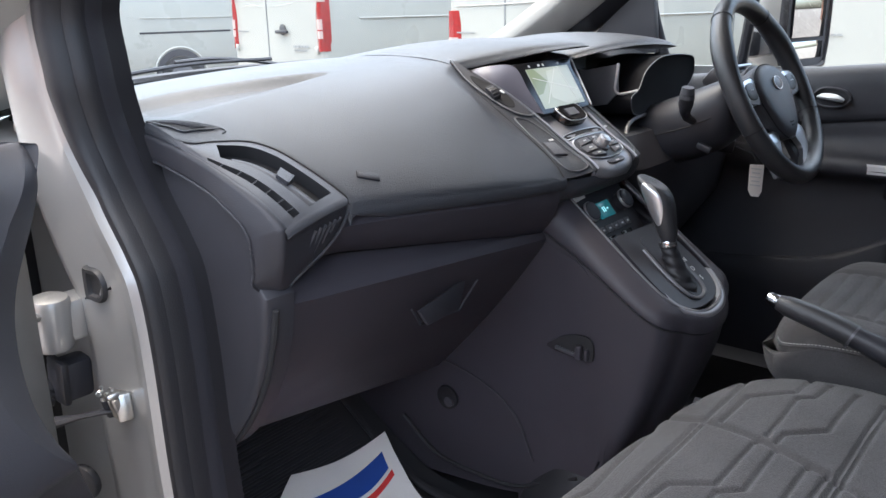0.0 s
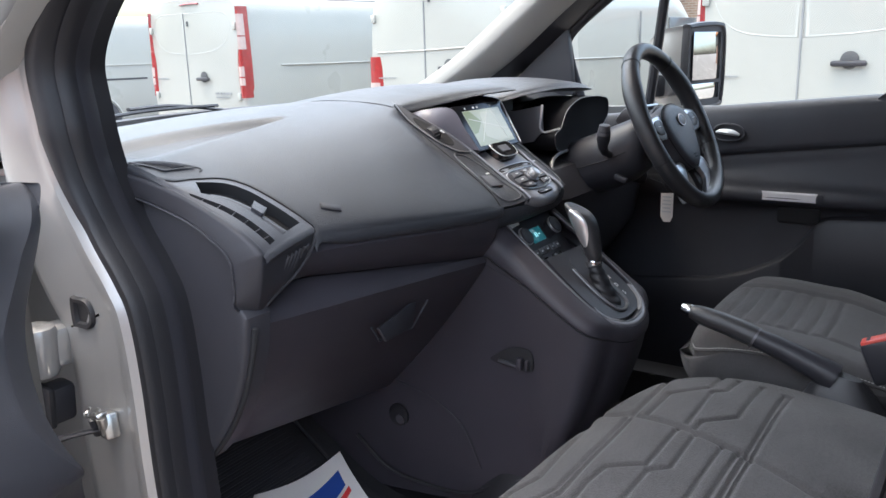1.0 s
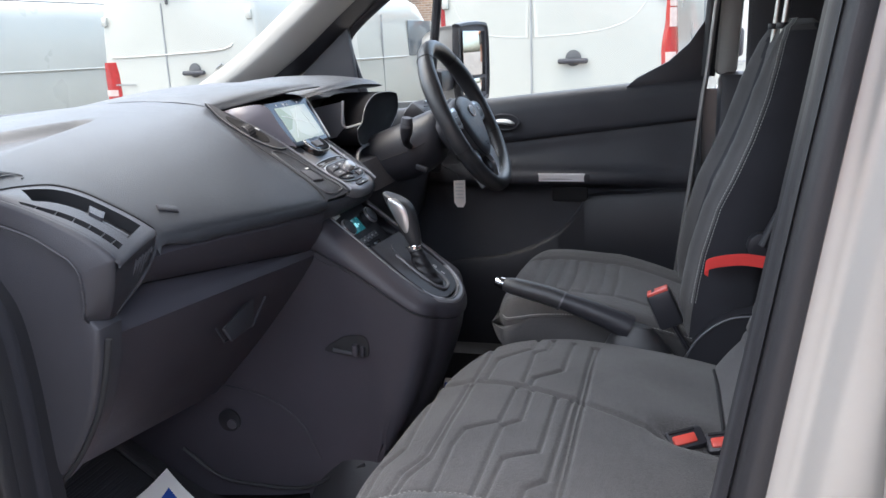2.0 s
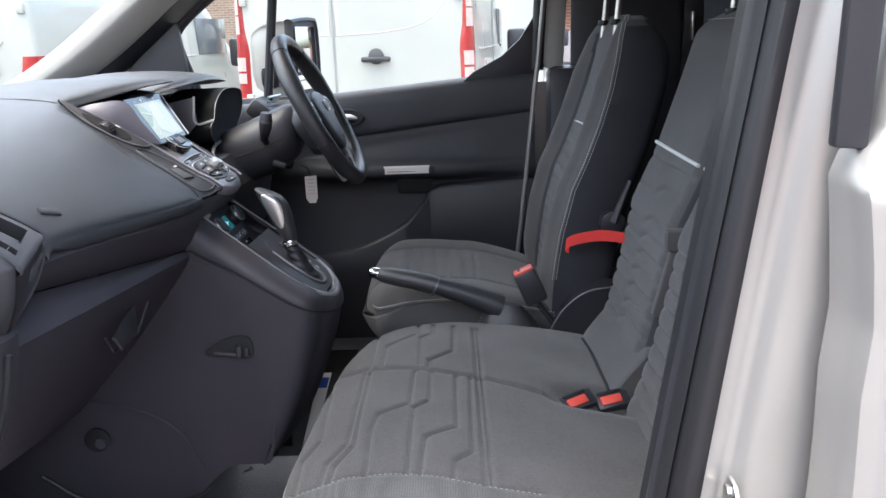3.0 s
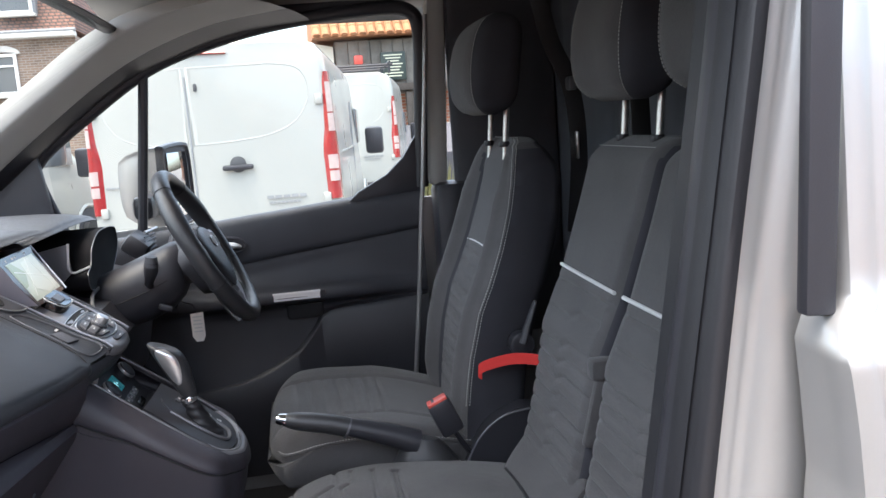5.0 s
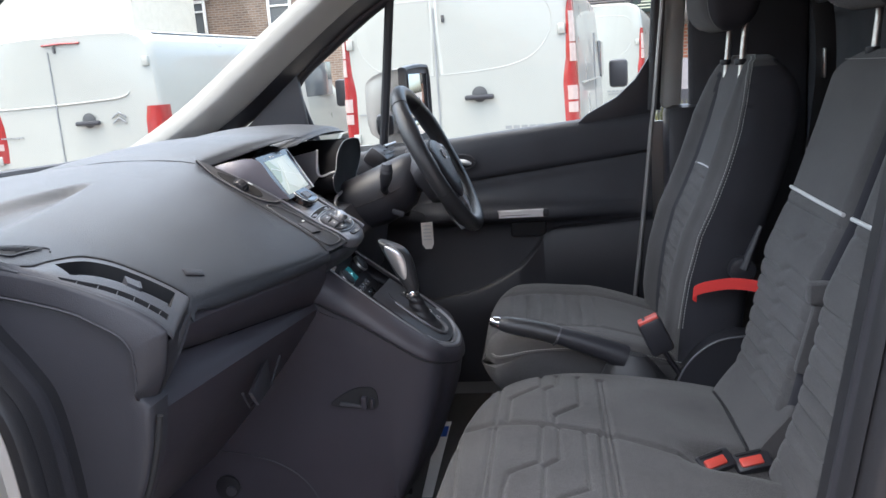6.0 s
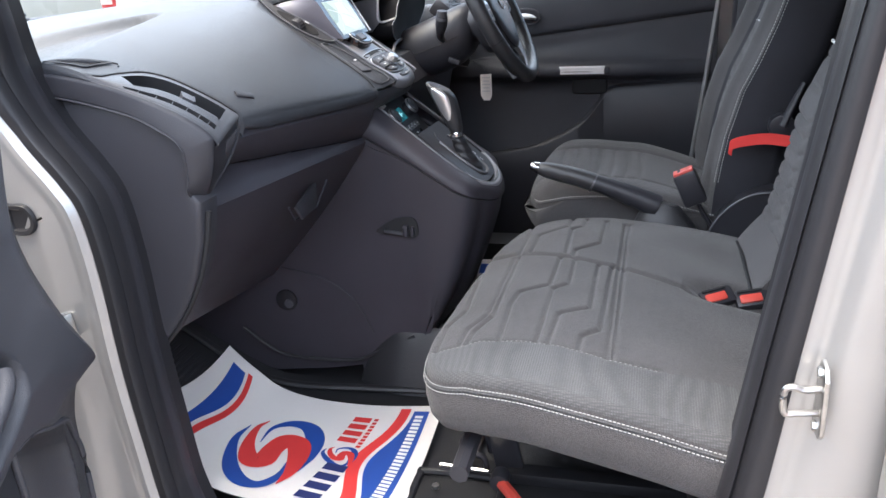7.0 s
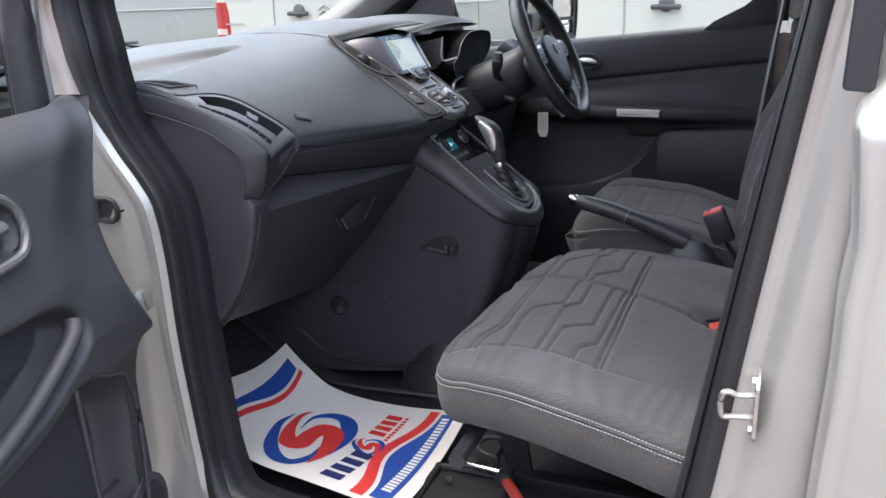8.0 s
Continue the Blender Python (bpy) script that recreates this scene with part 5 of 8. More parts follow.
def wall_line(i):
    """Profile of the console's skin at one place of its rim: the ribbon, then the lower wall."""
    p = RIMP[i]
    t = RIMP[min(i + 1, 95)] - RIMP[max(i - 1, 0)]
    n = np.array((t[1], -t[0])) / np.linalg.norm(t)
    q = soft((p[0] + .03) / .14)
    nose = soft((n[0] - .25) / .6)
    w = .045 * (1 - nose) + .017 * nose
    zt = CTOP(p[0])
    dg = float(np.interp(p[0], (-.165, -.10, -.03, .02, .12), (-.066, -.058, -.040, -.034, -.030)))
    up = [(p[0] + n[0] * w * a, p[1] + n[1] * w * a, zt + b) for a, b in ((0, -.006), (0, .004), (.10, .0045), (.35, .001), (.65, dg * .15), (.85, dg * .35), (.97, dg * .65), (1.0, dg * .85), (.99, dg * .95), (.95, dg))]
    lo = []
    zg = zt + dg
    for k in (0, .03, .10, .2, .35, .5, .65, .8, 1.0):
        z = zg - .002 + (.455 - zg) * k
        xn = float(np.interp(z, [c[0] for c in CNOSE], [c[1] for c in CNOSE]))
        o = w * (.955 if k < .02 else .965)
        lo.append((p[0] + n[0] * o - q * max(0, .134 - xn), p[1] + n[1] * o, z))
    return up, lo


lines_ = [wall_line(i) for i in range(96)]
part("console_ribbon", sheet([l[0] for l in lines_])[0], M_LOWER, con, "charcoal ribbon round the top of the console", sharp=60)
part("console_wall", sheet([l[1] for l in lines_])[0], M_LOWER, con, sharp=60)
part("ribbon_groove", tube([tuple(l[1][0]) for l in lines_], .0014, 5), M_VOID, con)
mid_ = [(-.20, 1.06), (-.130, 1.05), (-.112, 1.036), (-.045, .953), (-.030, .958), (.02, CTOP(.02) - .016), (.07, CTOP(.07) - .014), (.100, CTOP(.100) - .010), (.108, .850), (.10, .80), (.07, .74), (.02, .60), (-.04, .5), (-.20, .5)]
part("console_core", loft([[(x, y, z) for x, z in mid_] for y in (.845, 1.015)]), M_BLACK, con)
# hook recess and tether recess on the console's side: dark patches for their shade
hk = part("bag_hook_shade", loft([[(x, y, z) for x, z in catmull([(-.104, .793), (-.085, .810), (-.060, .823), (-.032, .826), (-.019, .818), (-.016, .795), (-.024, .783), (-.060, .786)], 28, True)] for y in (.7845, .7885)]), M_VOID, con, "bag hook in a recess shown by a near-black patch")
part("hook_peg", rbox((-.040, .780, .799), (.012, .016, .024), .005), M_LOWER, hk)
part("hook_peg", rbox((-.026, .781, .797), (.007, .012, .020), .003), M_LOWER, hk)
part("hook_bar", rbox((-.064, .783, .793), (.046, .006, .007), .002, rotm(0, 8, 0)), M_HARD, hk)
rc = part("screw_recess_shade", disc((-.325, .787, .628), (0, 1, 0), .024, .006, 24, bevel=.001), M_RUBBER, con)
part("screw_cap", disc((-.318, .784, .622), (0, 1, 0), .010, .008, 16), M_HARD, rc)
part("kick_panel_line", tube(catmull([(-.50, .788, .66), (-.42, .787, .700), (-.34, .786, .705), (-.24, .786, .685), (-.17, .786, .64), (-.13, .787, .56)], 30), .0016, 6), M_END, con)
part("carpet_edge", tube(catmull([(-.44, .787, .555), (-.36, .786, .50), (-.27, .786, .489), (-.17, .786, .495), (-.10, .787, .53), (-.04, .787, .56)], 30), .004, 6), M_VINYL, con)
# climate panel
crot = rotm(0, 51, 0)


def cl_pt(s_, y, h=0.0):
    """A place on the heater panel: s_ from its top to its foot."""
    return (-.112 + .067 * s_ + .777 * h, y, 1.036 - .083 * s_ + .629 * h)


cl = part("climate_panel", loft([[cl_pt(s_, y, h) for s_, h in ((.02, 0), (.04, .004), (.98, .004), (1.0, 0))] for y in (.836, 1.016)]), M_BLACK, con, "black heater control panel")
part("panel_rim", tube([cl_pt(.02, .838, .005), cl_pt(.02, 1.014, .005)], .002, 6), M_GUN, cl)
part("lcd", rbox(cl_pt(.42, .925, .005), (.030, .048, .003), .001, crot), M_LCD, cl, "lit teal temperature display")
for yy, w_, h_ in ((.918, .003, .010), (.924, .003, .010), (.933, .005, .003)):
    part("lcd_digit", rbox(cl_pt(.42, yy, .0068), (h_, w_, .0006), 0, crot), M_LCDT, cl)
for yy in (.866, .985):
    kn = part("heater_dial", disc(cl_pt(.40, yy, .012), V(.777, 0, .629), .017, .020, 24, bevel=.002), M_BLACK, cl)
    part("dial_ring", disc(cl_pt(.40, yy, .017), V(.777, 0, .629), .0182, .005, 24, bevel=.001), M_SATIN, kn)
for yy in (.882, .903, .925, .947, .968):
    part("climate_key", rbox(cl_pt(.74, yy, .006), (.013, .017, .004), .0015, crot), M_GUN, cl)
    part("key_mark", rbox(cl_pt(.74, yy, .0085), (.003, .006, .0005), 0, crot), M_ICON, cl)
for yy in (.893, .948):
    part("lower_switch", rbox(cl_pt(.93, yy, .004), (.014, .034, .008), .002, crot), M_GLOSS, cl)
part("paper_slip", rbox(cl_pt(.10, .862, .012), (.012, .045, .001), 0, rotm(0, 51, 8)), M_FRAME, cl)
# shifter plate with a satin rim
def onplate(x, y, h=0):
    return (x + .62 * h, y, CTOP(x) + .78 * h)
rim = [(-.025, .850), (.05, .842), (.088, .852), (.105, .885), (.109, .928), (.105, .97), (.088, 1.0), (.05, 1.008), (-.02, 1.0)]
rimc = catmull(rim, 40)
bm = loft([[onplate(x, y, h) for x, y in rimc] for h in (-.02, .004)])
plate = part("shift_plate", bm, M_BLACK, con)
part("plate_rim", tube([onplate(x, y, .004) for x, y in catmull([(-.10, .838), (-.05, .835), (.04, .832), (.09, .846), (.112, .888), (.117, .930), (.112, .975), (.09, 1.012), (.04, 1.024), (-.05, 1.02), (-.09, 1.015)], 50)], .0022, 8), M_GUN, plate, "thin grey rim")
nose_ = [p for p in catmull([(.078, .838), (.100, .850), (.119, .890), (.124, .930), (.119, .975), (.100, 1.010), (.078, 1.022)], 40)]
part("plate_nose", sheet([[onplate(p[0] - .012, .930 + (p[1] - .930) * .86, -.004), onplate(p[0] - .008, .930 + (p[1] - .930) * .90, .004), onplate(p[0] - .002, .930 + (p[1] - .930) * .96, .006), onplate(p[0] + .003, p[1], .003), onplate(p[0] + .004, .930 + (p[1] - .930) * 1.01, -.006)] for p in nose_])[0], M_STACK, plate, "satin grey nose of the surround", sharp=60)
part("gate_frame", tube([onplate(x, y, .0055) for x, y in catmull([(.008, .893), (.060, .890), (.090, .900), (.098, .925), (.090, .952), (.060, .960), (.008, .957)], 40)], .0040, 8, flat=.7), M_GUN, plate, "satin gate frame")
part("shift_gate", loft([[onplate(x, y, h) for x, y in catmull([(.0, .905), (.08, .905), (.09, .92), (.08, .945), (.0, .945)], 20, True)] for h in (.003, .0050)]), M_BLACK, plate)
for i, ch in enumerate("PRNDS"):
    m_ = Matrix.Translation(onplate(.014 + .016 * i, .972, .0055)) @ Matrix.Rotation(radians(38), 4, "Y") @ Matrix.Rotation(radians(90), 4, "Z")
    letters(ch, .013, M_ICON, plate, m_, "gear_mark", .0003)

# ---- gear selector ----
gs = thing("gear_selector", (.055, .925, .90), "automatic gear selector with black leather and silver inlays", "gear lever")
BOOT = catmull([(.066, .896, .034, .027), (.063, .906, .030, .024), (.058, .918, .024, .0205), (.052, .934, .0185, .0175), (.046, .950, .0155, .0150), (.041, .961, .0135, .0135)], 30)
part("gaiter", loft([[(x + rx * math.cos(a) * (1 + .05 * math.sin(i * 1.1)), .924 - .003 * i / 29 + ry * math.sin(a) * (1 + .05 * math.sin(i * 1.1)), z - .55 * rx * math.cos(a) * (1 - i / 29)) for a in np.linspace(0, 6.2832, 25)[:-1]] for i, (x, z, rx, ry) in enumerate(BOOT)]), M_RUBBER, gs, "black leather boot", sharp=60)
part("collar", disc((.040, .921, .964), V(-.32, 0, .95), .0145, .012, 20, bevel=.002), M_CHROME, gs)
K = [(.040, .968, .012, .012), (.036, .985, .018, .0165), (.028, 1.010, .0235, .0195), (.020, 1.034, .028, .0220), (.014, 1.050, .0295, .0225), (.010, 1.059, .028, .0210), (.008, 1.064, .022, .0165), (.007, 1.066, .010, .007)]


def knob_pt(i, a, grow=1.0):
    x, z, rx, ry = catmull(K, 41)[i]
    ca, sa = math.cos(a), math.sin(a)
    return (x + grow * rx * ca, .921 + grow * ry * math.copysign(abs(sa) ** .8, sa), z - .42 * rx * ca)


part("knob", loft([[knob_pt(i, a) for a in np.linspace(0, 6.2832, 33)[:-1]] for i in range(41)]), M_LEATHER, gs, sharp=60)
for s_ in (-1, 1):
    rows = []
    for i in range(8, 36):
        k = (i - 8) / 27
        w_ = .08 + .62 * max(0, math.sin(3.1416 * k ** .75)) ** .7
        m_ = s_ * (1.5708 + .25 - .45 * k)
        rows.append([knob_pt(i, m_ + w_ * d, 1.0 + .04 * math.sin(1.5708 * (1 - abs(d))) ** .5 + .004) for d in np.linspace(-1, 1, 13)])
    part("silver_inlay", sheet(rows)[0], M_SATIN, gs, "satin silver side inlay", sharp=70)
part("top_cap", sheet([[knob_pt(i, a, 1.03) for a in np.linspace(-2.2, 2.2, 21)] for i in range(33, 41)])[0], M_GUN, gs, "grey top cap")

# ---- steering wheel and column ----
sw_ = thing("steering_wheel", (.062, 1.295, 1.184), "black leather steering wheel with silver lower spokes and switches", "steering wheel")
WC = V(.062, 1.295, 1.184)
WU = V(-.4515, 0, .8923)
WS = V(0, 1, 0)
WN = V(.8923, 0, .4515)


def wq(s, u, h=0.0):
    """A place on the wheel: across, up its face, height towards the driver."""
    return WC + WS * s + WU * u + WN * h


def wplate(name, pts, hs, m, parent, label="", smooth=0):
    """A rounded plate on the wheel; hs pairs of height and scale about its middle."""
    q = catmull(pts, smooth, True) if smooth else [np.array(p) for p in pts]
    return part(name, loft([[wq(p[0], p[1], h) for p in ring_of(q, k)] for h, k in hs]), m, parent, label, sharp=55)


rimp = []
for a in np.linspace(0, 6.2832, 97)[:-1]:
    rimp.append(wq(.174 * math.sin(a), .174 * math.cos(a)))
rim_ = part("rim", tube(rimp, [.0165 + .0022 * math.exp(-((abs((a + 3.1416) % 6.2832 - 3.1416) - 1.05) / .25) ** 2) for a in np.linspace(0, 6.2832, 97)[:-1]], 16, closed=True, up=WN, flat=1.12), M_LEATHER, sw_)
for a in (.62, -.62, 1.95, -1.95):
    ring = []
    c_, t_ = wq(.174 * math.sin(a), .174 * math.cos(a)), (WS * math.cos(a) - WU * math.sin(a))
    o_ = WS * math.sin(a) + WU * math.cos(a)
    ring = [c_ + o_ * (.0172 * math.cos(b)) + WN * (.0192 * math.sin(b)) for b in np.linspace(0, 6.2832, 19)[:-1]]
    part("rim_seam", tube(ring, .0007, 5, closed=True), M_VOID, rim_)
HUBO = [(-.064, .028), (-.030, .042), (0, .045), (.030, .042), (.064, .028), (.084, .002), (.077, -.030), (.052, -.075), (.024, -.096), (0, -.100), (-.024, -.096), (-.052, -.075), (-.077, -.030), (-.084, .002)]
hub = wplate("hub", HUBO, ((-.060, .80), (-.03, 1.0), (-.004, 1.03), (.006, 1.0), (.011, .93), (.014, .78), (.0155, .5), (.016, .1)), M_HARD, sw_, "charcoal airbag cover", 60)
part("hub_seam", tube([wq(p[0] * 1.02, p[1] * 1.02, .0045) for p in catmull(HUBO, 60, True)], .0012, 5, closed=True), M_VOID, hub)
part("hub_back", loft([[(x + dx, 1.295 + ry * math.cos(a), z + rz * math.sin(a)) for a in np.linspace(0, 6.2832, 25)[:-1]] for x, dx, z, ry, rz in ((.0, 0, 1.155, .055, .050), (.025, 0, 1.167, .062, .058), (.04, 0, 1.172, .05, .045))]), M_BLACK, sw_)
bo = [(.0185 * math.sin(b), .004 + .0118 * math.cos(b)) for b in np.linspace(0, 6.2832, 33)[:-1]]
wplate("badge", bo, ((.012, 1.1), (.0175, 1.05), (.0185, .9), (.0185, .1)), M_GUN, hub, "oval grey badge")
part("badge_rim", tube([wq(p[0] * 1.06, .004 + (p[1] - .004) * 1.06, .0178) for p in bo], .0013, 6, closed=True, up=WN), M_SATIN, hub)
for i in range(2):
    part("airbag_mark", rbox(wq(0, -.074 - .006 * i, .0152), (.001, .018 - .004 * i, .0022), 0, rotm(0, -26.8, 0)), M_VOID, hub)
for s in (-1, 1):
    sp = part("spoke", loft([[wq(s * q, u + du, h + dh) for du, dh in ((.026, -.004), (.022, .004), (-.020, .004), (-.026, -.004), (-.020, -.014), (.020, -.014))] for q, u, h in ((.060, .004, -.006), (.10, .004, -.006), (.135, .002, -.004), (.168, .0, -.002))]), M_BLACK, sw_)
    po = [(s * .080, .022), (s * .108, .026), (s * .138, .020), (s * .150, .004), (s * .140, -.016), (s * .112, -.022), (s * .086, -.020)]
    pod = wplate("switch_pod", po, ((-.008, 1.0), (.003, 1.0), (.0050, .92), (.0050, .1)), M_SATIN, sp, "satin switch pod", 32)
    part("pod_rim", tube([wq(p[0], p[1], .0035) for p in catmull(po, 36, True)], .0014, 6, closed=True, up=WN), M_GUN, pod)
    ki = [(s * .092, .015), (s * .125, .016), (s * .138, .002), (s * .124, -.013), (s * .094, -.012)]
    kk_ = wplate("wheel_key", ki, ((.003, 1.0), (.0062, 1.0), (.0072, .9), (.0072, .1)), M_BLACK, pod, "black switch", 26)
    part("key_mark", rbox(wq(s * .114, .004, .0078), (.0008, .016, .0018), 0, rotm(0, -26.8, 0)), M_ICON, pod)
    lo_ = part("lower_spoke", loft([[wq(s * (c0 + o), u, h + dh) for o, dh in ((-w_, -.010), (-w_, .0), (-w_ * .7, .004), (w_ * .7, .004), (w_, .0), (w_, -.010), (0, -.018))] for c0, u, w_, h in ((.045, -.070, .024, -.016), (.062, -.105, .024, -.018), (.066, -.135, .026, -.016), (.070, -.160, .030, -.010))]), M_BLACK, sw_)
    si = [(s * .040, -.082), (s * .072, -.078), (s * .100, -.086), (s * .106, -.112), (s * .100, -.140), (s * .062, -.163), (s * .014, -.172), (s * .034, -.150), (s * .056, -.128), (s * .046, -.104)]
    wplate("silver_insert", si, ((-.014, 1.0), (-.006, 1.0), (-.0035, .93), (-.0030, .5), (-.0030, .1)), M_SATIN, lo_, "satin silver lower insert", 40)
col = part("column_cowl", loft([[(x, 1.295 + ry * math.copysign(abs(math.cos(a)) ** .8, math.cos(a)), z + rz * math.copysign(abs(math.sin(a)) ** .8, math.sin(a))) for a in np.linspace(0, 6.2832, 33)[:-1]] for x, z, ry, rz in ((-.20, 1.075, .07, .055), (-.12, 1.092, .078, .068), (-.06, 1.112, .078, .072), (-.02, 1.130, .070, .070), (.004, 1.142, .062, .060), (.012, 1.148, .052, .050))]), M_BLACK, sw_)
part("cowl_seam", tube([(x, 1.295 - ry, z) for x, z, ry in ((-.19, 1.078, .0718), (-.12, 1.092, .0785), (-.06, 1.112, .0785), (-.02, 1.130, .0705))], .0012, 5), M_VOID, col)
part("adjust_lever", rbox((-.03, 1.226, 1.072), (.030, .012, .014), .004, rotm(0, 20, 0)), M_BLACK, col)
for y0, sg in ((1.225, -1), (1.365, 1)):
    stk = part("stalk", tube([(-.055, y0, 1.122), (-.050, y0 + sg * .045, 1.135), (-.040, y0 + sg * .078, 1.150), (-.034, y0 + sg * .090, 1.166), (-.030, y0 + sg * .095, 1.186)], [.007, .008, .010, .014, .013], 12), M_BLACK, sw_)
    part("stalk_tip", tube([(-.032, y0 + sg * .093, 1.176), (-.029, y0 + sg * .096, 1.196)], [.0145, .011], 12), M_HARD, stk)
part("ignition_barrel", disc((-.045, 1.385, 1.055), V(.8, .4, -.2), .018, .03, 20, bevel=.003), M_BLACK, sw_)

# ---- key tag hanging from the ignition ----
kt = thing("key_tag", (0, 1.457, .97), "white paper key tag hanging from the ignition", "key tag")
part("tag", prism([(-.016, 1.004), (.014, 1.006), (.014, .948), (.008, .935), (-.008, .935), (-.016, .948)], "y", 1.4565, 1.4575, 0), M_PAPER, kt)
for i in range(5):
    part("print_line", rbox((-.001, 1.4558, .996 - .009 * i), (.022 - .004 * (i % 2), .0008, .003), 0), M_ICON, kt)
part("cord", tube([(-.001, 1.457, 1.005), (-.006, 1.44, 1.03), (-.03, 1.40, 1.05)], .0012, 5), M_BLACK, kt)

# ---- handbrake ----
hb = thing("handbrake", (.40, .995, .78), "black handbrake lever with chrome button tip", "handbrake")
part("grip", tube(catmull([(.200, 1.004, .871), (.235, 1.002, .864), (.28, 1.0, .854), (.318, .998, .843)], 14), [.013, .015, .017, .0175, .018, .0185, .019, .019, .019, .0195, .0195, .0195, .0195, .019], 14), M_LEATHER, hb)
part("lever", tube(catmull([(.318, .998, .843), (.36, .998, .829), (.41, .998, .810), (.45, .998, .792)], 12), [.018, .018, .019, .02, .02, .021, .022, .022, .023, .024, .025, .025], 14), M_BLACK, hb)
part("grip_ring", disc((.316, .998, .8415), V(.9, 0, -.42), .0205, .004, 20), M_GUN, hb)
part("button", tube([(.182, 1.004, .8765), (.188, 1.004, .875), (.202, 1.004, .871)], [.008, .011, .0130], 14), M_CHROME, hb, "chrome release button")
part("gaiter", loft([[(.475 - .10 * (z - .70) + k * math.cos(a) * .085 * (1 + .05 * math.sin(5 * a)), .998 + k * math.sin(a) * .045, z - .2 * k * math.cos(a) * .085) for a in np.linspace(0, 6.2832, 33)[:-1]] for z, k in ((.60, 1.0), (.70, .95), (.735, .85), (.765, .66), (.785, .48), (.800, .32))]), M_LEATHER, hb)

# ---- seats ----
def seg_dist(p, a, b):
    ax, ay = a
    dx, dy = b[0] - ax, b[1] - ay
    t = max(0, min(1, ((p[0] - ax) * dx + (p[1] - ay) * dy) / (dx * dx + dy * dy + 1e-12)))
    return math.hypot(p[0] - ax - t * dx, p[1] - ay - t * dy)


def groove(p, lines, w=.0036, depth=.0050):
    """How far the cloth dips at p because of sewn lines."""
    best = 1.0
    for ln in lines:
        for a, b in zip(ln, ln[1:]):
            if min(a[0], b[0]) - .02 < p[0] < max(a[0], b[0]) + .02 and min(a[1], b[1]) - .02 < p[1] < max(a[1], b[1]) + .02:
                best = min(best, seg_dist(p, a, b))
    return depth * math.exp(-(best / w) ** 2)


QUILT = [[(.142, .68), (.146, .56), (.150, .485), (.130, .434), (.134, .345)],
         [(.197, .69), (.196, .51), (.193, .445), (.170, .403), (.168, .35)],
         [(.205, .685), (.204, .434), (.183, .388), (.180, .35)],
         [(.282, .68), (.278, .552), (.232, .519), (.225, .474), (.227, .35)],
         [(.309, .67), (.309, .561), (.285, .537), (.283, .345)],
         [(.351, .662), (.350, .47), (.305, .438), (.300, .342)],
         [(.375, .66), (.370, .40), (.346, .374), (.344, .335)],
         [(.388, .905), (.386, .655), (.384, .322)], [(.396, .905), (.394, .655), (.392, .322)],
         [(.281, .93), (.281, .855), (.226, .808), (.224, .71)],
         [(.310, .925), (.308, .851), (.288, .834), (.289, .70)],
         [(.350, .915), (.348, .766), (.305, .721), (.304, .69)],
         [(.206, .905), (.203, .71)]]
ROW = [(.150, .712), (.21, .700), (.30, .678), (.385, .655), (.46, .622), (.512, .598)]
NEARROW = [(.134, .342), (.228, .347), (.307, .337), (.383, .318), (.453, .299)]

OUTL = catmull([(.116, .45), (.114, .38), (.124, .318), (.150, .275), (.20, .245), (.27, .222), (.40, .188), (.53, .164), (.60, .158), (.64, .18), (.645, .30), (.645, .50), (.645, .75), (.645, .92), (.62, .962),
                (.52, .972), (.42, .970), (.323, .955), (.246, .917), (.185, .845), (.150, .75), (.135, .66), (.124, .55)], 640, True)


def sewn(x, y, lines, w, depth):
    """The same dip for whole arrays of places."""
    best = np.full(np.shape(x), 1.0)
    for ln in lines:
        for (ax, ay), (bx, by) in zip(ln, ln[1:]):
            dx, dy = bx - ax, by - ay
            t = np.clip(((x - ax) * dx + (y - ay) * dy) / (dx * dx + dy * dy), 0, 1)
            best = np.minimum(best, np.hypot(x - ax - t * dx, y - ay - t * dy))
    return depth * np.exp(-(best / w) ** 2)


def bench_top(x, y):
    """Height of the cushion's cloth: crown, sewn lines and the slot for the buckles."""
    x, y = np.asarray(x, float), np.asarray(y, float)
    z = .782 + .014 * np.exp(-((x - .30) / .12) ** 2) - .25 * np.maximum(0, .20 - x) - .030 * np.maximum(0, (x - .45) / .2) ** 1.3
    z = z - .016 * np.maximum(0, (y - .80) / .16) ** 2
    z = z - sewn(x, y, QUILT, .0040, .0055) - sewn(x, y, [ROW], .0060, .0055) - sewn(x, y, [NEARROW], .004, .002)
    z = z + .0018 * np.exp(-(((x - .26) / .10) ** 2 + ((y - .52) / .13) ** 2)) + .0016 * np.sin(x * 31 + y * 9) * np.sin(y * 23 - x * 6)
    return z - .026 * np.exp(-((y - .605 - .1 * (.60 - x)) / .030) ** 2) * np.clip((x - .49) / .05, 0, 1)


def bench_cushion():
    """The two-place cushion: sewn zigzag lines, a rounded border and a deep skirt."""
    c = np.array((.385, .56))
    out = np.array(OUTL)
    rows = []
    for d, k in ((.105, .92), (.098, .965), (.080, .995), (.055, 1.008), (.032, 1.008), (.024, .998), (.021, .999), (.014, 1.0), (.006, .992), (.002, .982)):
        p, q = c + (out - c) * k, c + (out - c) * min(k, .98)
        rows.append(np.column_stack((p, bench_top(q[:, 0], q[:, 1]) - d)))
    for k in np.linspace(.97, .004, 150):
        p = c + (out - c) * k
        rows.append(np.column_stack((p, bench_top(p[:, 0], p[:, 1]))))
    return loft(rows)


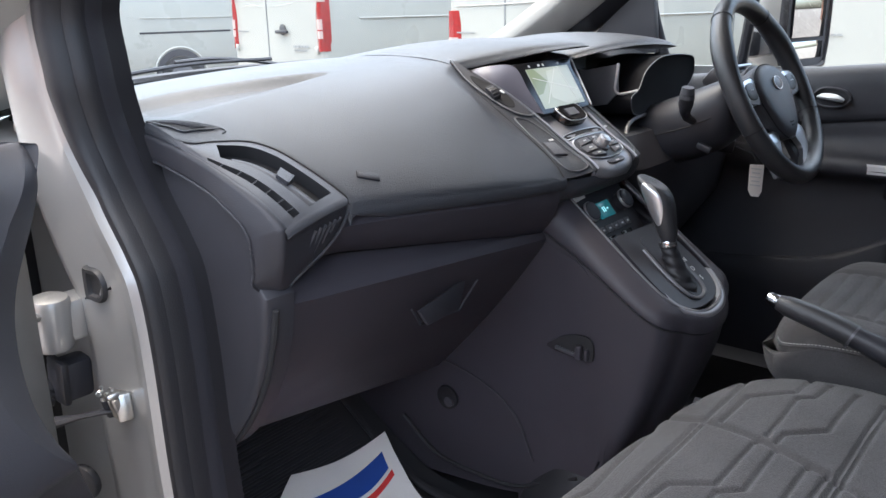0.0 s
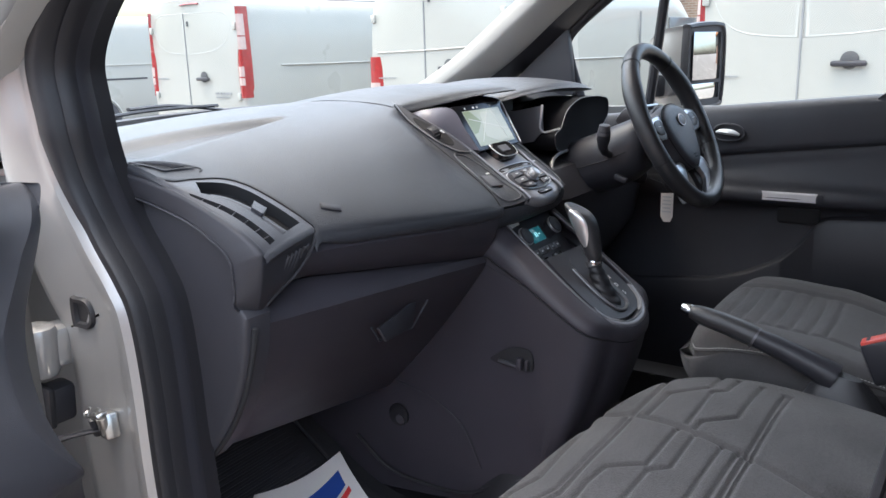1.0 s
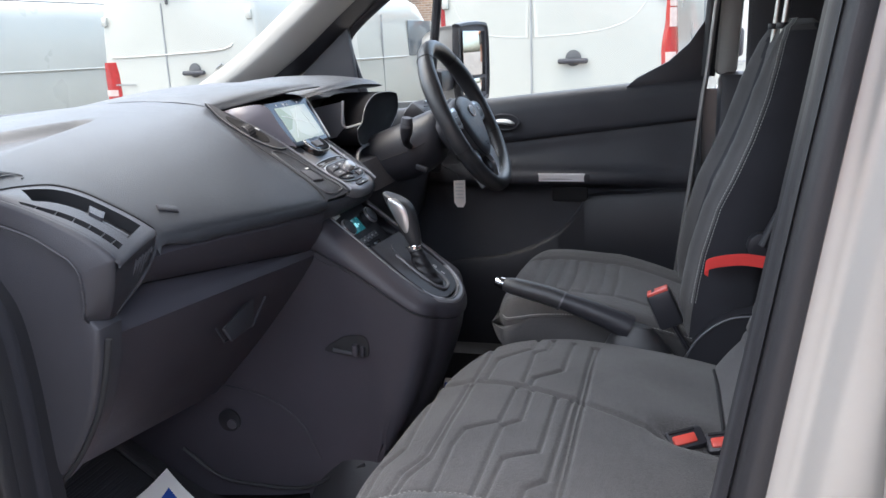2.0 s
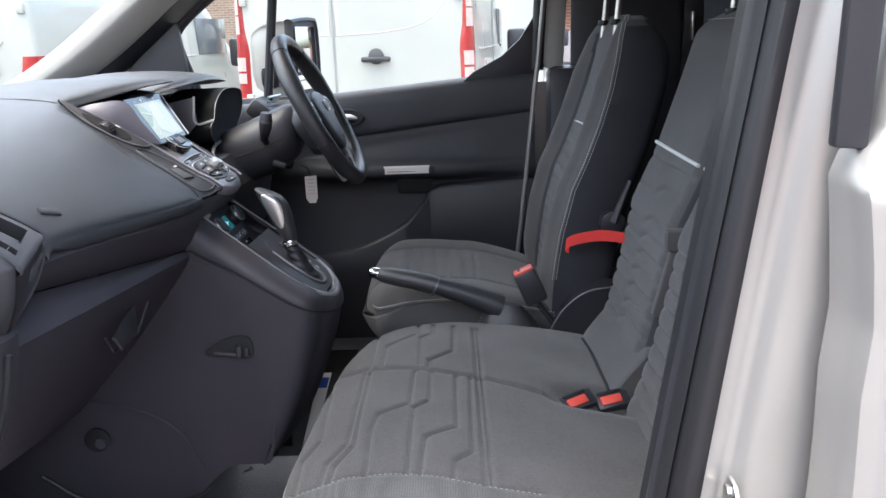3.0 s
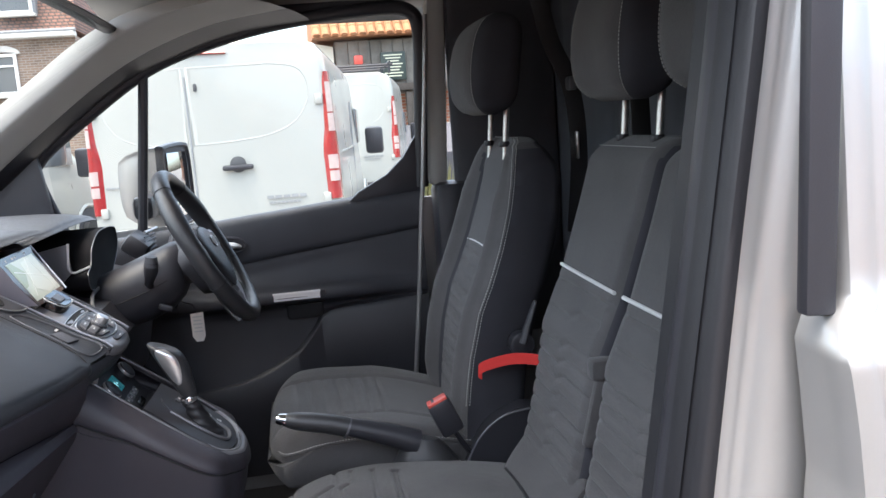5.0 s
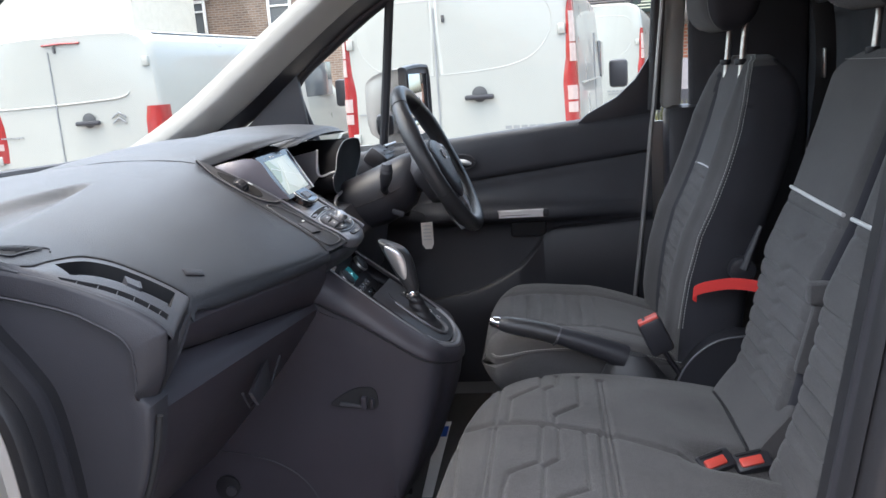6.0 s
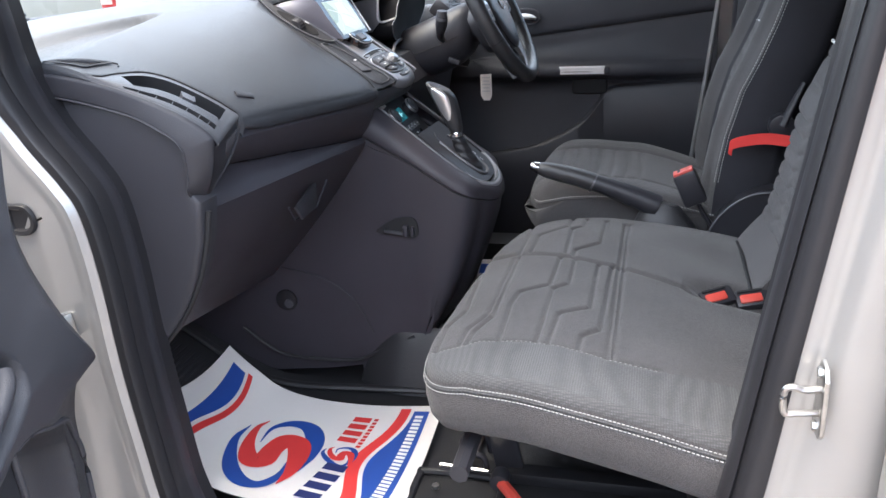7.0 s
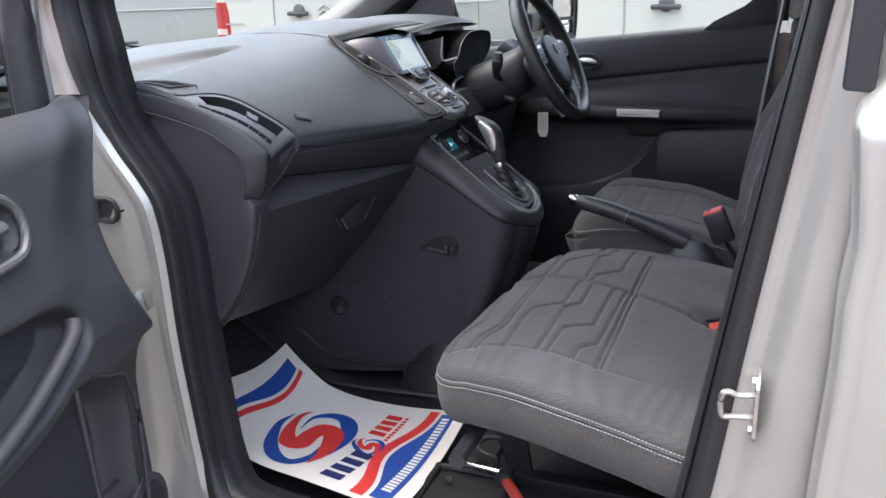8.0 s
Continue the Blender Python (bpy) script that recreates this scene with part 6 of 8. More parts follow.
bench = thing("bench_seat", (.4, .56, .46), "dark grey cloth double passenger seat with sewn zigzag lines", "seat")
bm = bench_cushion()
cush = part("cushion", bm, M_CLOTH, bench, "grey cloth cushion with sewn zigzag lines", sharp=60)
cush.data.materials.append(M_MESH)
for f in cush.data.polygons:
    c = f.center + ORG[bench]
    lim_ = float(np.interp(c.x, [p[0] for p in NEARROW], [p[1] for p in NEARROW])) - .002
    if c.y < lim_ and f.normal.z > .2 and c.z > .735:
        f.material_index = 1
pip = [(.385 + (p[0] - .385) * 1.004, .56 + (p[1] - .56) * 1.004, bench_top(p[0], p[1]) - .022) for p in OUTL if p[1] < .62 or p[0] < .2]
pip = sorted([p for p in pip if p[0] < .62 and p[1] < .70], key=lambda p: math.atan2(p[1] - .56, p[0] - .385) % 6.2832)
part("edge_seam", tube([(p[0], p[1], p[2]) for p in pip], .0028, 6), M_MESH, cush)
part("stitching", stitches([(.385 + (p[0] - .385) * 1.004, .56 + (p[1] - .56) * 1.004, p[2] + .0045) for p in pip], .0055, .0036, .0008), M_STITCH, cush, "pale double stitching", kind="stuff")
part("stitching", stitches([(.385 + (p[0] - .385) * 1.010, .56 + (p[1] - .56) * 1.008, p[2] - .0045) for p in pip], .0055, .0036, .0008), M_STITCH, cush, "pale double stitching", kind="stuff")
for off in (-.0035, .0035):
    part("stitching", stitches([(x, y + off, bench_top(x, y) - .001) for x, y in catmull(ROW, 80)], .0045, .0025, .0004), M_STITCH, cush, kind="stuff")
part("stitching", stitches([(x, y, bench_top(x, y) + .0003) for x, y in catmull(NEARROW, 60)], .007, .003, .0003), M_STITCH, cush, kind="stuff")

BACKX = [(.68, .60), (.73, .618), (.80, .645), (.85, .66), (.95, .683), (1.03, .698), (1.13, .742), (1.25, .782), (1.33, .806), (1.365, .822)]


def back_x(z):
    for (a, xa), (b, xb) in zip(BACKX, BACKX[1:]):
        if z <= b:
            return xa + (xb - xa) * (z - a) / (b - a)
    return BACKX[-1][1]


def backrest(y0, y1, lines, z0=.69, z1=1.365, thick=.11, edge=.03, bolster=0.0, xf=back_x):
    """A backrest: front with sewn lines given in (y, z), rounded edges, plain back."""
    rows = []
    zs = list(np.linspace(z0, z1 - .02, 150)) + [z1 - .012, z1 - .005, z1]
    for z in zs:
        tz = max(0, (z - (z1 - .05)) / .05)
        in_ = .03 * tz ** 2.5
        fr = xf(z) + .035 * tz ** 3
        th = thick - .07 * tz ** 3
        r = []
        for t in np.linspace(-1, 1, 84):
            y = (y0 + y1) / 2 + (y1 - y0) / 2 * t * (1 - in_ * 3)
            e = max(0, (abs(t) * (y1 - y0) / 2 - ((y1 - y0) / 2 - edge)) / edge)
            x = fr + edge * (1 - math.sqrt(max(0, 1 - min(1, e) ** 2))) - bolster * math.exp(-((abs(t) - .80) / .16) ** 2)
            x += groove((y, z), lines, .0040, .0055)
            r.append((x, y, z))
        r += [(fr + th, y1 - .005, z), (fr + th + .01, (y0 + y1) / 2, z), (fr + th, y0 + .005, z)]
        rows.append(r)
    return loft(rows)


def ribs_mid(y0, y1):
    w = y1 - y0
    f = lambda *p: [(y0 + w * a, b) for a, b in p]
    out = [f((.06, 1.108), (.94, 1.108)), f((.10, 1.075), (.40, 1.075), (.55, 1.060), (.92, 1.060)), f((.06, 1.022), (.42, 1.022), (.57, 1.007), (.95, 1.007))]
    for z in (.985, .955, .925, .895, .865, .835, .805, .775, .745):
        out.append(f((.05, z + .006), (.45, z + .006), (.58, z - .008), (.95, z - .008)))
    return out


mb = part("backrest", backrest(.650, .945, ribs_mid(.650, .945)), M_CLOTH2, bench, "grey cloth middle backrest with ribbed panel", sharp=60)
pb = part("backrest", backrest(.235, .640, ribs_mid(.235, .640), thick=.12, edge=.045), M_CLOTH2, bench, "grey cloth outer backrest with ribbed panel", sharp=60)
part("piping", tube([(back_x(1.132) - .002 + .002 * abs(s - .5), .665 + s * .258, 1.132 + .006 * (s - .5)) for s in np.linspace(0, 1, 12)], .0034, 8), M_PIPE, mb, "pale silver piping")
part("piping", tube([(back_x(1.132) - .002, .255 + s * .372, 1.130) for s in np.linspace(0, 1, 12)], .0034, 8), M_PIPE, pb, "pale silver piping")
part("stitching", stitches([(back_x(1.345) + .012, .68 + s * .235, 1.352) for s in np.linspace(0, 1, 30)], .005, .0035, .0008), M_STITCH, mb, kind="stuff")
bm = rbox((.712, .648, 1.015), (.05, .03, .035), .008)
bm = rbox((.700, .648, .95), (.03, .016, .13), .006, rotm(0, 14, 0), bm)
part("fold_latch", bm, M_CLOTH2, mb, "grey folding latch cover")
WG = catmull([(.598, .728), (.602, .750), (.627, .786), (.654, .818), (.666, .832), (.680, .828), (.705, .79), (.700, .71), (.62, .71)], 40, True)
bm = loft([[(.645 + (x - .645) * k, y, .78 + (z - .78) * k) for x, z in WG] for y, k in ((.632, .84), (.635, .92), (.641, .98), (.650, 1.0), (.90, 1.0), (.914, .97), (.922, .85))])
part("wedge_cushion", bm, M_CLOTH2, bench, "grey cloth wedge at the foot of the backrest")
# black strip laid along the crease in place of its shade
gap_ = [(.6035, y, bench_top(np.array([.603]), np.array([y]))[0] + .0008) for y in np.linspace(.648, .905, 16)]
part("seat_crease_shade", tube(gap_, .0026, 6), M_VOID, bench, "near-black strip for the shade where the cushion meets the wedge")


def dark_sides(ob, test):
    """Give the faces that pass the test the darker side cloth, which also carries their shade."""
    ob.data.materials.append(M_SIDE)
    for f in ob.data.polygons:
        if test(f.center + ORG[ob], f.normal):
            f.material_index = len(ob.data.materials) - 1


def headrest(seat, c, w, h, d, posts, mat_=M_CLOTH2, lean=8):
    def skin(t, a, grow=1.0):
        k = max((1 - abs(t) ** 5) ** .5 if abs(t) < 1 else 0.0, .25)
        z = h / 2 * t
        ca, sa = math.cos(a), math.sin(a)
        y = w / 2 * math.copysign(abs(sa) ** .45, sa) * (1 - .10 * max(0, t) ** 2 - .08 * max(0, -t) ** 2) * (.55 + .45 * k)
        x = d / 2 * math.copysign(abs(ca) ** .6, ca) * k - .018 * math.cos(t * 1.5) * (1 if ca < 0 else .3)
        return (c[0] + x * grow + z * math.tan(radians(lean)), c[1] + y * grow, c[2] + z)
    hr = part("headrest", loft([[skin(t, a) for a in np.linspace(0, 6.2832, 49)[:-1]] for t in np.linspace(-1, 1, 28)]), mat_, seat, "padded dark cloth headrest", sharp=60)
    # sides and back get the darker cloth, their shade included
    hr.data.materials.append(M_SIDE)
    for i, f in enumerate(hr.data.polygons):
        if i < 27 * 48 and not 18 <= i % 48 < 30:
            f.material_index = 1
    for a in (18, 30):
        part("stitching", stitches([skin(t, a * 6.2832 / 48, 1.012) for t in np.linspace(-.92, .9, 50)], .006, .004, .0008), M_STITCH, hr, kind="stuff")
    for y in posts:
        part("post", tube([(c[0] + .02, y, c[2] - h * .35), (c[0] + .008, y, c[2] - h * .5 - .10)], .0065, 10), M_STEEL, hr, "chromed steel post")
        part("post_guide", disc((c[0] + .008, y, c[2] - h * .5 - .066), (0, 0, 1), .012, .012, 14, bevel=.002), M_BLACK, hr)


for b_ in (mb, pb):
    dark_sides(b_, lambda c, n: abs(n.y) > .72 or n.x > .4)
headrest(bench, (.845, .80, 1.545), .255, .23, .12, (.73, .875))
headrest(bench, (.845, .44, 1.545), .255, .23, .12, (.37, .51))
# the frame that carries the cushion
part("support_arm", prism([(.150, .668), (.200, .668), (.235, .455), (.185, .455)], "y", .50, .512, .002), M_BLACK, bench, "black steel seat support")
part("support_arm", prism([(.52, .66), (.58, .66), (.60, .44), (.54, .44)], "y", .50, .512, .002), M_BLACK, bench)
part("cross_rail", tube([(.19, .22, .645), (.19, .93, .645)], .014, 8), M_BLACK, bench)
# near-black blocks: the shade under the bench is put into their colour
part("base_box_shade", rbox((.58, .62, .535), (.14, .58, .20), .02), M_VOID, bench)
part("base_side_shade", rbox((.40, .90, .545), (.36, .02, .19), .004), M_VOID, bench)
part("floor_rail", rbox((.34, .50, .450), (.44, .035, .022), .004), M_RUBBER, bench)
part("floor_pipe", tube(catmull([(.26, .40, .448), (.36, .385, .447), (.48, .375, .450), (.60, .37, .452)], 20), .005, 8), M_STEEL, bench, "pale metal pipe on the floor")
part("arm_bolt", disc((.205, .498, .575), (0, 1, 0), .007, .008, 8), M_STEEL, bench)

# belt buckles on the bench
def buckle(c, lean, yaw, stalk, label):
    b = thing("belt_buckle", c, label, "buckle", group="seat belt buckles")
    r = rotm(0, lean, yaw)
    part("body", rbox(V(*c) - r @ V(0, 0, .006), (.048, .034, .076), .007, r), M_BLACK, b)
    u = r @ V(0, 0, 1)
    cc = V(*c) + u * .030
    part("release_button", rbox(cc + u * .001, (.042, .028, .010), .003, r), M_RED, b, "red release button")
    part("slot", rbox(cc + u * .0055 - (r @ V(.008, 0, 0)), (.006, .018, .003), .0005, r), M_DARK, b)
    part("stalk", tube([V(*c) - u * .028, stalk], .011, 8, flat=.5), M_BLACK, b)


def flat_buckle(c, yaw, label):
    b = thing("belt_buckle", c, label, "buckle", group="seat belt buckles")
    r = rotm(34, -8, yaw)
    part("body", rbox(c, (.058, .034, .024), .006, r), M_BLACK, b)
    part("release_button", rbox(V(*c) + r @ V(-.004, -.003, .0115), (.036, .016, .008), .003, r), M_RED, b, "red release button")
    part("slot", rbox(V(*c) + r @ V(-.004, .011, .0125), (.040, .004, .005), .0005, r), M_VOID, b)


flat_buckle((.548, .622, .752), 24, "black seat belt buckle with red button between the bench cushions")
flat_buckle((.606, .628, .750), 10, "black seat belt buckle with red button against the bench backrest")
buckle((.513, 1.034, .830), -24, 0, (.58, 1.045, .71), "black seat belt buckle with red button beside the driver seat")

# driver seat
dr = thing("driver_seat", (.38, 1.29, .46), "dark grey cloth driver seat with pale stitching and silver piping", "seat")
DY = 1.292
DQ = [[(x, DY - .12), (x + .004, DY), (x, DY + .12)] for x in (.215, .247, .279, .311, .343, .375, .407)]


def driver_cushion():
    """Cushion with a rounded nose, raised sides and sewn ribs across the middle."""
    rows = []
    for u in list(np.linspace(0, .10, 14)) + list(np.linspace(.11, 1, 84)):
        r = []
        for t in np.linspace(-1, 1, 72):
            e = max(0, (abs(t) - .86) / .14)
            x0 = .150 + .012 * abs(t) ** 3 + .035 * max(0, t) ** 6 + .050 * max(0, -t) ** 5
            x = x0 + (.61 - x0) * u
            n_ = min(1, (x - x0) / .055)
            rise = math.sqrt(max(0, 1 - (1 - n_) ** 2))
            y = DY + .232 * t * (1 - .03 * (1 - n_) ** 2)
            z = .805 - .062 * (1 - rise) + .010 * math.exp(-((x - .27) / .09) ** 2) - .062 * max(0, (x - .40) / .20) ** 1.3
            z += (.008 if t > 0 else .005) * math.exp(-((abs(t) - .78) / .18) ** 2) * n_
            z -= .030 * (1 - math.sqrt(max(0, 1 - e * e)))
            z -= groove((x, y), DQ, .0050, .0055) + .006 * math.exp(-((abs(t) - .56) / .022) ** 2) * rise
            r.append((x, y, z))
        x, hw, n_ = r[36][0], .236 - .05 * max(0, 1 - u / .12) ** 2, min(1, u / .10)
        low = .700 + .040 * (1 - n_) ** 2
        r += [(x, DY + hw, .752), (x, DY + hw * .99, low + .012), (x + .01 * (1 - n_), DY + hw * .94, low), (x + .02 * (1 - n_), DY, low - .004), (x + .01 * (1 - n_), DY - hw * .94, low), (x, DY - hw * .99, low + .012), (x, DY - hw, .752)]
        rows.append(r)
    return loft(rows)


dc = part("cushion", driver_cushion(), M_CLOTH2, dr, "charcoal cloth cushion with ribbed centre", sharp=60)
EDGE_D = catmull([(.168, DY - .16, .764), (.188, DY - .210, .772), (.215, DY - .2345, .783), (.26, DY - .2375, .792), (.33, DY - .2375, .795), (.40, DY - .2375, .790), (.49, DY - .2375, .776), (.57, DY - .2375, .757)], 110)
part("stitching", stitches(EDGE_D, .006, .004, .0010), M_STITCH, dc, "pale stitching", kind="stuff")
part("edge_seam", tube([(p[0], p[1] + .001, p[2] - .005) for p in EDGE_D], .0020, 6), M_CLOTH2, dc)
DSEAM = [(.70, .552), (.80, .560), (.87, .569), (.93, .579), (1.02, .603), (1.075, .628), (1.148, .657), (1.225, .682), (1.285, .696), (1.325, .705), (1.352, .716), (1.368, .735)]


def dback_x(z):
    return float(np.interp(z, [p[0] for p in DSEAM], [p[1] for p in DSEAM]))


def dback_hw(z):
    return float(np.interp(z, (.70, .95, 1.10, 1.20, 1.28, 1.32, 1.345, 1.360, 1.368), (.222, .230, .226, .216, .200, .184, .164, .138, .095)))


def driver_back():
    """Backrest narrowing to a rounded top, with side bolsters and a flat side panel behind the seam."""
    rows = []
    lines = [[(DY - .11, z), (DY, z - .004), (DY + .11, z)] for z in np.arange(.80, 1.12, .028)] + [[(DY - .118, .76), (DY - .115, 1.12), (DY - .10, 1.33)], [(DY + .118, .76), (DY + .115, 1.12), (DY + .10, 1.33)]]
    for z in list(np.linspace(.70, 1.33, 110)) + list(np.linspace(1.334, 1.368, 12)):
        tz = max(0, (z - 1.24) / .128)
        hw, fr = dback_hw(z), dback_x(z)
        bol = .034 * (1 - .75 * tz) * min(1, (z - .62) / .2)
        th = .135 - .02 * max(0, (z - 1.0) / .37) - .075 * tz ** 3
        r = []
        for t in np.linspace(-1, 1, 64):
            e = max(0, (abs(t) - .88) / .12)
            y = DY + hw * t
            x = fr + .014 - bol * math.exp(-((abs(t) - .76) / .16) ** 2) - .014 * e + .010 * e * e
            x += groove((y, z), lines, .0050, .0055)
            r.append((x, y, z))
        r += [(fr + .03, DY + hw * 1.004, z), (fr + th * .8, DY + hw * .985, z), (fr + th, DY + hw * .90, z), (fr + th + .008, DY, z), (fr + th, DY - hw * .90, z), (fr + th * .8, DY - hw * .985, z), (fr + .03, DY - hw * 1.004, z)]
        rows.append(r)
    return loft(rows)


db = part("backrest", driver_back(), M_CLOTH2, dr, "charcoal cloth backrest with side bolsters", sharp=60)
dark_sides(db, lambda c, n: abs(n.y) > .55 and c.x > dback_x(c.z) + .004 or n.x > .3)
part("piping", tube(catmull([(.666, DY - .115, 1.128), (.6665, DY - .06, 1.131), (.667, DY, 1.132), (.6665, DY + .06, 1.131), (.666, DY + .115, 1.128)], 16), .0030, 8), M_PIPE, db, "pale silver piping")
for off in (.002, .010):
    pts_ = [(dback_x(z) + off, DY - dback_hw(z) * 1.003 - .0006, z) for z in np.linspace(.83, 1.34, 130)]
    pts_ += [(dback_x(z) + off, DY - dback_hw(z) * 1.0, z + .001) for z in np.linspace(1.343, 1.366, 16)]
    part("stitching", stitches(pts_, .006, .004, .0009), M_STITCH, db, "pale double stitching", kind="stuff")
part("top_stitching", stitches([(.745, DY - .10 + .2 * k, 1.3695) for k in np.linspace(0, 1, 40)], .006, .004, .0008), M_STITCH, db, kind="stuff")
headrest(dr, (.715, 1.292, 1.530), .265, .215, .115, (1.225, 1.365))
part("side_shield", loft([[(x, y, z) for x, z in catmull([(.535, .66), (.548, .70), (.585, .770), (.635, .812), (.70, .822), (.77, .77), (.78, .62), (.58, .60)], 28, True)] for y in (1.030, 1.034, 1.075)]), M_BLACK, dr, "black plastic side shield")
part("shield_edge", tube(catmull([(.545, 1.0295, .70), (.580, 1.0295, .766), (.632, 1.0295, .808), (.70, 1.0295, .820)], 20), .0025, 6), M_GUN, dr)
part("recline_lever", tube([(.722, 1.046, 1.040), (.702, 1.043, .992), (.688, 1.041, .955)], [.006, .010, .013], 10, flat=.7), M_BLACK, dr)
part("lever_hub", disc((.688, 1.052, .952), (0, 1, 0), .026, .03, 24, bevel=.004), M_BLACK, dr)
part("base", rbox((.42, DY, .575), (.40, .40, .27), .02), M_DARK, dr)
# red webbing loop by the middle backrest
rs = thing("pull_strap", (.64, 1.0, .92), "red webbing pull strap on the folding backrest", "strap")
rows = []
for p in catmull([(.592, 1.012, .910), (.585, 1.012, .916), (.592, 1.010, .924), (.615, 1.005, .932), (.655, .998, .938), (.700, .985, .934), (.73, .96, .925)], 30):
    rows.append([(p[0] + .002, p[1], p[2] + .011), (p[0], p[1] - .0012, p[2] - .011), (p[0], p[1] + .0012, p[2] - .011), (p[0] + .002, p[1] + .0012, p[2] + .011)])
part("webbing", loft(rows), M_REDSTRAP, rs)
# belts hanging behind the seats
for nm, pts_ in (("driver", [(.80, 1.20, 1.72), (.831, 1.2, 1.576), (.875, 1.2, 1.467), (.886, 1.2, 1.323), (.87, 1.2, 1.15)]), ("passenger", [(.93, 1.02, 1.75), (.95, 1.02, 1.5), (.95, 1.0, 1.2)])):
    sb = thing("seat_belt", pts_[1], "black seat belt webbing hanging behind the seats", "seat belt", group="seat belts")
    part("webbing", tube(catmull(pts_, 20), .020, 8, flat=.12, up=(0, 1, 0)), M_WEB, sb)
    part("belt_guide", rbox((pts_[2][0] - .004, pts_[2][1], pts_[2][2] + .01), (.02, .055, .03), .006), M_GUN, sb)
    part("tongue", rbox((pts_[-2][0] - .006, pts_[-2][1], pts_[-2][2] + .02), (.006, .03, .06), .003), M_STEEL, sb)

# ---- driver door, seen from inside ----
dv = thing("driver_door", (.1, 1.72, .45), "closed driver door with charcoal trim and silver pull handle", "van door")
BELT = lambda x: 1.190 + .087 * (x - .05)
CREASE = lambda x: 1.076 + .111 * (x - .124)
rows = []
for x in np.linspace(-.50, .600, 60):
    b, c = BELT(x), CREASE(x)
    arm = math.exp(-((x - .22) / .26) ** 4)
    pr = [(1.760, b + .002), (1.735, b + .004), (1.715, b - .002), (1.704, b - .015), (1.700, b - .04), (1.699, c + .02), (1.701, c + .006), (1.708, c), (1.706, c - .012), (1.704, c - .04),
          (1.700 - .015 * arm, 1.01), (1.697 - .038 * arm, .995), (1.694 - .042 * arm, .98), (1.694 - .036 * arm, .962), (1.700 - .01 * arm, .948), (1.702, .93), (1.700, .88), (1.697, .8), (1.692, .7), (1.70, .60), (1.71, .47)]
    rows.append([(x, y, z) for y, z in catmull(pr, 60)])
bm, _ = sheet(rows)
part("trim_panel", bm, M_DOOR, dv, "charcoal moulded door trim")
rows = []
for x in np.linspace(-.50, .600, 40):
    b, c = BELT(x), CREASE(x)
    rows.append([(x, y - .0025, z) for y, z in ((1.735, b + .004), (1.715, b - .001), (1.7035, b - .015), (1.6995, b - .04), (1.698, c + .02), (1.7003, c + .008), (1.7035, c + .004))])
bm, _ = sheet(rows)
part("upper_pad", bm, M_DOOR, dv, "soft charcoal upper pad")
LOWC = catmull([(-.30, .72), (-.15, .722), (-.035, .735), (.092, .756), (.208, .811), (.268, .87), (.30, .915), (.345, .93), (.45, .936), (.598, .945)], 60)
rows = [[(p[0], 1.700, p[1] + .004), (p[0], 1.684, p[1] - .002), (p[0], 1.678, p[1] - .012), (p[0], 1.679, .5 * p[1] + .5 * .6), (p[0], 1.69, .58), (p[0], 1.70, .47)] for p in LOWC]
bm, _ = sheet(rows)
part("map_pocket", bm, M_BLACK, dv, "charcoal lower door pocket")
part("pull_handle", loft([[(x, 1.652 + dy, z) for x, z in ((.172 + k, .9680 + k), (.300 - k, .9680 + k), (.300 - k, .992 - k), (.172 + k, .992 - k))] for dy, k in ((.012, 0), (.003, 0), (0, .003))]), M_BRIGHT, dv, "satin silver pull handle")
part("handle_end", rbox((.307, 1.660, .980), (.014, .018, .024), .004), M_BLACK, dv)
# flush near-black block: the pocket's shade is put in by colour
part("pull_pocket_shade", rbox((.255, 1.694, .930), (.10, .02, .044), .009), M_VOID, dv)
hc = part("handle_cup", loft([[(x, y, z) for x, z in catmull([(.038, 1.128), (.055, 1.147), (.095, 1.145), (.112, 1.128), (.095, 1.112), (.055, 1.112)], 24, True)] for y in (1.702, 1.692)]), M_BLACK, dv)
part("door_handle", tube(catmull([(.046, 1.690, 1.130), (.062, 1.684, 1.132), (.085, 1.680, 1.130), (.102, 1.686, 1.124)], 14), [.006, .007, .009, .011, .012, .012, .013, .013, .013, .013, .012, .011, .009, .007], 10, flat=.6), M_BRIGHT, hc, "satin silver release handle")
part("cup_rim", tube([(x, 1.690, z) for x, z in catmull([(.036, 1.128), (.053, 1.149), (.097, 1.147), (.115, 1.128), (.097, 1.110), (.053, 1.110)], 30, True)], .003, 6, closed=True), M_HARD, hc)
fr_ = catmull([(-.345, 1.718, 1.20), (-.385, 1.716, 1.33), (-.375, 1.714, 1.392), (-.25, 1.705, 1.49), (-.083, 1.70, 1.60), (.09, 1.695, 1.662), (.27, 1.692, 1.70), (.50, 1.692, 1.722), (.60, 1.694, 1.715), (.628, 1.698, 1.66), (.622, 1.705, 1.5), (.608, 1.715, 1.24)], 70)
part("window_frame", tube(fr_, .019, 10, flat=.8, up=(0, 1, 0)), M_BLACK, dv, "black window frame")
part("quarter_bar", tube([(-.150, 1.725, 1.17), (-.118, 1.712, 1.40), (-.092, 1.702, 1.595)], .013, 8), M_BLACK, dv, "black quarter light bar")
part("mirror_corner", prism([(-.372, 1.41), (-.350, 1.22), (-.60, 1.205)], "y", 1.685, 1.71, .006), M_HARD, dv, "charcoal corner panel")
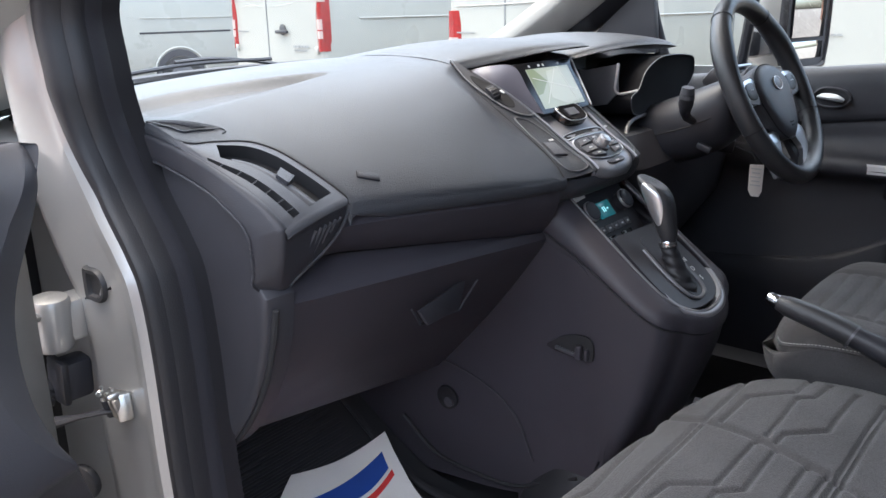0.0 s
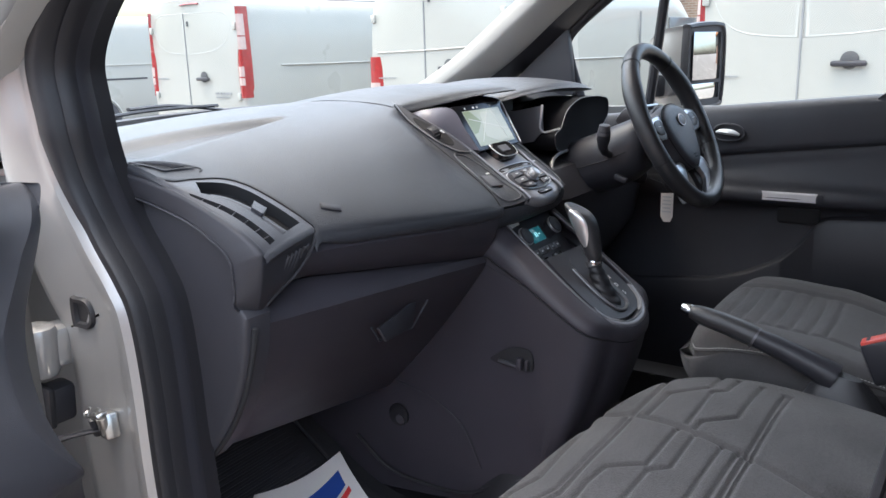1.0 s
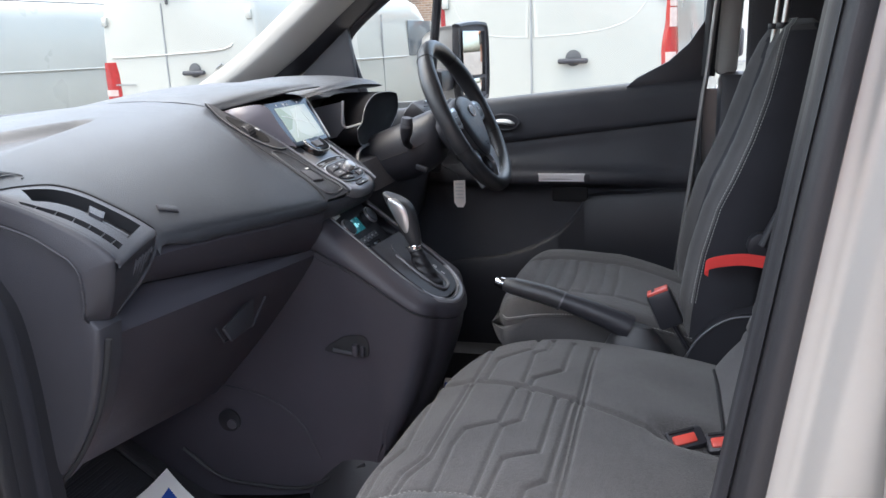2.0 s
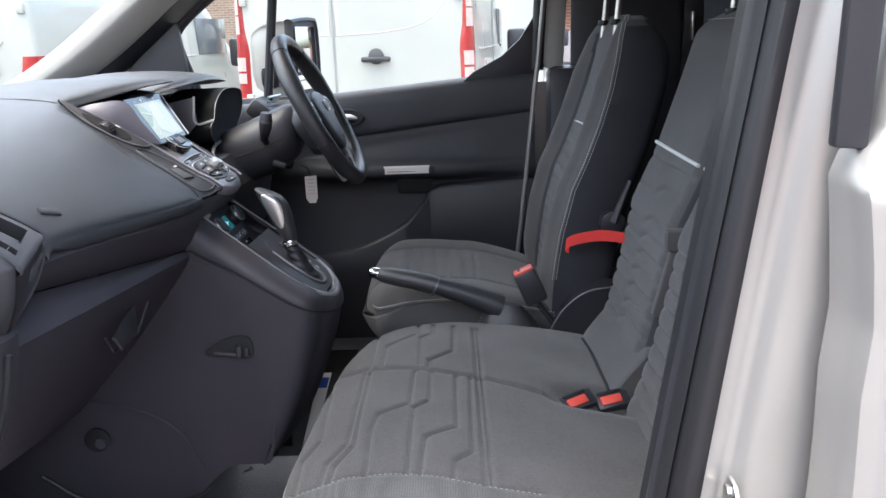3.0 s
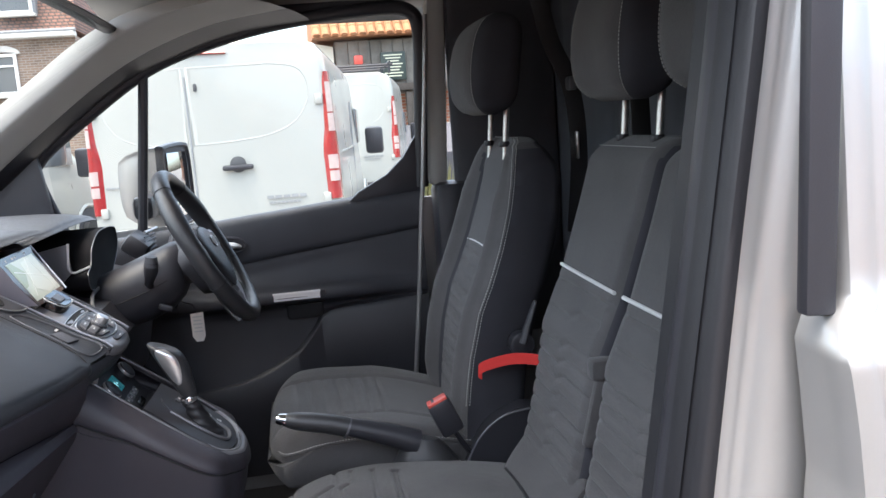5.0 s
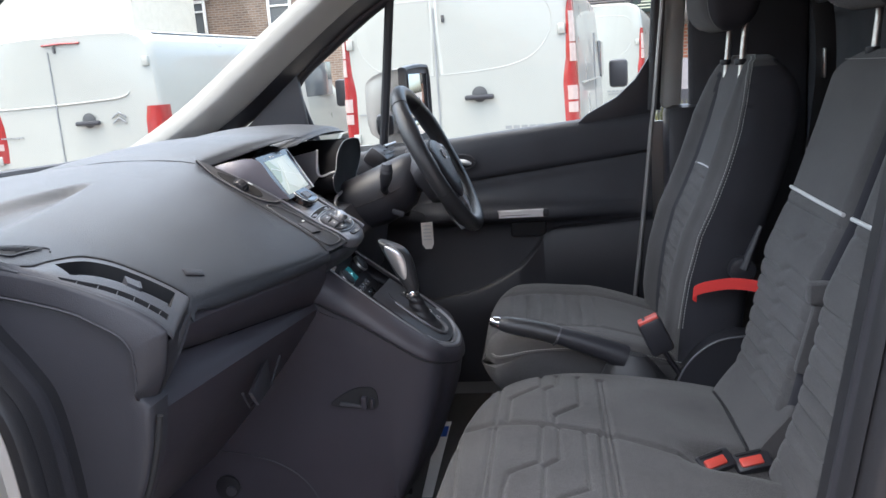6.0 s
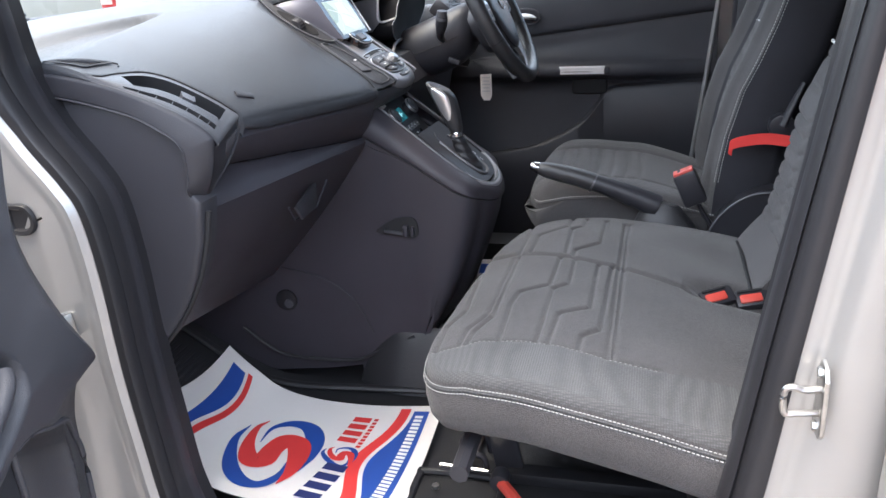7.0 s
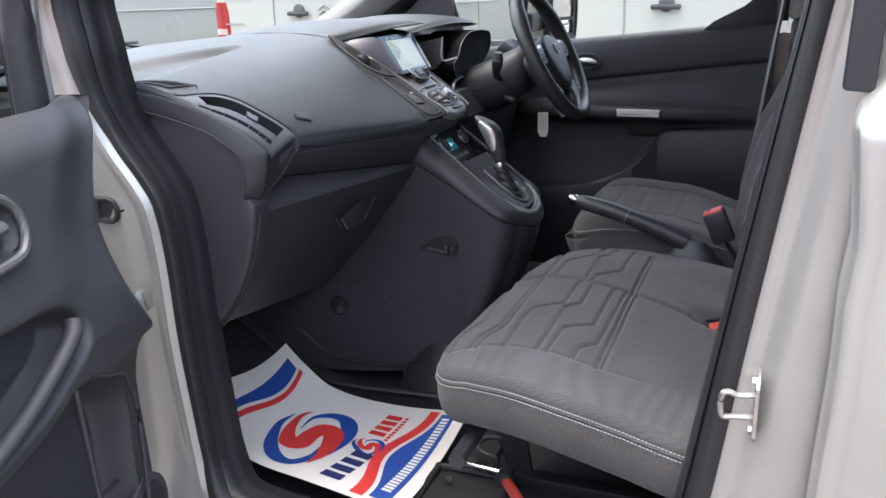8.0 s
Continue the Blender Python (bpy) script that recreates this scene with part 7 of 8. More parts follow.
part("corner_cover", prism([(.40, 1.215), (.43, 1.240), (.51, 1.281), (.56, 1.325), (.60, 1.385), (.61, 1.23)], "y", 1.708, 1.725, .003), M_BLACK, dv, "black window corner cover")
gl = sheet([[(-.35, 1.735, 1.19), (-.1, 1.737, 1.19), (.25, 1.737, 1.19), (.6, 1.737, 1.2)], [(-.36, 1.727, 1.38), (-.1, 1.72, 1.45), (.25, 1.717, 1.5), (.61, 1.717, 1.5)], [(-.3, 1.71, 1.46), (-.09, 1.705, 1.60), (.25, 1.70, 1.70), (.61, 1.70, 1.71)]])[0]
g = part("window_pane", gl, M_GLASS, dv, "clear door glass")
g.visible_shadow = False
# outside mirror
om = thing("door_mirror", (-.09, 2.0, 1.2), "black door mirror outside the driver window", "wing mirror")
mo = catmull([(-.098, .105), (-.085, .122), (.06, .128), (.098, .105), (.104, .0), (.098, -.085), (.075, -.112), (-.06, -.115), (-.096, -.09), (-.103, .0)], 48, True)
mr_ = rotm(0, 0, -14)
mpt = lambda a, b, d, k=1.0: V(-.082, 2.0, 1.280) + mr_ @ V(-d, a * k, b * k)
part("shell", loft([[mpt(a, b, d, k) for a, b in mo] for d, k in ((.0, .985), (.03, .99), (.07, .95), (.11, .85), (.14, .70), (.158, .45), (.162, .1))]), M_SILVER, om, "silver painted mirror shell")
part("rim", loft([[mpt(a, b, d, k) for a, b in mo] for d, k in ((.016, 1.0), (.004, 1.03), (-.008, 1.01), (-.010, .95), (-.004, .92))], caps=False), M_BLACK, om, "black mirror rim")
part("mirror_bed", loft([[mpt(a, b, d, k) for a, b in mo] for d, k in ((.004, .96), (-.002, .94), (-.002, .1))]), M_DARK, om)
# upper glass is dimmed by colour, in place of a darker reflection
part("mirror_glass", rbox((-.077, 2.0, 1.315), (.004, .16, .135), .02, rotm(0, 0, -12)), plain("mirror_silver", (.55, .56, .57), .02, 1.0), om, "mirror glass")
part("mirror_glass", rbox((-.079, 2.0, 1.215), (.004, .165, .045), .012, rotm(0, 0, -12)), plain("mirror_silver_low", (.8, .82, .82), .02, 1.0), om, "lower wide-angle mirror glass")
part("mirror_arm", rbox((-.15, 1.86, 1.24), (.06, .16, .07), .02), M_BLACK, om)

# interior mirror
rm = thing("rear_view_mirror", (-.29, .92, 1.62), "black rear-view mirror hanging from the windscreen", "mirror")
a_, b_ = V(-.34, .78, 1.588), V(-.262, 1.06, 1.688)
rows = []
for t in np.linspace(0, 1, 16):
    p = a_.lerp(b_, t)
    k = max((1 - (2 * t - 1) ** 14) ** .5 if 0 < t < 1 else .2, .5)
    rows.append([(p.x + .018 * k * math.copysign(abs(math.cos(a)) ** .6, math.cos(a)), p.y, p.z + .032 * k * math.copysign(abs(math.sin(a)) ** .6, math.sin(a))) for a in np.linspace(0, 6.2832, 25)[:-1]])
part("housing", loft(rows), M_BLACK, rm)
part("stem", tube([(-.30, .93, 1.645), (-.31, .95, 1.68), (-.30, .95, 1.71)], .014, 10), M_BLACK, rm)

# ---- floor coverings ----
fm = thing("rubber_mat", (-.3, .55, .45), "black ribbed rubber floor mat in the footwell", "floor mat")
prof = [(.14, .440), (-.20, .442), (-.34, .448), (-.42, .475), (-.52, .535), (-.66, .625)]
pc = catmull(prof, 60)
part("mat_sheet", sheet([[(p[0], y, p[1]) for y in (.25, .3, .5, .7, .785)] for p in pc])[0], M_VINYL, fm)
for i in range(30):
    k = i / 29
    x, z = -.36 - .30 * k, None
    for a, b in zip(pc, pc[1:]):
        if b[0] <= x <= a[0]:
            z = a[1] + (b[1] - a[1]) * (x - a[0]) / (b[0] - a[0])
    part("rib", tube([(x, .30, z + .004), (x - .01, .70, z + .003)], .0042, 6), M_BLACK, fm)
part("mat_rim", tube(catmull([(-.60, .74, .60), (-.50, .735, .535), (-.40, .73, .478), (-.30, .725, .457), (-.15, .735, .455), (.05, .75, .455)], 30), .010, 8, flat=.7), M_VINYL, fm)
rows = []
for x in np.linspace(-.17, .18, 18):
    k = min(1, max(0, (x + .17) / .09)) ** .6
    rows.append([(x, .735 + .05 * (1 - k), .444), (x, .745 + .042 * (1 - k), .444 + .026 * k), (x, .772 + .02 * (1 - k), .444 + .086 * k), (x, .79, .45 + .115 * k), (x, .80, .455 + .12 * k)])
part("tunnel_side", sheet(rows)[0], M_VINYL, fm, "black moulded tunnel side")
# floor anchor fittings under the bench
fl = thing("floor_anchor", (.14, .60, .45), "steel lashing loop on the cab floor", "lashing loop", group="floor loops")
part("loop", tube(catmull([(.125, .66, .452), (.130, .655, .475), (.150, .645, .482), (.165, .64, .475), (.170, .635, .452)], 16), .004, 8), M_STEEL, fl)
f2 = thing("floor_anchor", (.15, .52, .45), "black lashing loop on the cab floor", "lashing loop", group="floor loops")
part("loop", tube(catmull([(.165, .555, .452), (.158, .55, .49), (.130, .545, .492), (.120, .52, .49), (.135, .495, .488), (.165, .49, .485), (.172, .49, .452)], 24), .0055, 8), M_BLACK, f2)
tr = thing("floor_tray", (.12, .43, .45), "black floor tray with chrome rail below the seat", "tray")
# tray floor is near black, to read as the shade of a recess
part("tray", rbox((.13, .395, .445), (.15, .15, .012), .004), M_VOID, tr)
part("tray_rim", tube(catmull([(.055, .325, .452), (.055, .455, .456), (.068, .470, .458), (.19, .470, .458), (.205, .458, .456), (.205, .325, .452)], 40), .007, 8), M_RUBBER, tr, "black moulded rim")
part("tray_rail", tube([(.09, .475, .470), (.18, .465, .472)], .005, 8), M_CHROME, tr)
part("tray_bolt", disc((.095, .42, .466), (0, 0, 1), .007, .006, 6), M_STEEL, tr)
part("release_lever", tube([(.215, .40, .50), (.235, .37, .505), (.26, .34, .50)], .010, 8), M_RED, tr, "red release lever")
part("lever_pivot", disc((.210, .41, .502), (0, 1, 0), .016, .03, 18, bevel=.003), M_BLACK, tr)

# ---- printed paper mat ----
pm = thing("paper_mat", (-.2, .5, .46), "printed white paper floor mat with blue and red bands", "paper mat")
FAR = catmull([(-.458, .748, .530), (-.385, .712, .500), (-.31, .682, .470), (-.23, .668, .462), (-.10, .664, .462), (.050, .662, .472)], 41)
NEAR = catmull([(-.478, .520, .534), (-.437, .455, .520), (-.36, .368, .504), (-.26, .308, .502), (-.12, .272, .506), (.055, .276, .476)], 41)


def onmat(u, v, h=0.0):
    """u from the front edge to the rear edge, v from the near edge to the far one."""
    i = min(39, max(0, int(u * 40)))
    k = u * 40 - i
    a = NEAR[i] * (1 - k) + NEAR[i + 1] * k
    b = FAR[i] * (1 - k) + FAR[i + 1] * k
    p = a * (1 - v) + b * v
    sag = -.020 * math.sin(3.1416 * min(1, max(0, v))) * (1 - .3 * u) + .003 * math.sin(u * 9 + v * 4)
    return (p[0], p[1], p[2] + sag + h)


part("sheet", sheet([[onmat(u, v) for v in np.linspace(0, 1, 25)] for u in np.linspace(0, 1, 41)])[0], M_PAPER, pm)


def band(name, lo, hi, v0, v1, m, label="", h=.0012, n=30):
    """Ink between two curves u = lo(v) and u = hi(v)."""
    rows = []
    for v in np.linspace(v0, v1, n):
        a, b = lo(v), hi(v)
        rows.append([onmat(a + (b - a) * s, v, h) for s in np.linspace(0, 1, 6)])
    return part(name, sheet(rows)[0], m, pm, label)


wave = lambda v: .325 - .165 * v + .035 * math.sin(v * 6.0 - 2.6)
band("printed_band", lambda v: .235 - .165 * v, lambda v: wave(v), .02, .90, M_INKB, "blue printed band")
band("printed_stripe", lambda v: wave(v) + .022, lambda v: wave(v) + .056, .0, .92, M_INKR, "red printed stripe")
w2 = lambda v: .900 - .030 * math.sin(3.14 * v) + .012 * math.sin(9.4 * v)
band("printed_band", lambda v: w2(v) + .026, lambda v: .968, .06, .95, M_INKB, "blue printed band")
band("printed_stripe", lambda v: w2(v) - .012, lambda v: w2(v) + .016, .04, .97, M_INKR, "red printed stripe")


def ink_path(name, pts, ws, m, h=.0016, label=""):
    """A brush stroke on the mat: centre line (u, v) in mat metres, half widths."""
    c = catmull(pts, 60)
    w = catmull([(a,) for a in ws], 60)
    rows = []
    for i, p in enumerate(c):
        t = c[min(i + 1, 59)] - c[max(i - 1, 0)]
        n = np.array((-t[1], t[0])) / (np.linalg.norm(t) + 1e-9)
        rows.append([onmat((p + n * w[i][0] * s)[0] / .52, (p + n * w[i][0] * s)[1] / .36, h) for s in (-1, -.5, 0, .5, 1)])
    return part(name, sheet(rows)[0], m, pm, label)


def swirl(cu, cv, s):
    """A round swirl mark: two blue crescents and a red double curve, drawn about its middle."""
    at = lambda pts: [(cu + (a - .322) * s, cv + (b - .153) * s) for a, b in pts]
    w = lambda *k: [v * s for v in k]
    ink_path("printed_mark", at([(.229, .213), (.232, .154), (.281, .085), (.330, .046), (.364, .046), (.376, .085), (.367, .134)]), w(.001, .010, .0165, .015, .010, .006, .001), M_INKB, label="blue swirl crescent")
    ink_path("printed_mark", at([(.291, .175), (.286, .226), (.315, .257), (.348, .257), (.372, .224), (.387, .170), (.393, .108)]), w(.001, .005, .010, .0145, .0145, .009, .001), M_INKB, label="blue swirl crescent")
    ink_path("printed_mark", at([(.265, .247), (.252, .213), (.270, .159), (.305, .115), (.330, .118), (.326, .163), (.334, .200), (.356, .196), (.374, .154), (.385, .100), (.385, .057)]), w(.001, .008, .015, .020, .020, .019, .020, .019, .015, .008, .001), M_INKR, .002, "red swirl curve")


swirl(.322, .153, 1.0)
swirl(.424, .183, .27)


def blocks(u, v0, v1, n, size, m, name):
    """A row of plain blocks in place of lettering, from near to far."""
    st_ = (v1 - v0) / n
    for i in range(n):
        v = v0 + st_ * (i + .5)
        part(name, sheet([[onmat((u + du) / .52, (v + dv_) / .36, .002) for dv_ in (-.34 * st_, .34 * st_)] for du in (-size / 2, 0, size / 2)])[0], m, pm)


blocks(.430, .030, .160, 4, .027, M_INKN, "printed_block")
blocks(.416, .226, .318, 4, .026, M_INKR, "printed_block")
blocks(.436, .215, .315, 9, .006, M_INKR, "printed_block")
blocks(.492, .050, .330, 26, .011, M_FRAME, "printed_block")
# second paper mat beyond the console, only its edge shows
p2 = thing("paper_mat", (.04, 1.06, .45), "printed white paper mat in the driver footwell", "paper mat")
up_ = lambda k, s: (.000 + .052 * k + (.024 + .004 * k) * s, 1.060 + .006 * math.sin(3 * k), .450 + .182 * k)
part("sheet", sheet([[up_(k, s) for s in (0, .5, 1)] for k in np.linspace(0, 1, 10)])[0], M_PAPER, p2)
part("printed_band", sheet([[(lambda q: (q[0], q[1] - .0012, q[2]))(up_(k, s)) for s in (.1, .5, .9)] for k in np.linspace(.80, .94, 4)])[0], M_INKB, p2, "blue printed band")

# ---- parked vans ----
def van(corner, turn, W, L, H, label, lamp, handle_z, style):
    """A white panel van. corner: its rear right corner on the ground; turn: degrees its nose points to the right of straight ahead."""
    r = radians(turn)
    right, fwd = V(math.cos(r), -math.sin(r), 0), V(math.sin(r), math.cos(r), 0)
    v = thing("panel_van", (0, 0, 0), label, "van", group="parked vans", local=True)
    w = W / 2

    def ring(y, k, top, low=.34):
        side = [(.93, low), (.985, low + .12), (1.0, .75), (1.0, 1.0), (.992, 1.22), (.972, 1.5)]
        pts = [(w * k * a, z) for a, z in side if z < top - .25]
        pts += [(w * k * .95, top - .22), (w * k * .925, top - .11), (w * k * .87, top - .045), (w * k * .75, top - .012), (w * k * .4, top)]
        full = pts + [(-x, z) for x, z in reversed(pts)]
        return [(x, y, z) for x, z in full]
    ys = [(0, .955), (.008, .975), (.03, .99), (.08, .998), (.2, 1.0), (1.0, 1.0), (2.0, 1.0), (L - 1.75, 1.0)]
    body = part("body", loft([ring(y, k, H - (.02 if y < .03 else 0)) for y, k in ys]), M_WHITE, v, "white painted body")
    nose = [ring(L - 1.75, 1.0, H)[:]]
    n = len(nose[0])
    for y, k, top in ((L - 1.5, .99, H - .05), (L - 1.1, .98, H - .35), (L - .75, .97, 1.25), (L - .3, .94, 1.08), (L - .05, .85, .9)):
        base = ring(L - 1.75, 1.0, H)
        nose.append([(x * k, y, .34 + (z - .34) * (top - .34) / (H - .34)) for x, _, z in base])
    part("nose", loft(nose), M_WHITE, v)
    for s in (-1, 1):
        q = rbox((s * w * .985, L - 1.55, 1.42), (.02, .75, .36), .03)
        part("cab_window", q, M_ROOMS, v, "dark cab window")
        hs = part("door_mirror", rbox((s * (w + .16), L - 1.25, 1.25), (.20, .10, .30), .04), M_BLACK, v)
        for y in (1.0, L - .95):
            part("wheel_arch", disc((s * (w - .05), y, .36), (1, 0, 0), .40, .12, 40), M_DARK, v)
            wh = part("wheel", disc((s * (w - .02), y, .33), (1, 0, 0), .33, .16, 36, bevel=.03), M_TYRE, v)
            part("wheel_trim", disc((s * (w + .05), y, .33), (1, 0, 0), .20, .05, 24, bevel=.02), M_GUN, wh)
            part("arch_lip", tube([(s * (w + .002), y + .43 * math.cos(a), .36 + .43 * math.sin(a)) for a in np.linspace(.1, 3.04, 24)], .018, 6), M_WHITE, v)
        if "rail" in label:
            part("side_rail", rbox((s * (w * .995), 1.15, 1.02), (.02, 1.5, .030), .006), M_BLACK, v, "black sliding door rail")
        part("door_gap", rbox((s * (w * .992), 2.05, 1.02), (.018, .008, 1.25), 0), M_LEAD, v)
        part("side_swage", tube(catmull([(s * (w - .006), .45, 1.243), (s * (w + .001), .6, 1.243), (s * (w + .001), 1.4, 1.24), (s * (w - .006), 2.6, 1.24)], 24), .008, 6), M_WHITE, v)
        part("roof_channel", tube([(s * w * .86, .15, H - .043), (s * w * .86, L - 1.9, H - .043)], .010, 6), M_BUMP, v)
    part("brake_lamp", tube(catmull([(-.16, -.004, H - .075), (0, -.008, H - .070), (.16, -.004, H - .075)], 10), .016, 8, flat=.6), M_LENSR, v, "red high brake lamp")
    part("bumper", rbox((0, -.03, .46), (W * .98, .14, .24), .05, seg=4), M_BUMP, v, "dark grey rear bumper")
    part("bumper_step", rbox((0, -.07, .60), (W * .62, .10, .05), .015), M_BUMP, v)
    part("door_gap", rbox((-.08 * W, -.002, 1.18), (.010, .012, H - .75), 0), M_LEAD, v, "gap between the rear doors")
    top = H - .17
    if style == "tall":
        for sg, g0 in ((1, -.074 * W), (-1, -.086 * W)):
            x1 = w * .80 if sg > 0 else -w * .84
            q = [(g0 + sg * .012, 1.365), (g0 + (x1 - g0) * .35, 1.375), (g0 + (x1 - g0) * .62, 1.400), (g0 + (x1 - g0) * .82, 1.455), (g0 + (x1 - g0) * .94, 1.545), (x1, 1.65), (x1 * .985, top - .10), (g0 + (x1 - g0) * .90, top - .02), (g0 + (x1 - g0) * .70, top + .010), (g0 + sg * .012, top + .012)]
            q = [q[0]] + [tuple(p) for p in catmull(q[1:-1], 40)] + [q[-1]]
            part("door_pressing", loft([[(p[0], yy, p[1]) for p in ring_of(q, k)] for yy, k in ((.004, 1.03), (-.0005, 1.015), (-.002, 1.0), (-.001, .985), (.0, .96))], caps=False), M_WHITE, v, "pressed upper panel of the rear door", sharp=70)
    else:
        part("door_crease", tube(catmull([(-w * .86, -.002, 1.335), (-w * .2, -.004, 1.345), (w * .45, -.004, 1.365), (w * .62, -.003, 1.385), (w * .66, .0, 1.41)], 30), .007, 6), M_WHITE, v)
    hd = part("door_handle", rbox((.12 * W - .04, -.03, handle_z), (.21, .035, .036), .014), M_BLACK, v, "black rear door handle")
    part("handle_cup", disc((.12 * W - .04, -.012, handle_z + .02), (0, 1, 0), .055, .012, 24, bevel=.004), M_BUMP, hd)
    part("lock", rbox((-.04 * W, -.008, handle_z + .55), (.022, .014, .05), .006), M_BUMP, v)
    for x in (-w * .90, w * .88):
        for z in (.95, 1.62):
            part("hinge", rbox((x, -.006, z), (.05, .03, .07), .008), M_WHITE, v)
    for s in (-1, 1):
        zs_, wd_, clear = lamp

        def lamp_ring(z, k0=0.0, k1=1.0, out=0.0):
            """One level of the lamp: it wraps from the door's edge round the corner."""
            wd = float(np.interp(z, zs_, wd_))
            xo = w * .985 * (1.0 - .03 * max(0, (z - 1.2) / .6))
            f = catmull([(xo - wd, .0), (xo - wd * .6, -.014), (xo - .02, -.016), (xo + .004, .006), (xo + .012, .05), (xo + .010, .10)], 21)
            f = [p for i, p in enumerate(f) if k0 <= i / 20 <= k1]
            return [(s * (p[0] + out * .5), p[1] - out, z) for p in f] + [(s * (f[-1][0] - .03), f[-1][1] + .01, z), (s * (f[0][0] + .01), f[0][1] + .05, z)]
        lp = part("tail_lamp", loft([lamp_ring(z) for z in np.linspace(zs_[0], zs_[-1], 24)]), M_LENSR, v, "red and clear tail lamp")
        for z0, z1, k0, k1 in clear:
            part("clear_lens", loft([lamp_ring(z, k0, k1, .004) for z in np.linspace(z0, z1, 8)]), M_LENSC, lp, "clear lamp lens")
    # printed marks in place of lettering
    for x, z, n_, wd in ((w * .42, .98, 5, .045), (w * .42, .94, 8, .022), (-w * .85, 1.12, 6, .03)):
        for i in range(n_):
            part("printed_bar", rbox((x + i * wd * 1.25, -.009, z), (wd, .004, .022 if wd > .04 else .012), 0), M_LEAD, v)
    if style == "low":
        for dz in (0, .055):
            c = [(w * .52 + a, 1.20 + b + dz * .75) for a, b in ((-.058, -.004), (0, .032), (.058, -.004), (.058, -.018), (0, .018), (-.058, -.018))]
            part("badge_chevron", prism(c, "y", -.018, -.008, .002), M_LEAD, v, "grey chevron badge")
        part("number_plate_bay", rbox((-.25 * W, -.02, .80), (.62, .02, .14), .01), M_BUMP, v)
    m = Matrix((( right.x, fwd.x, 0, 0), (right.y, fwd.y, 0, 0), (0, 0, 1, 0), (0, 0, 0, 1)))
    m.translation = V(*corner) - right * w
    v.matrix_basis = m
    return v


TALL = ((.94, 1.06, 1.25, 1.33, 1.42, 1.60, 1.74, 1.80), (.082, .086, .090, .080, .060, .046, .036, .022), ((1.06, 1.13, .12, .62), (1.145, 1.24, .12, .62), (1.40, 1.52, .22, .80), (1.53, 1.73, .22, .80)))
LOWL = ((.93, 1.05, 1.20, 1.30), (.14, .15, .145, .12), ((1.03, 1.08, .08, .7),))
van((.57, 5.12, 0), 7, 1.70, 4.9, 2.04, "white panel van with tall tail lamps seen from behind", TALL, 1.20, "tall")
van((-2.42, 5.16, 0), 7, 1.56, 4.6, 1.86, "white panel van with a chevron badge seen from behind", LOWL, 1.20, "low")
van((-5.38, 5.2, 0), 7, 1.66, 4.9, 1.93, "white panel van with tall tail lamps beside the chevron van", TALL, 1.12, "tall")
van((-11.3, 6.4, 0), 12, 1.9, 5.2, 2.0, "white panel van with a black sliding door rail", TALL, 1.1, "tall")
van((1.75, 11.0, 0), 10, 1.7, 4.6, 2.15, "white panel van with a roof rack by the cottage", TALL, 1.2, "tall")
rk_ = thing("roof_rack", (1.1, 11.4, 2.16), "black steel roof rack on a white van", "roof rack")
for y in (11.1, 11.6, 12.1):
    part("cross_bar", tube([(.35, y, 2.24), (1.75, y, 2.24)], .02, 6), M_BLACK, rk_)
for x in (.4, 1.7):
    part("side_bar", tube([(x, 11.0, 2.27), (x, 12.3, 2.27)], .015, 6), M_BLACK, rk_)
    for y in (11.1, 12.1):
        part("foot", tube([(x, y, 2.12), (x, y, 2.26)], .02, 6), M_BLACK, rk_)


# ---- houses ----
def window_unit(h, x, z, w, ht, y, arch=False, bars=1):
    """A white window with its own frame, panes, sill and head."""
    wd = part("window", rbox((x, y - .02, z), (w, .06, ht), 0), M_ROOMS, h, "dark window with white frame")
    for dx in (-w / 2, w / 2):
        part("frame", rbox((x + dx, y - .06, z), (.09, .08, ht + .09), .01), M_FRAME, wd)
    for dz, t in ((-ht / 2, .09), (ht / 2, .09), (ht * .22, .06)):
        part("frame", rbox((x, y - .062, z + dz), (w, .08, t), .01), M_FRAME, wd)
    part("sill", rbox((x, y - .10, z - ht / 2 - .09), (w + .24, .2, .09), .015), M_STONE, wd)
    if arch:
        a = [(x + (w * .74) * math.sin(t), z + ht / 2 + .02 + .26 * math.cos(t)) for t in np.linspace(-1.5, 1.5, 16)]
        b = [(x + (w * .55) * math.sin(t), z + ht / 2 + .02 + .08 * math.cos(t)) for t in np.linspace(1.5, -1.5, 16)]
        part("stone_head", prism(a + b, "y", y - .12, y), M_STONE, wd, "white painted stone arch")


hs = thing("brick_house", (-12, 26, 0), "brown brick house with tiled mansard roof and white windows", "house")
part("wall", rbox((-14.9, 30, 2.35), (18.2, 8, 4.7), 0), M_BRICK, hs, "brown brick wall")
bm = loft([[(-24.1, y0, z), (-5.75, y0, z), (-5.75, y1, z), (-24.1, y1, z)] for y0, y1, z in ((25.85, 34.2, 4.85), (25.95, 34.1, 5.0), (26.9, 33, 7.6), (30, 30.2, 9))])
rf = part("roof", bm, M_TILE, hs, "brown clay tiled mansard")
part("chimney", rbox((-8.5, 30, 9.2), (1.0, .7, 1.8), .02), M_REDBRICK, rf)
part("cornice", rbox((-14.95, 25.85, 4.74), (18.4, .36, .16), .03), M_STONE, hs, "white painted cornice")
part("gutter", tube([(-24.1, 25.72, 4.84), (-5.7, 25.72, 4.84)], .06, 8), M_LEAD, hs)
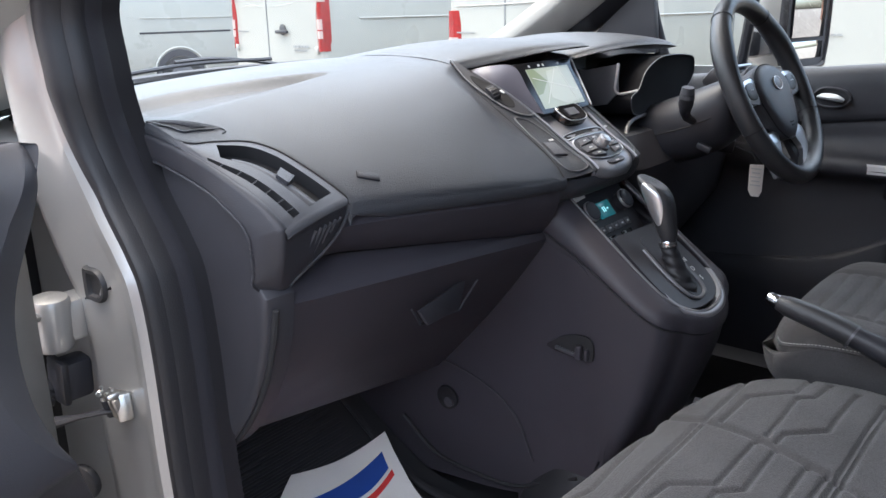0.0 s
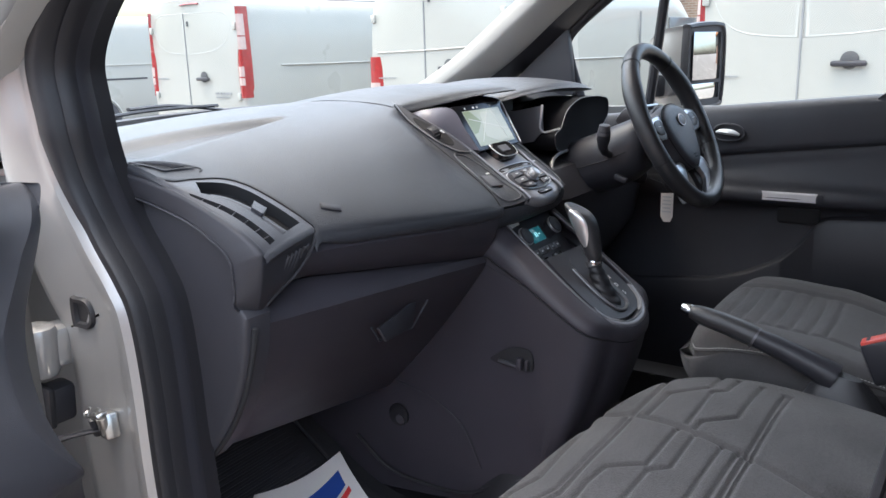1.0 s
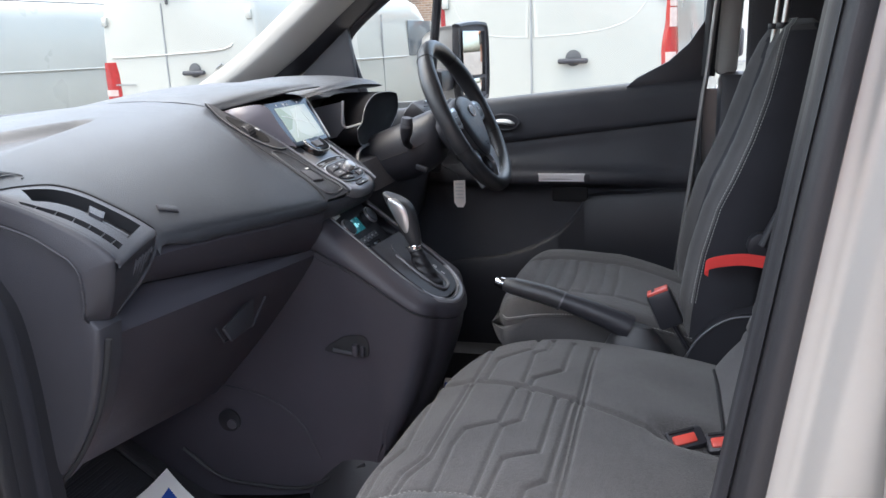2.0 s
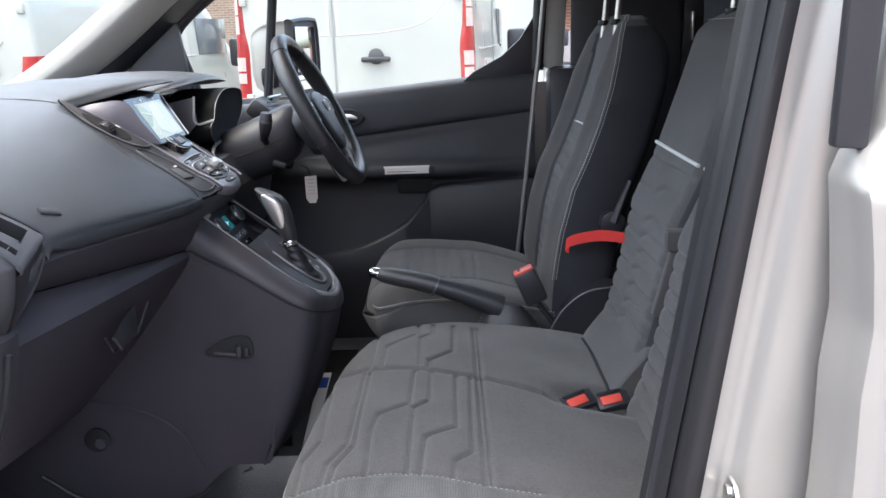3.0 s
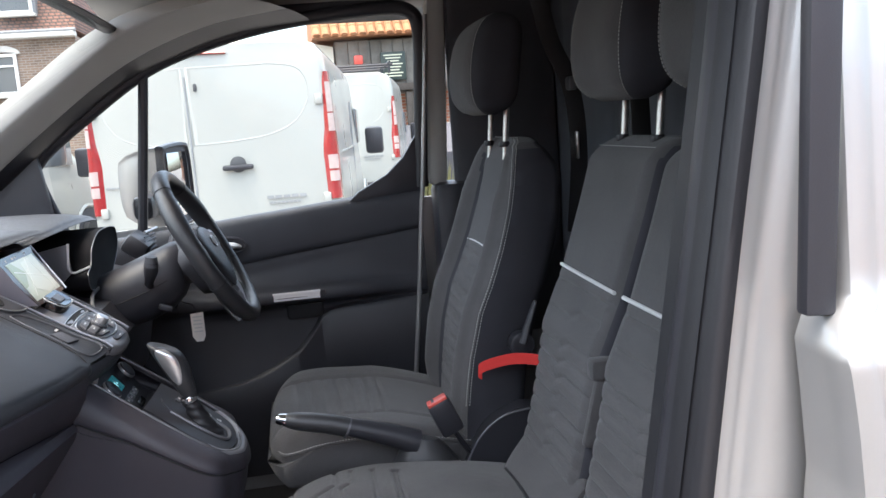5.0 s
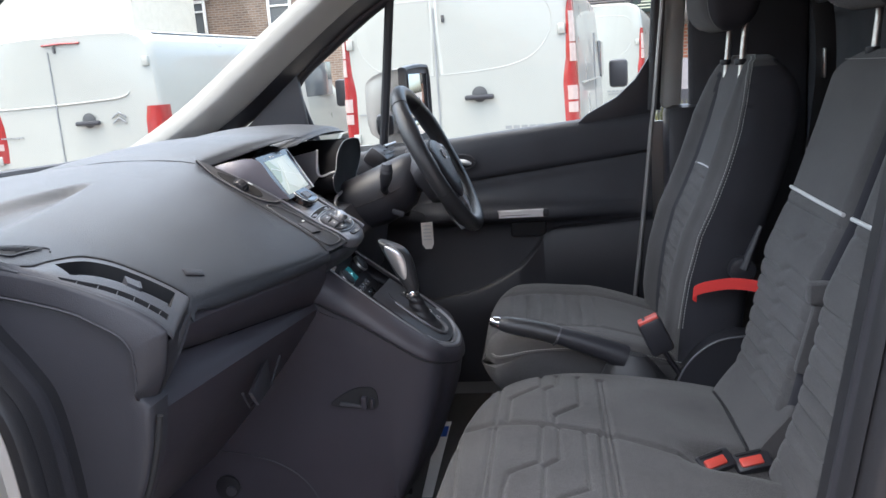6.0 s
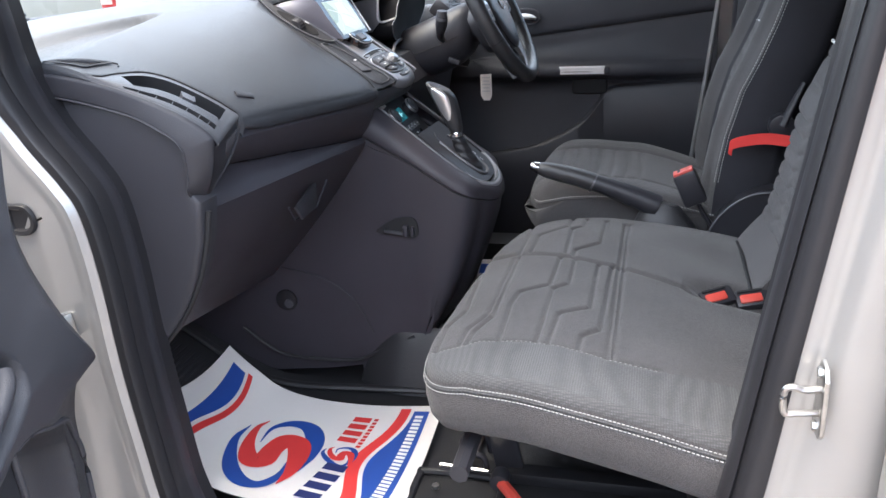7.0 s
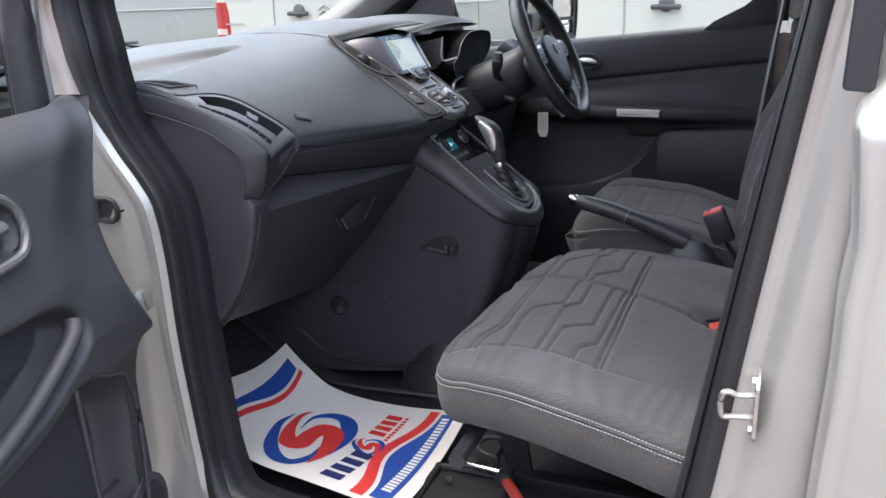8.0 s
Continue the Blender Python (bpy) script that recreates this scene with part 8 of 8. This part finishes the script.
for i in range(5):
    window_unit(hs, -7.9 - 2.88 * i, 3.66, .72, 1.10, 25.98, arch=True)
    window_unit(hs, -7.9 - 2.88 * i, 1.2, .80, 1.3, 25.98, arch=True)
for i in range(5):
    dm = part("dormer", rbox((-7.35 - 3.95 * i, 26.75, 5.95), (1.15, 1.6, 1.25), .02), M_LEAD, hs, "lead-clad dormer")
    window_unit(hs, -7.35 - 3.95 * i, 5.95, .92, 1.05, 25.97)
ho = thing("rendered_house", (-13, 20, 0), "cream rendered house beside the brick house", "house")
part("wall", rbox((-14.9, 22, 2.6), (9.9, 4, 5.2), 0), M_RENDER, ho, "cream render")
part("roof", prism([(19.6, 5.2), (24.4, 5.2), (22, 7.5)], "x", -20, -9.8), M_TILE, ho)
fh = thing("brick_house", (-9, 36, 0), "distant brick gable with a chimney", "house")
part("wall", prism([(-7.2, 0), (-5.6, 0), (-5.6, 5.2), (-6.2, 6.3), (-7.2, 6.3)], "y", 34, 37), M_BRICK, fh)
part("chimney", rbox((-6.2, 35, 6.5), (.5, .5, .9), .02), M_REDBRICK, fh)

ct = thing("cottage", (3, 18, 0), "timber and brick cottage with orange pantile roof", "house")
part("wall", rbox((4.6, 20, 2.7), (6.4, 3.6, 1.2), 0), M_TIMBER, ct, "weathered timber boards")
for i in range(26):
    part("board", rbox((1.55 + i * .25, 18.17, 2.75), (.235, .05, 1.05), .008), M_TIMBER, ct)
part("white_gable", prism([(1.36, 2.2), (1.36, 3.2), (.9, 3.30), (.75, 2.2)], "y", 18.3, 20), M_RENDER, ct, "white rendered end wall")
part("beam", rbox((4.5, 18.08, 2.22), (6.6, .18, .16), .01), M_DKTIMBER, ct, "dark oak beam")
part("wall_base", rbox((4.6, 20.4, 1.05), (6.2, 3, 2.1), 0), M_REDBRICK, ct, "red brick lower wall")
for x in (1.5, 2.55, 2.98, 4.4, 5.8):
    part("timber_post", rbox((x, 18.1, 1.05), (.16, .16, 2.1), .01), M_DKTIMBER, ct, "dark oak post")
rf = part("roof", prism([(17.75, 3.36), (21.9, 3.36), (19.8, 5.2)], "x", .9, 8), M_PANTILE, ct, "brown upper roof")
for i in range(34):
    x = 1.0 + i * .2
    for j in range(9):
        y0 = 17.7 + j * .22
        z0 = 3.37 + j * .19
        part("pantile", tube([(x, y0, z0 + .03), (x, y0 + .25, z0 + .23)], .085, 6, flat=.5), M_PANTILE if j < 2 else M_TILE, rf)
sg = part("notice_board", rbox((2.66, 18.06, 2.69), (.56, .04, .62), .01), M_SIGN, ct, "dark green notice board with pale lines")
for i in range(8):
    part("printed_bar", rbox((2.66, 18.035, 2.93 - .066 * i), (.42 - .08 * ((i * 7) % 3), .006, .026), 0), M_SIGNTXT, sg)
part("alarm_box", rbox((1.88, 18.0, 2.86), (.2, .1, .2), .03), M_RED, ct, "red alarm box")
part("dormer_window", rbox((3.5, 18.3, 4.1), (.9, .5, .35), .03), M_FRAME, rf)
dc_ = thing("parked_car", (2.3, 15.6, 0), "dark car parked by the cottage", "car")
part("body", loft([[(2.0 + .4 * t, y, z) for y, z in ((15, .25), (18, .25), (18, .8), (17.3, .9), (16.6, 1.35), (15.8, 1.35), (15.2, .9), (15, .8))] for t in (0, 1, 3.5, 4)]), M_DARK, dc_)
part("rear_lamp", rbox((2.0, 15.0, .72), (.06, .08, .16), .02), M_LENSR, dc_)

# small tree between the houses
def tree(base, h, r, seed):
    rnd = random.Random(seed)
    t = thing("tree", base, "leafy green tree beyond the houses", "tree")
    part("trunk", tube([(base[0], base[1], 0), (base[0] + .1, base[1], h * .5), (base[0], base[1], h * .8)], [.22, .15, .06], 8), M_DKTIMBER, t)
    bm = bmesh.new()
    for _ in range(1400):
        a, b = rnd.uniform(0, 6.28), rnd.gauss(0, .5)
        d = r * rnd.uniform(.3, 1) ** .6 * (1 + .25 * math.sin(3 * a + 5 * b))
        c = V(base[0] + d * math.cos(a) * math.cos(b), base[1] + d * math.sin(a) * math.cos(b), h * .72 + d * 1.15 * math.sin(b))
        s = rnd.uniform(.08, .2)
        n = V(rnd.gauss(0, 1), rnd.gauss(0, 1), rnd.gauss(0, 1)).normalized()
        u = n.orthogonal().normalized()
        w = n.cross(u)
        bm.faces.new([bm.verts.new(c + u * s), bm.verts.new(c + w * s * .6), bm.verts.new(c - u * s), bm.verts.new(c - w * s * .6)])
    part("crown", bm, M_LEAF, t, kind="stuff", flat=True)


tree((-6.5, 31, 0), 5.4, 1.1, 3)
tree((-9.4, 33, 0), 6.0, 1.6, 5)
bm = bmesh.new()
rnd = random.Random(9)
for _ in range(1500):
    x, y = rnd.uniform(.9, 3.2), rnd.uniform(12.0, 16.5)
    hgt, a = rnd.uniform(.25, .75), rnd.uniform(0, 3.14)
    dx, dy = .02 * math.cos(a), .02 * math.sin(a)
    bm.faces.new([bm.verts.new((x - dx, y - dy, 0)), bm.verts.new((x + dx, y + dy, 0)), bm.verts.new((x + rnd.uniform(-.15, .15), y + rnd.uniform(-.1, .1), hgt))])
single("grass", bm, M_GRASS, (2, 14, 0), "dry long grass at the yard edge", "grass", kind="stuff")

# wipers resting at the foot of the windscreen
wp_ = thing("wiper", (-.9, .6, 1.22), "black windscreen wiper at rest", "wiper")
part("blade", tube(catmull([(-.97, .95, 1.235), (-.93, .72, 1.24), (-.86, .52, 1.235), (-.79, .36, 1.23)], 20), .0045, 6), M_BLACK, wp_)
part("arm", tube(catmull([(-.99, .98, 1.222), (-.955, .80, 1.245), (-.92, .66, 1.247)], 14), .006, 6, flat=.7), M_BLACK, wp_)
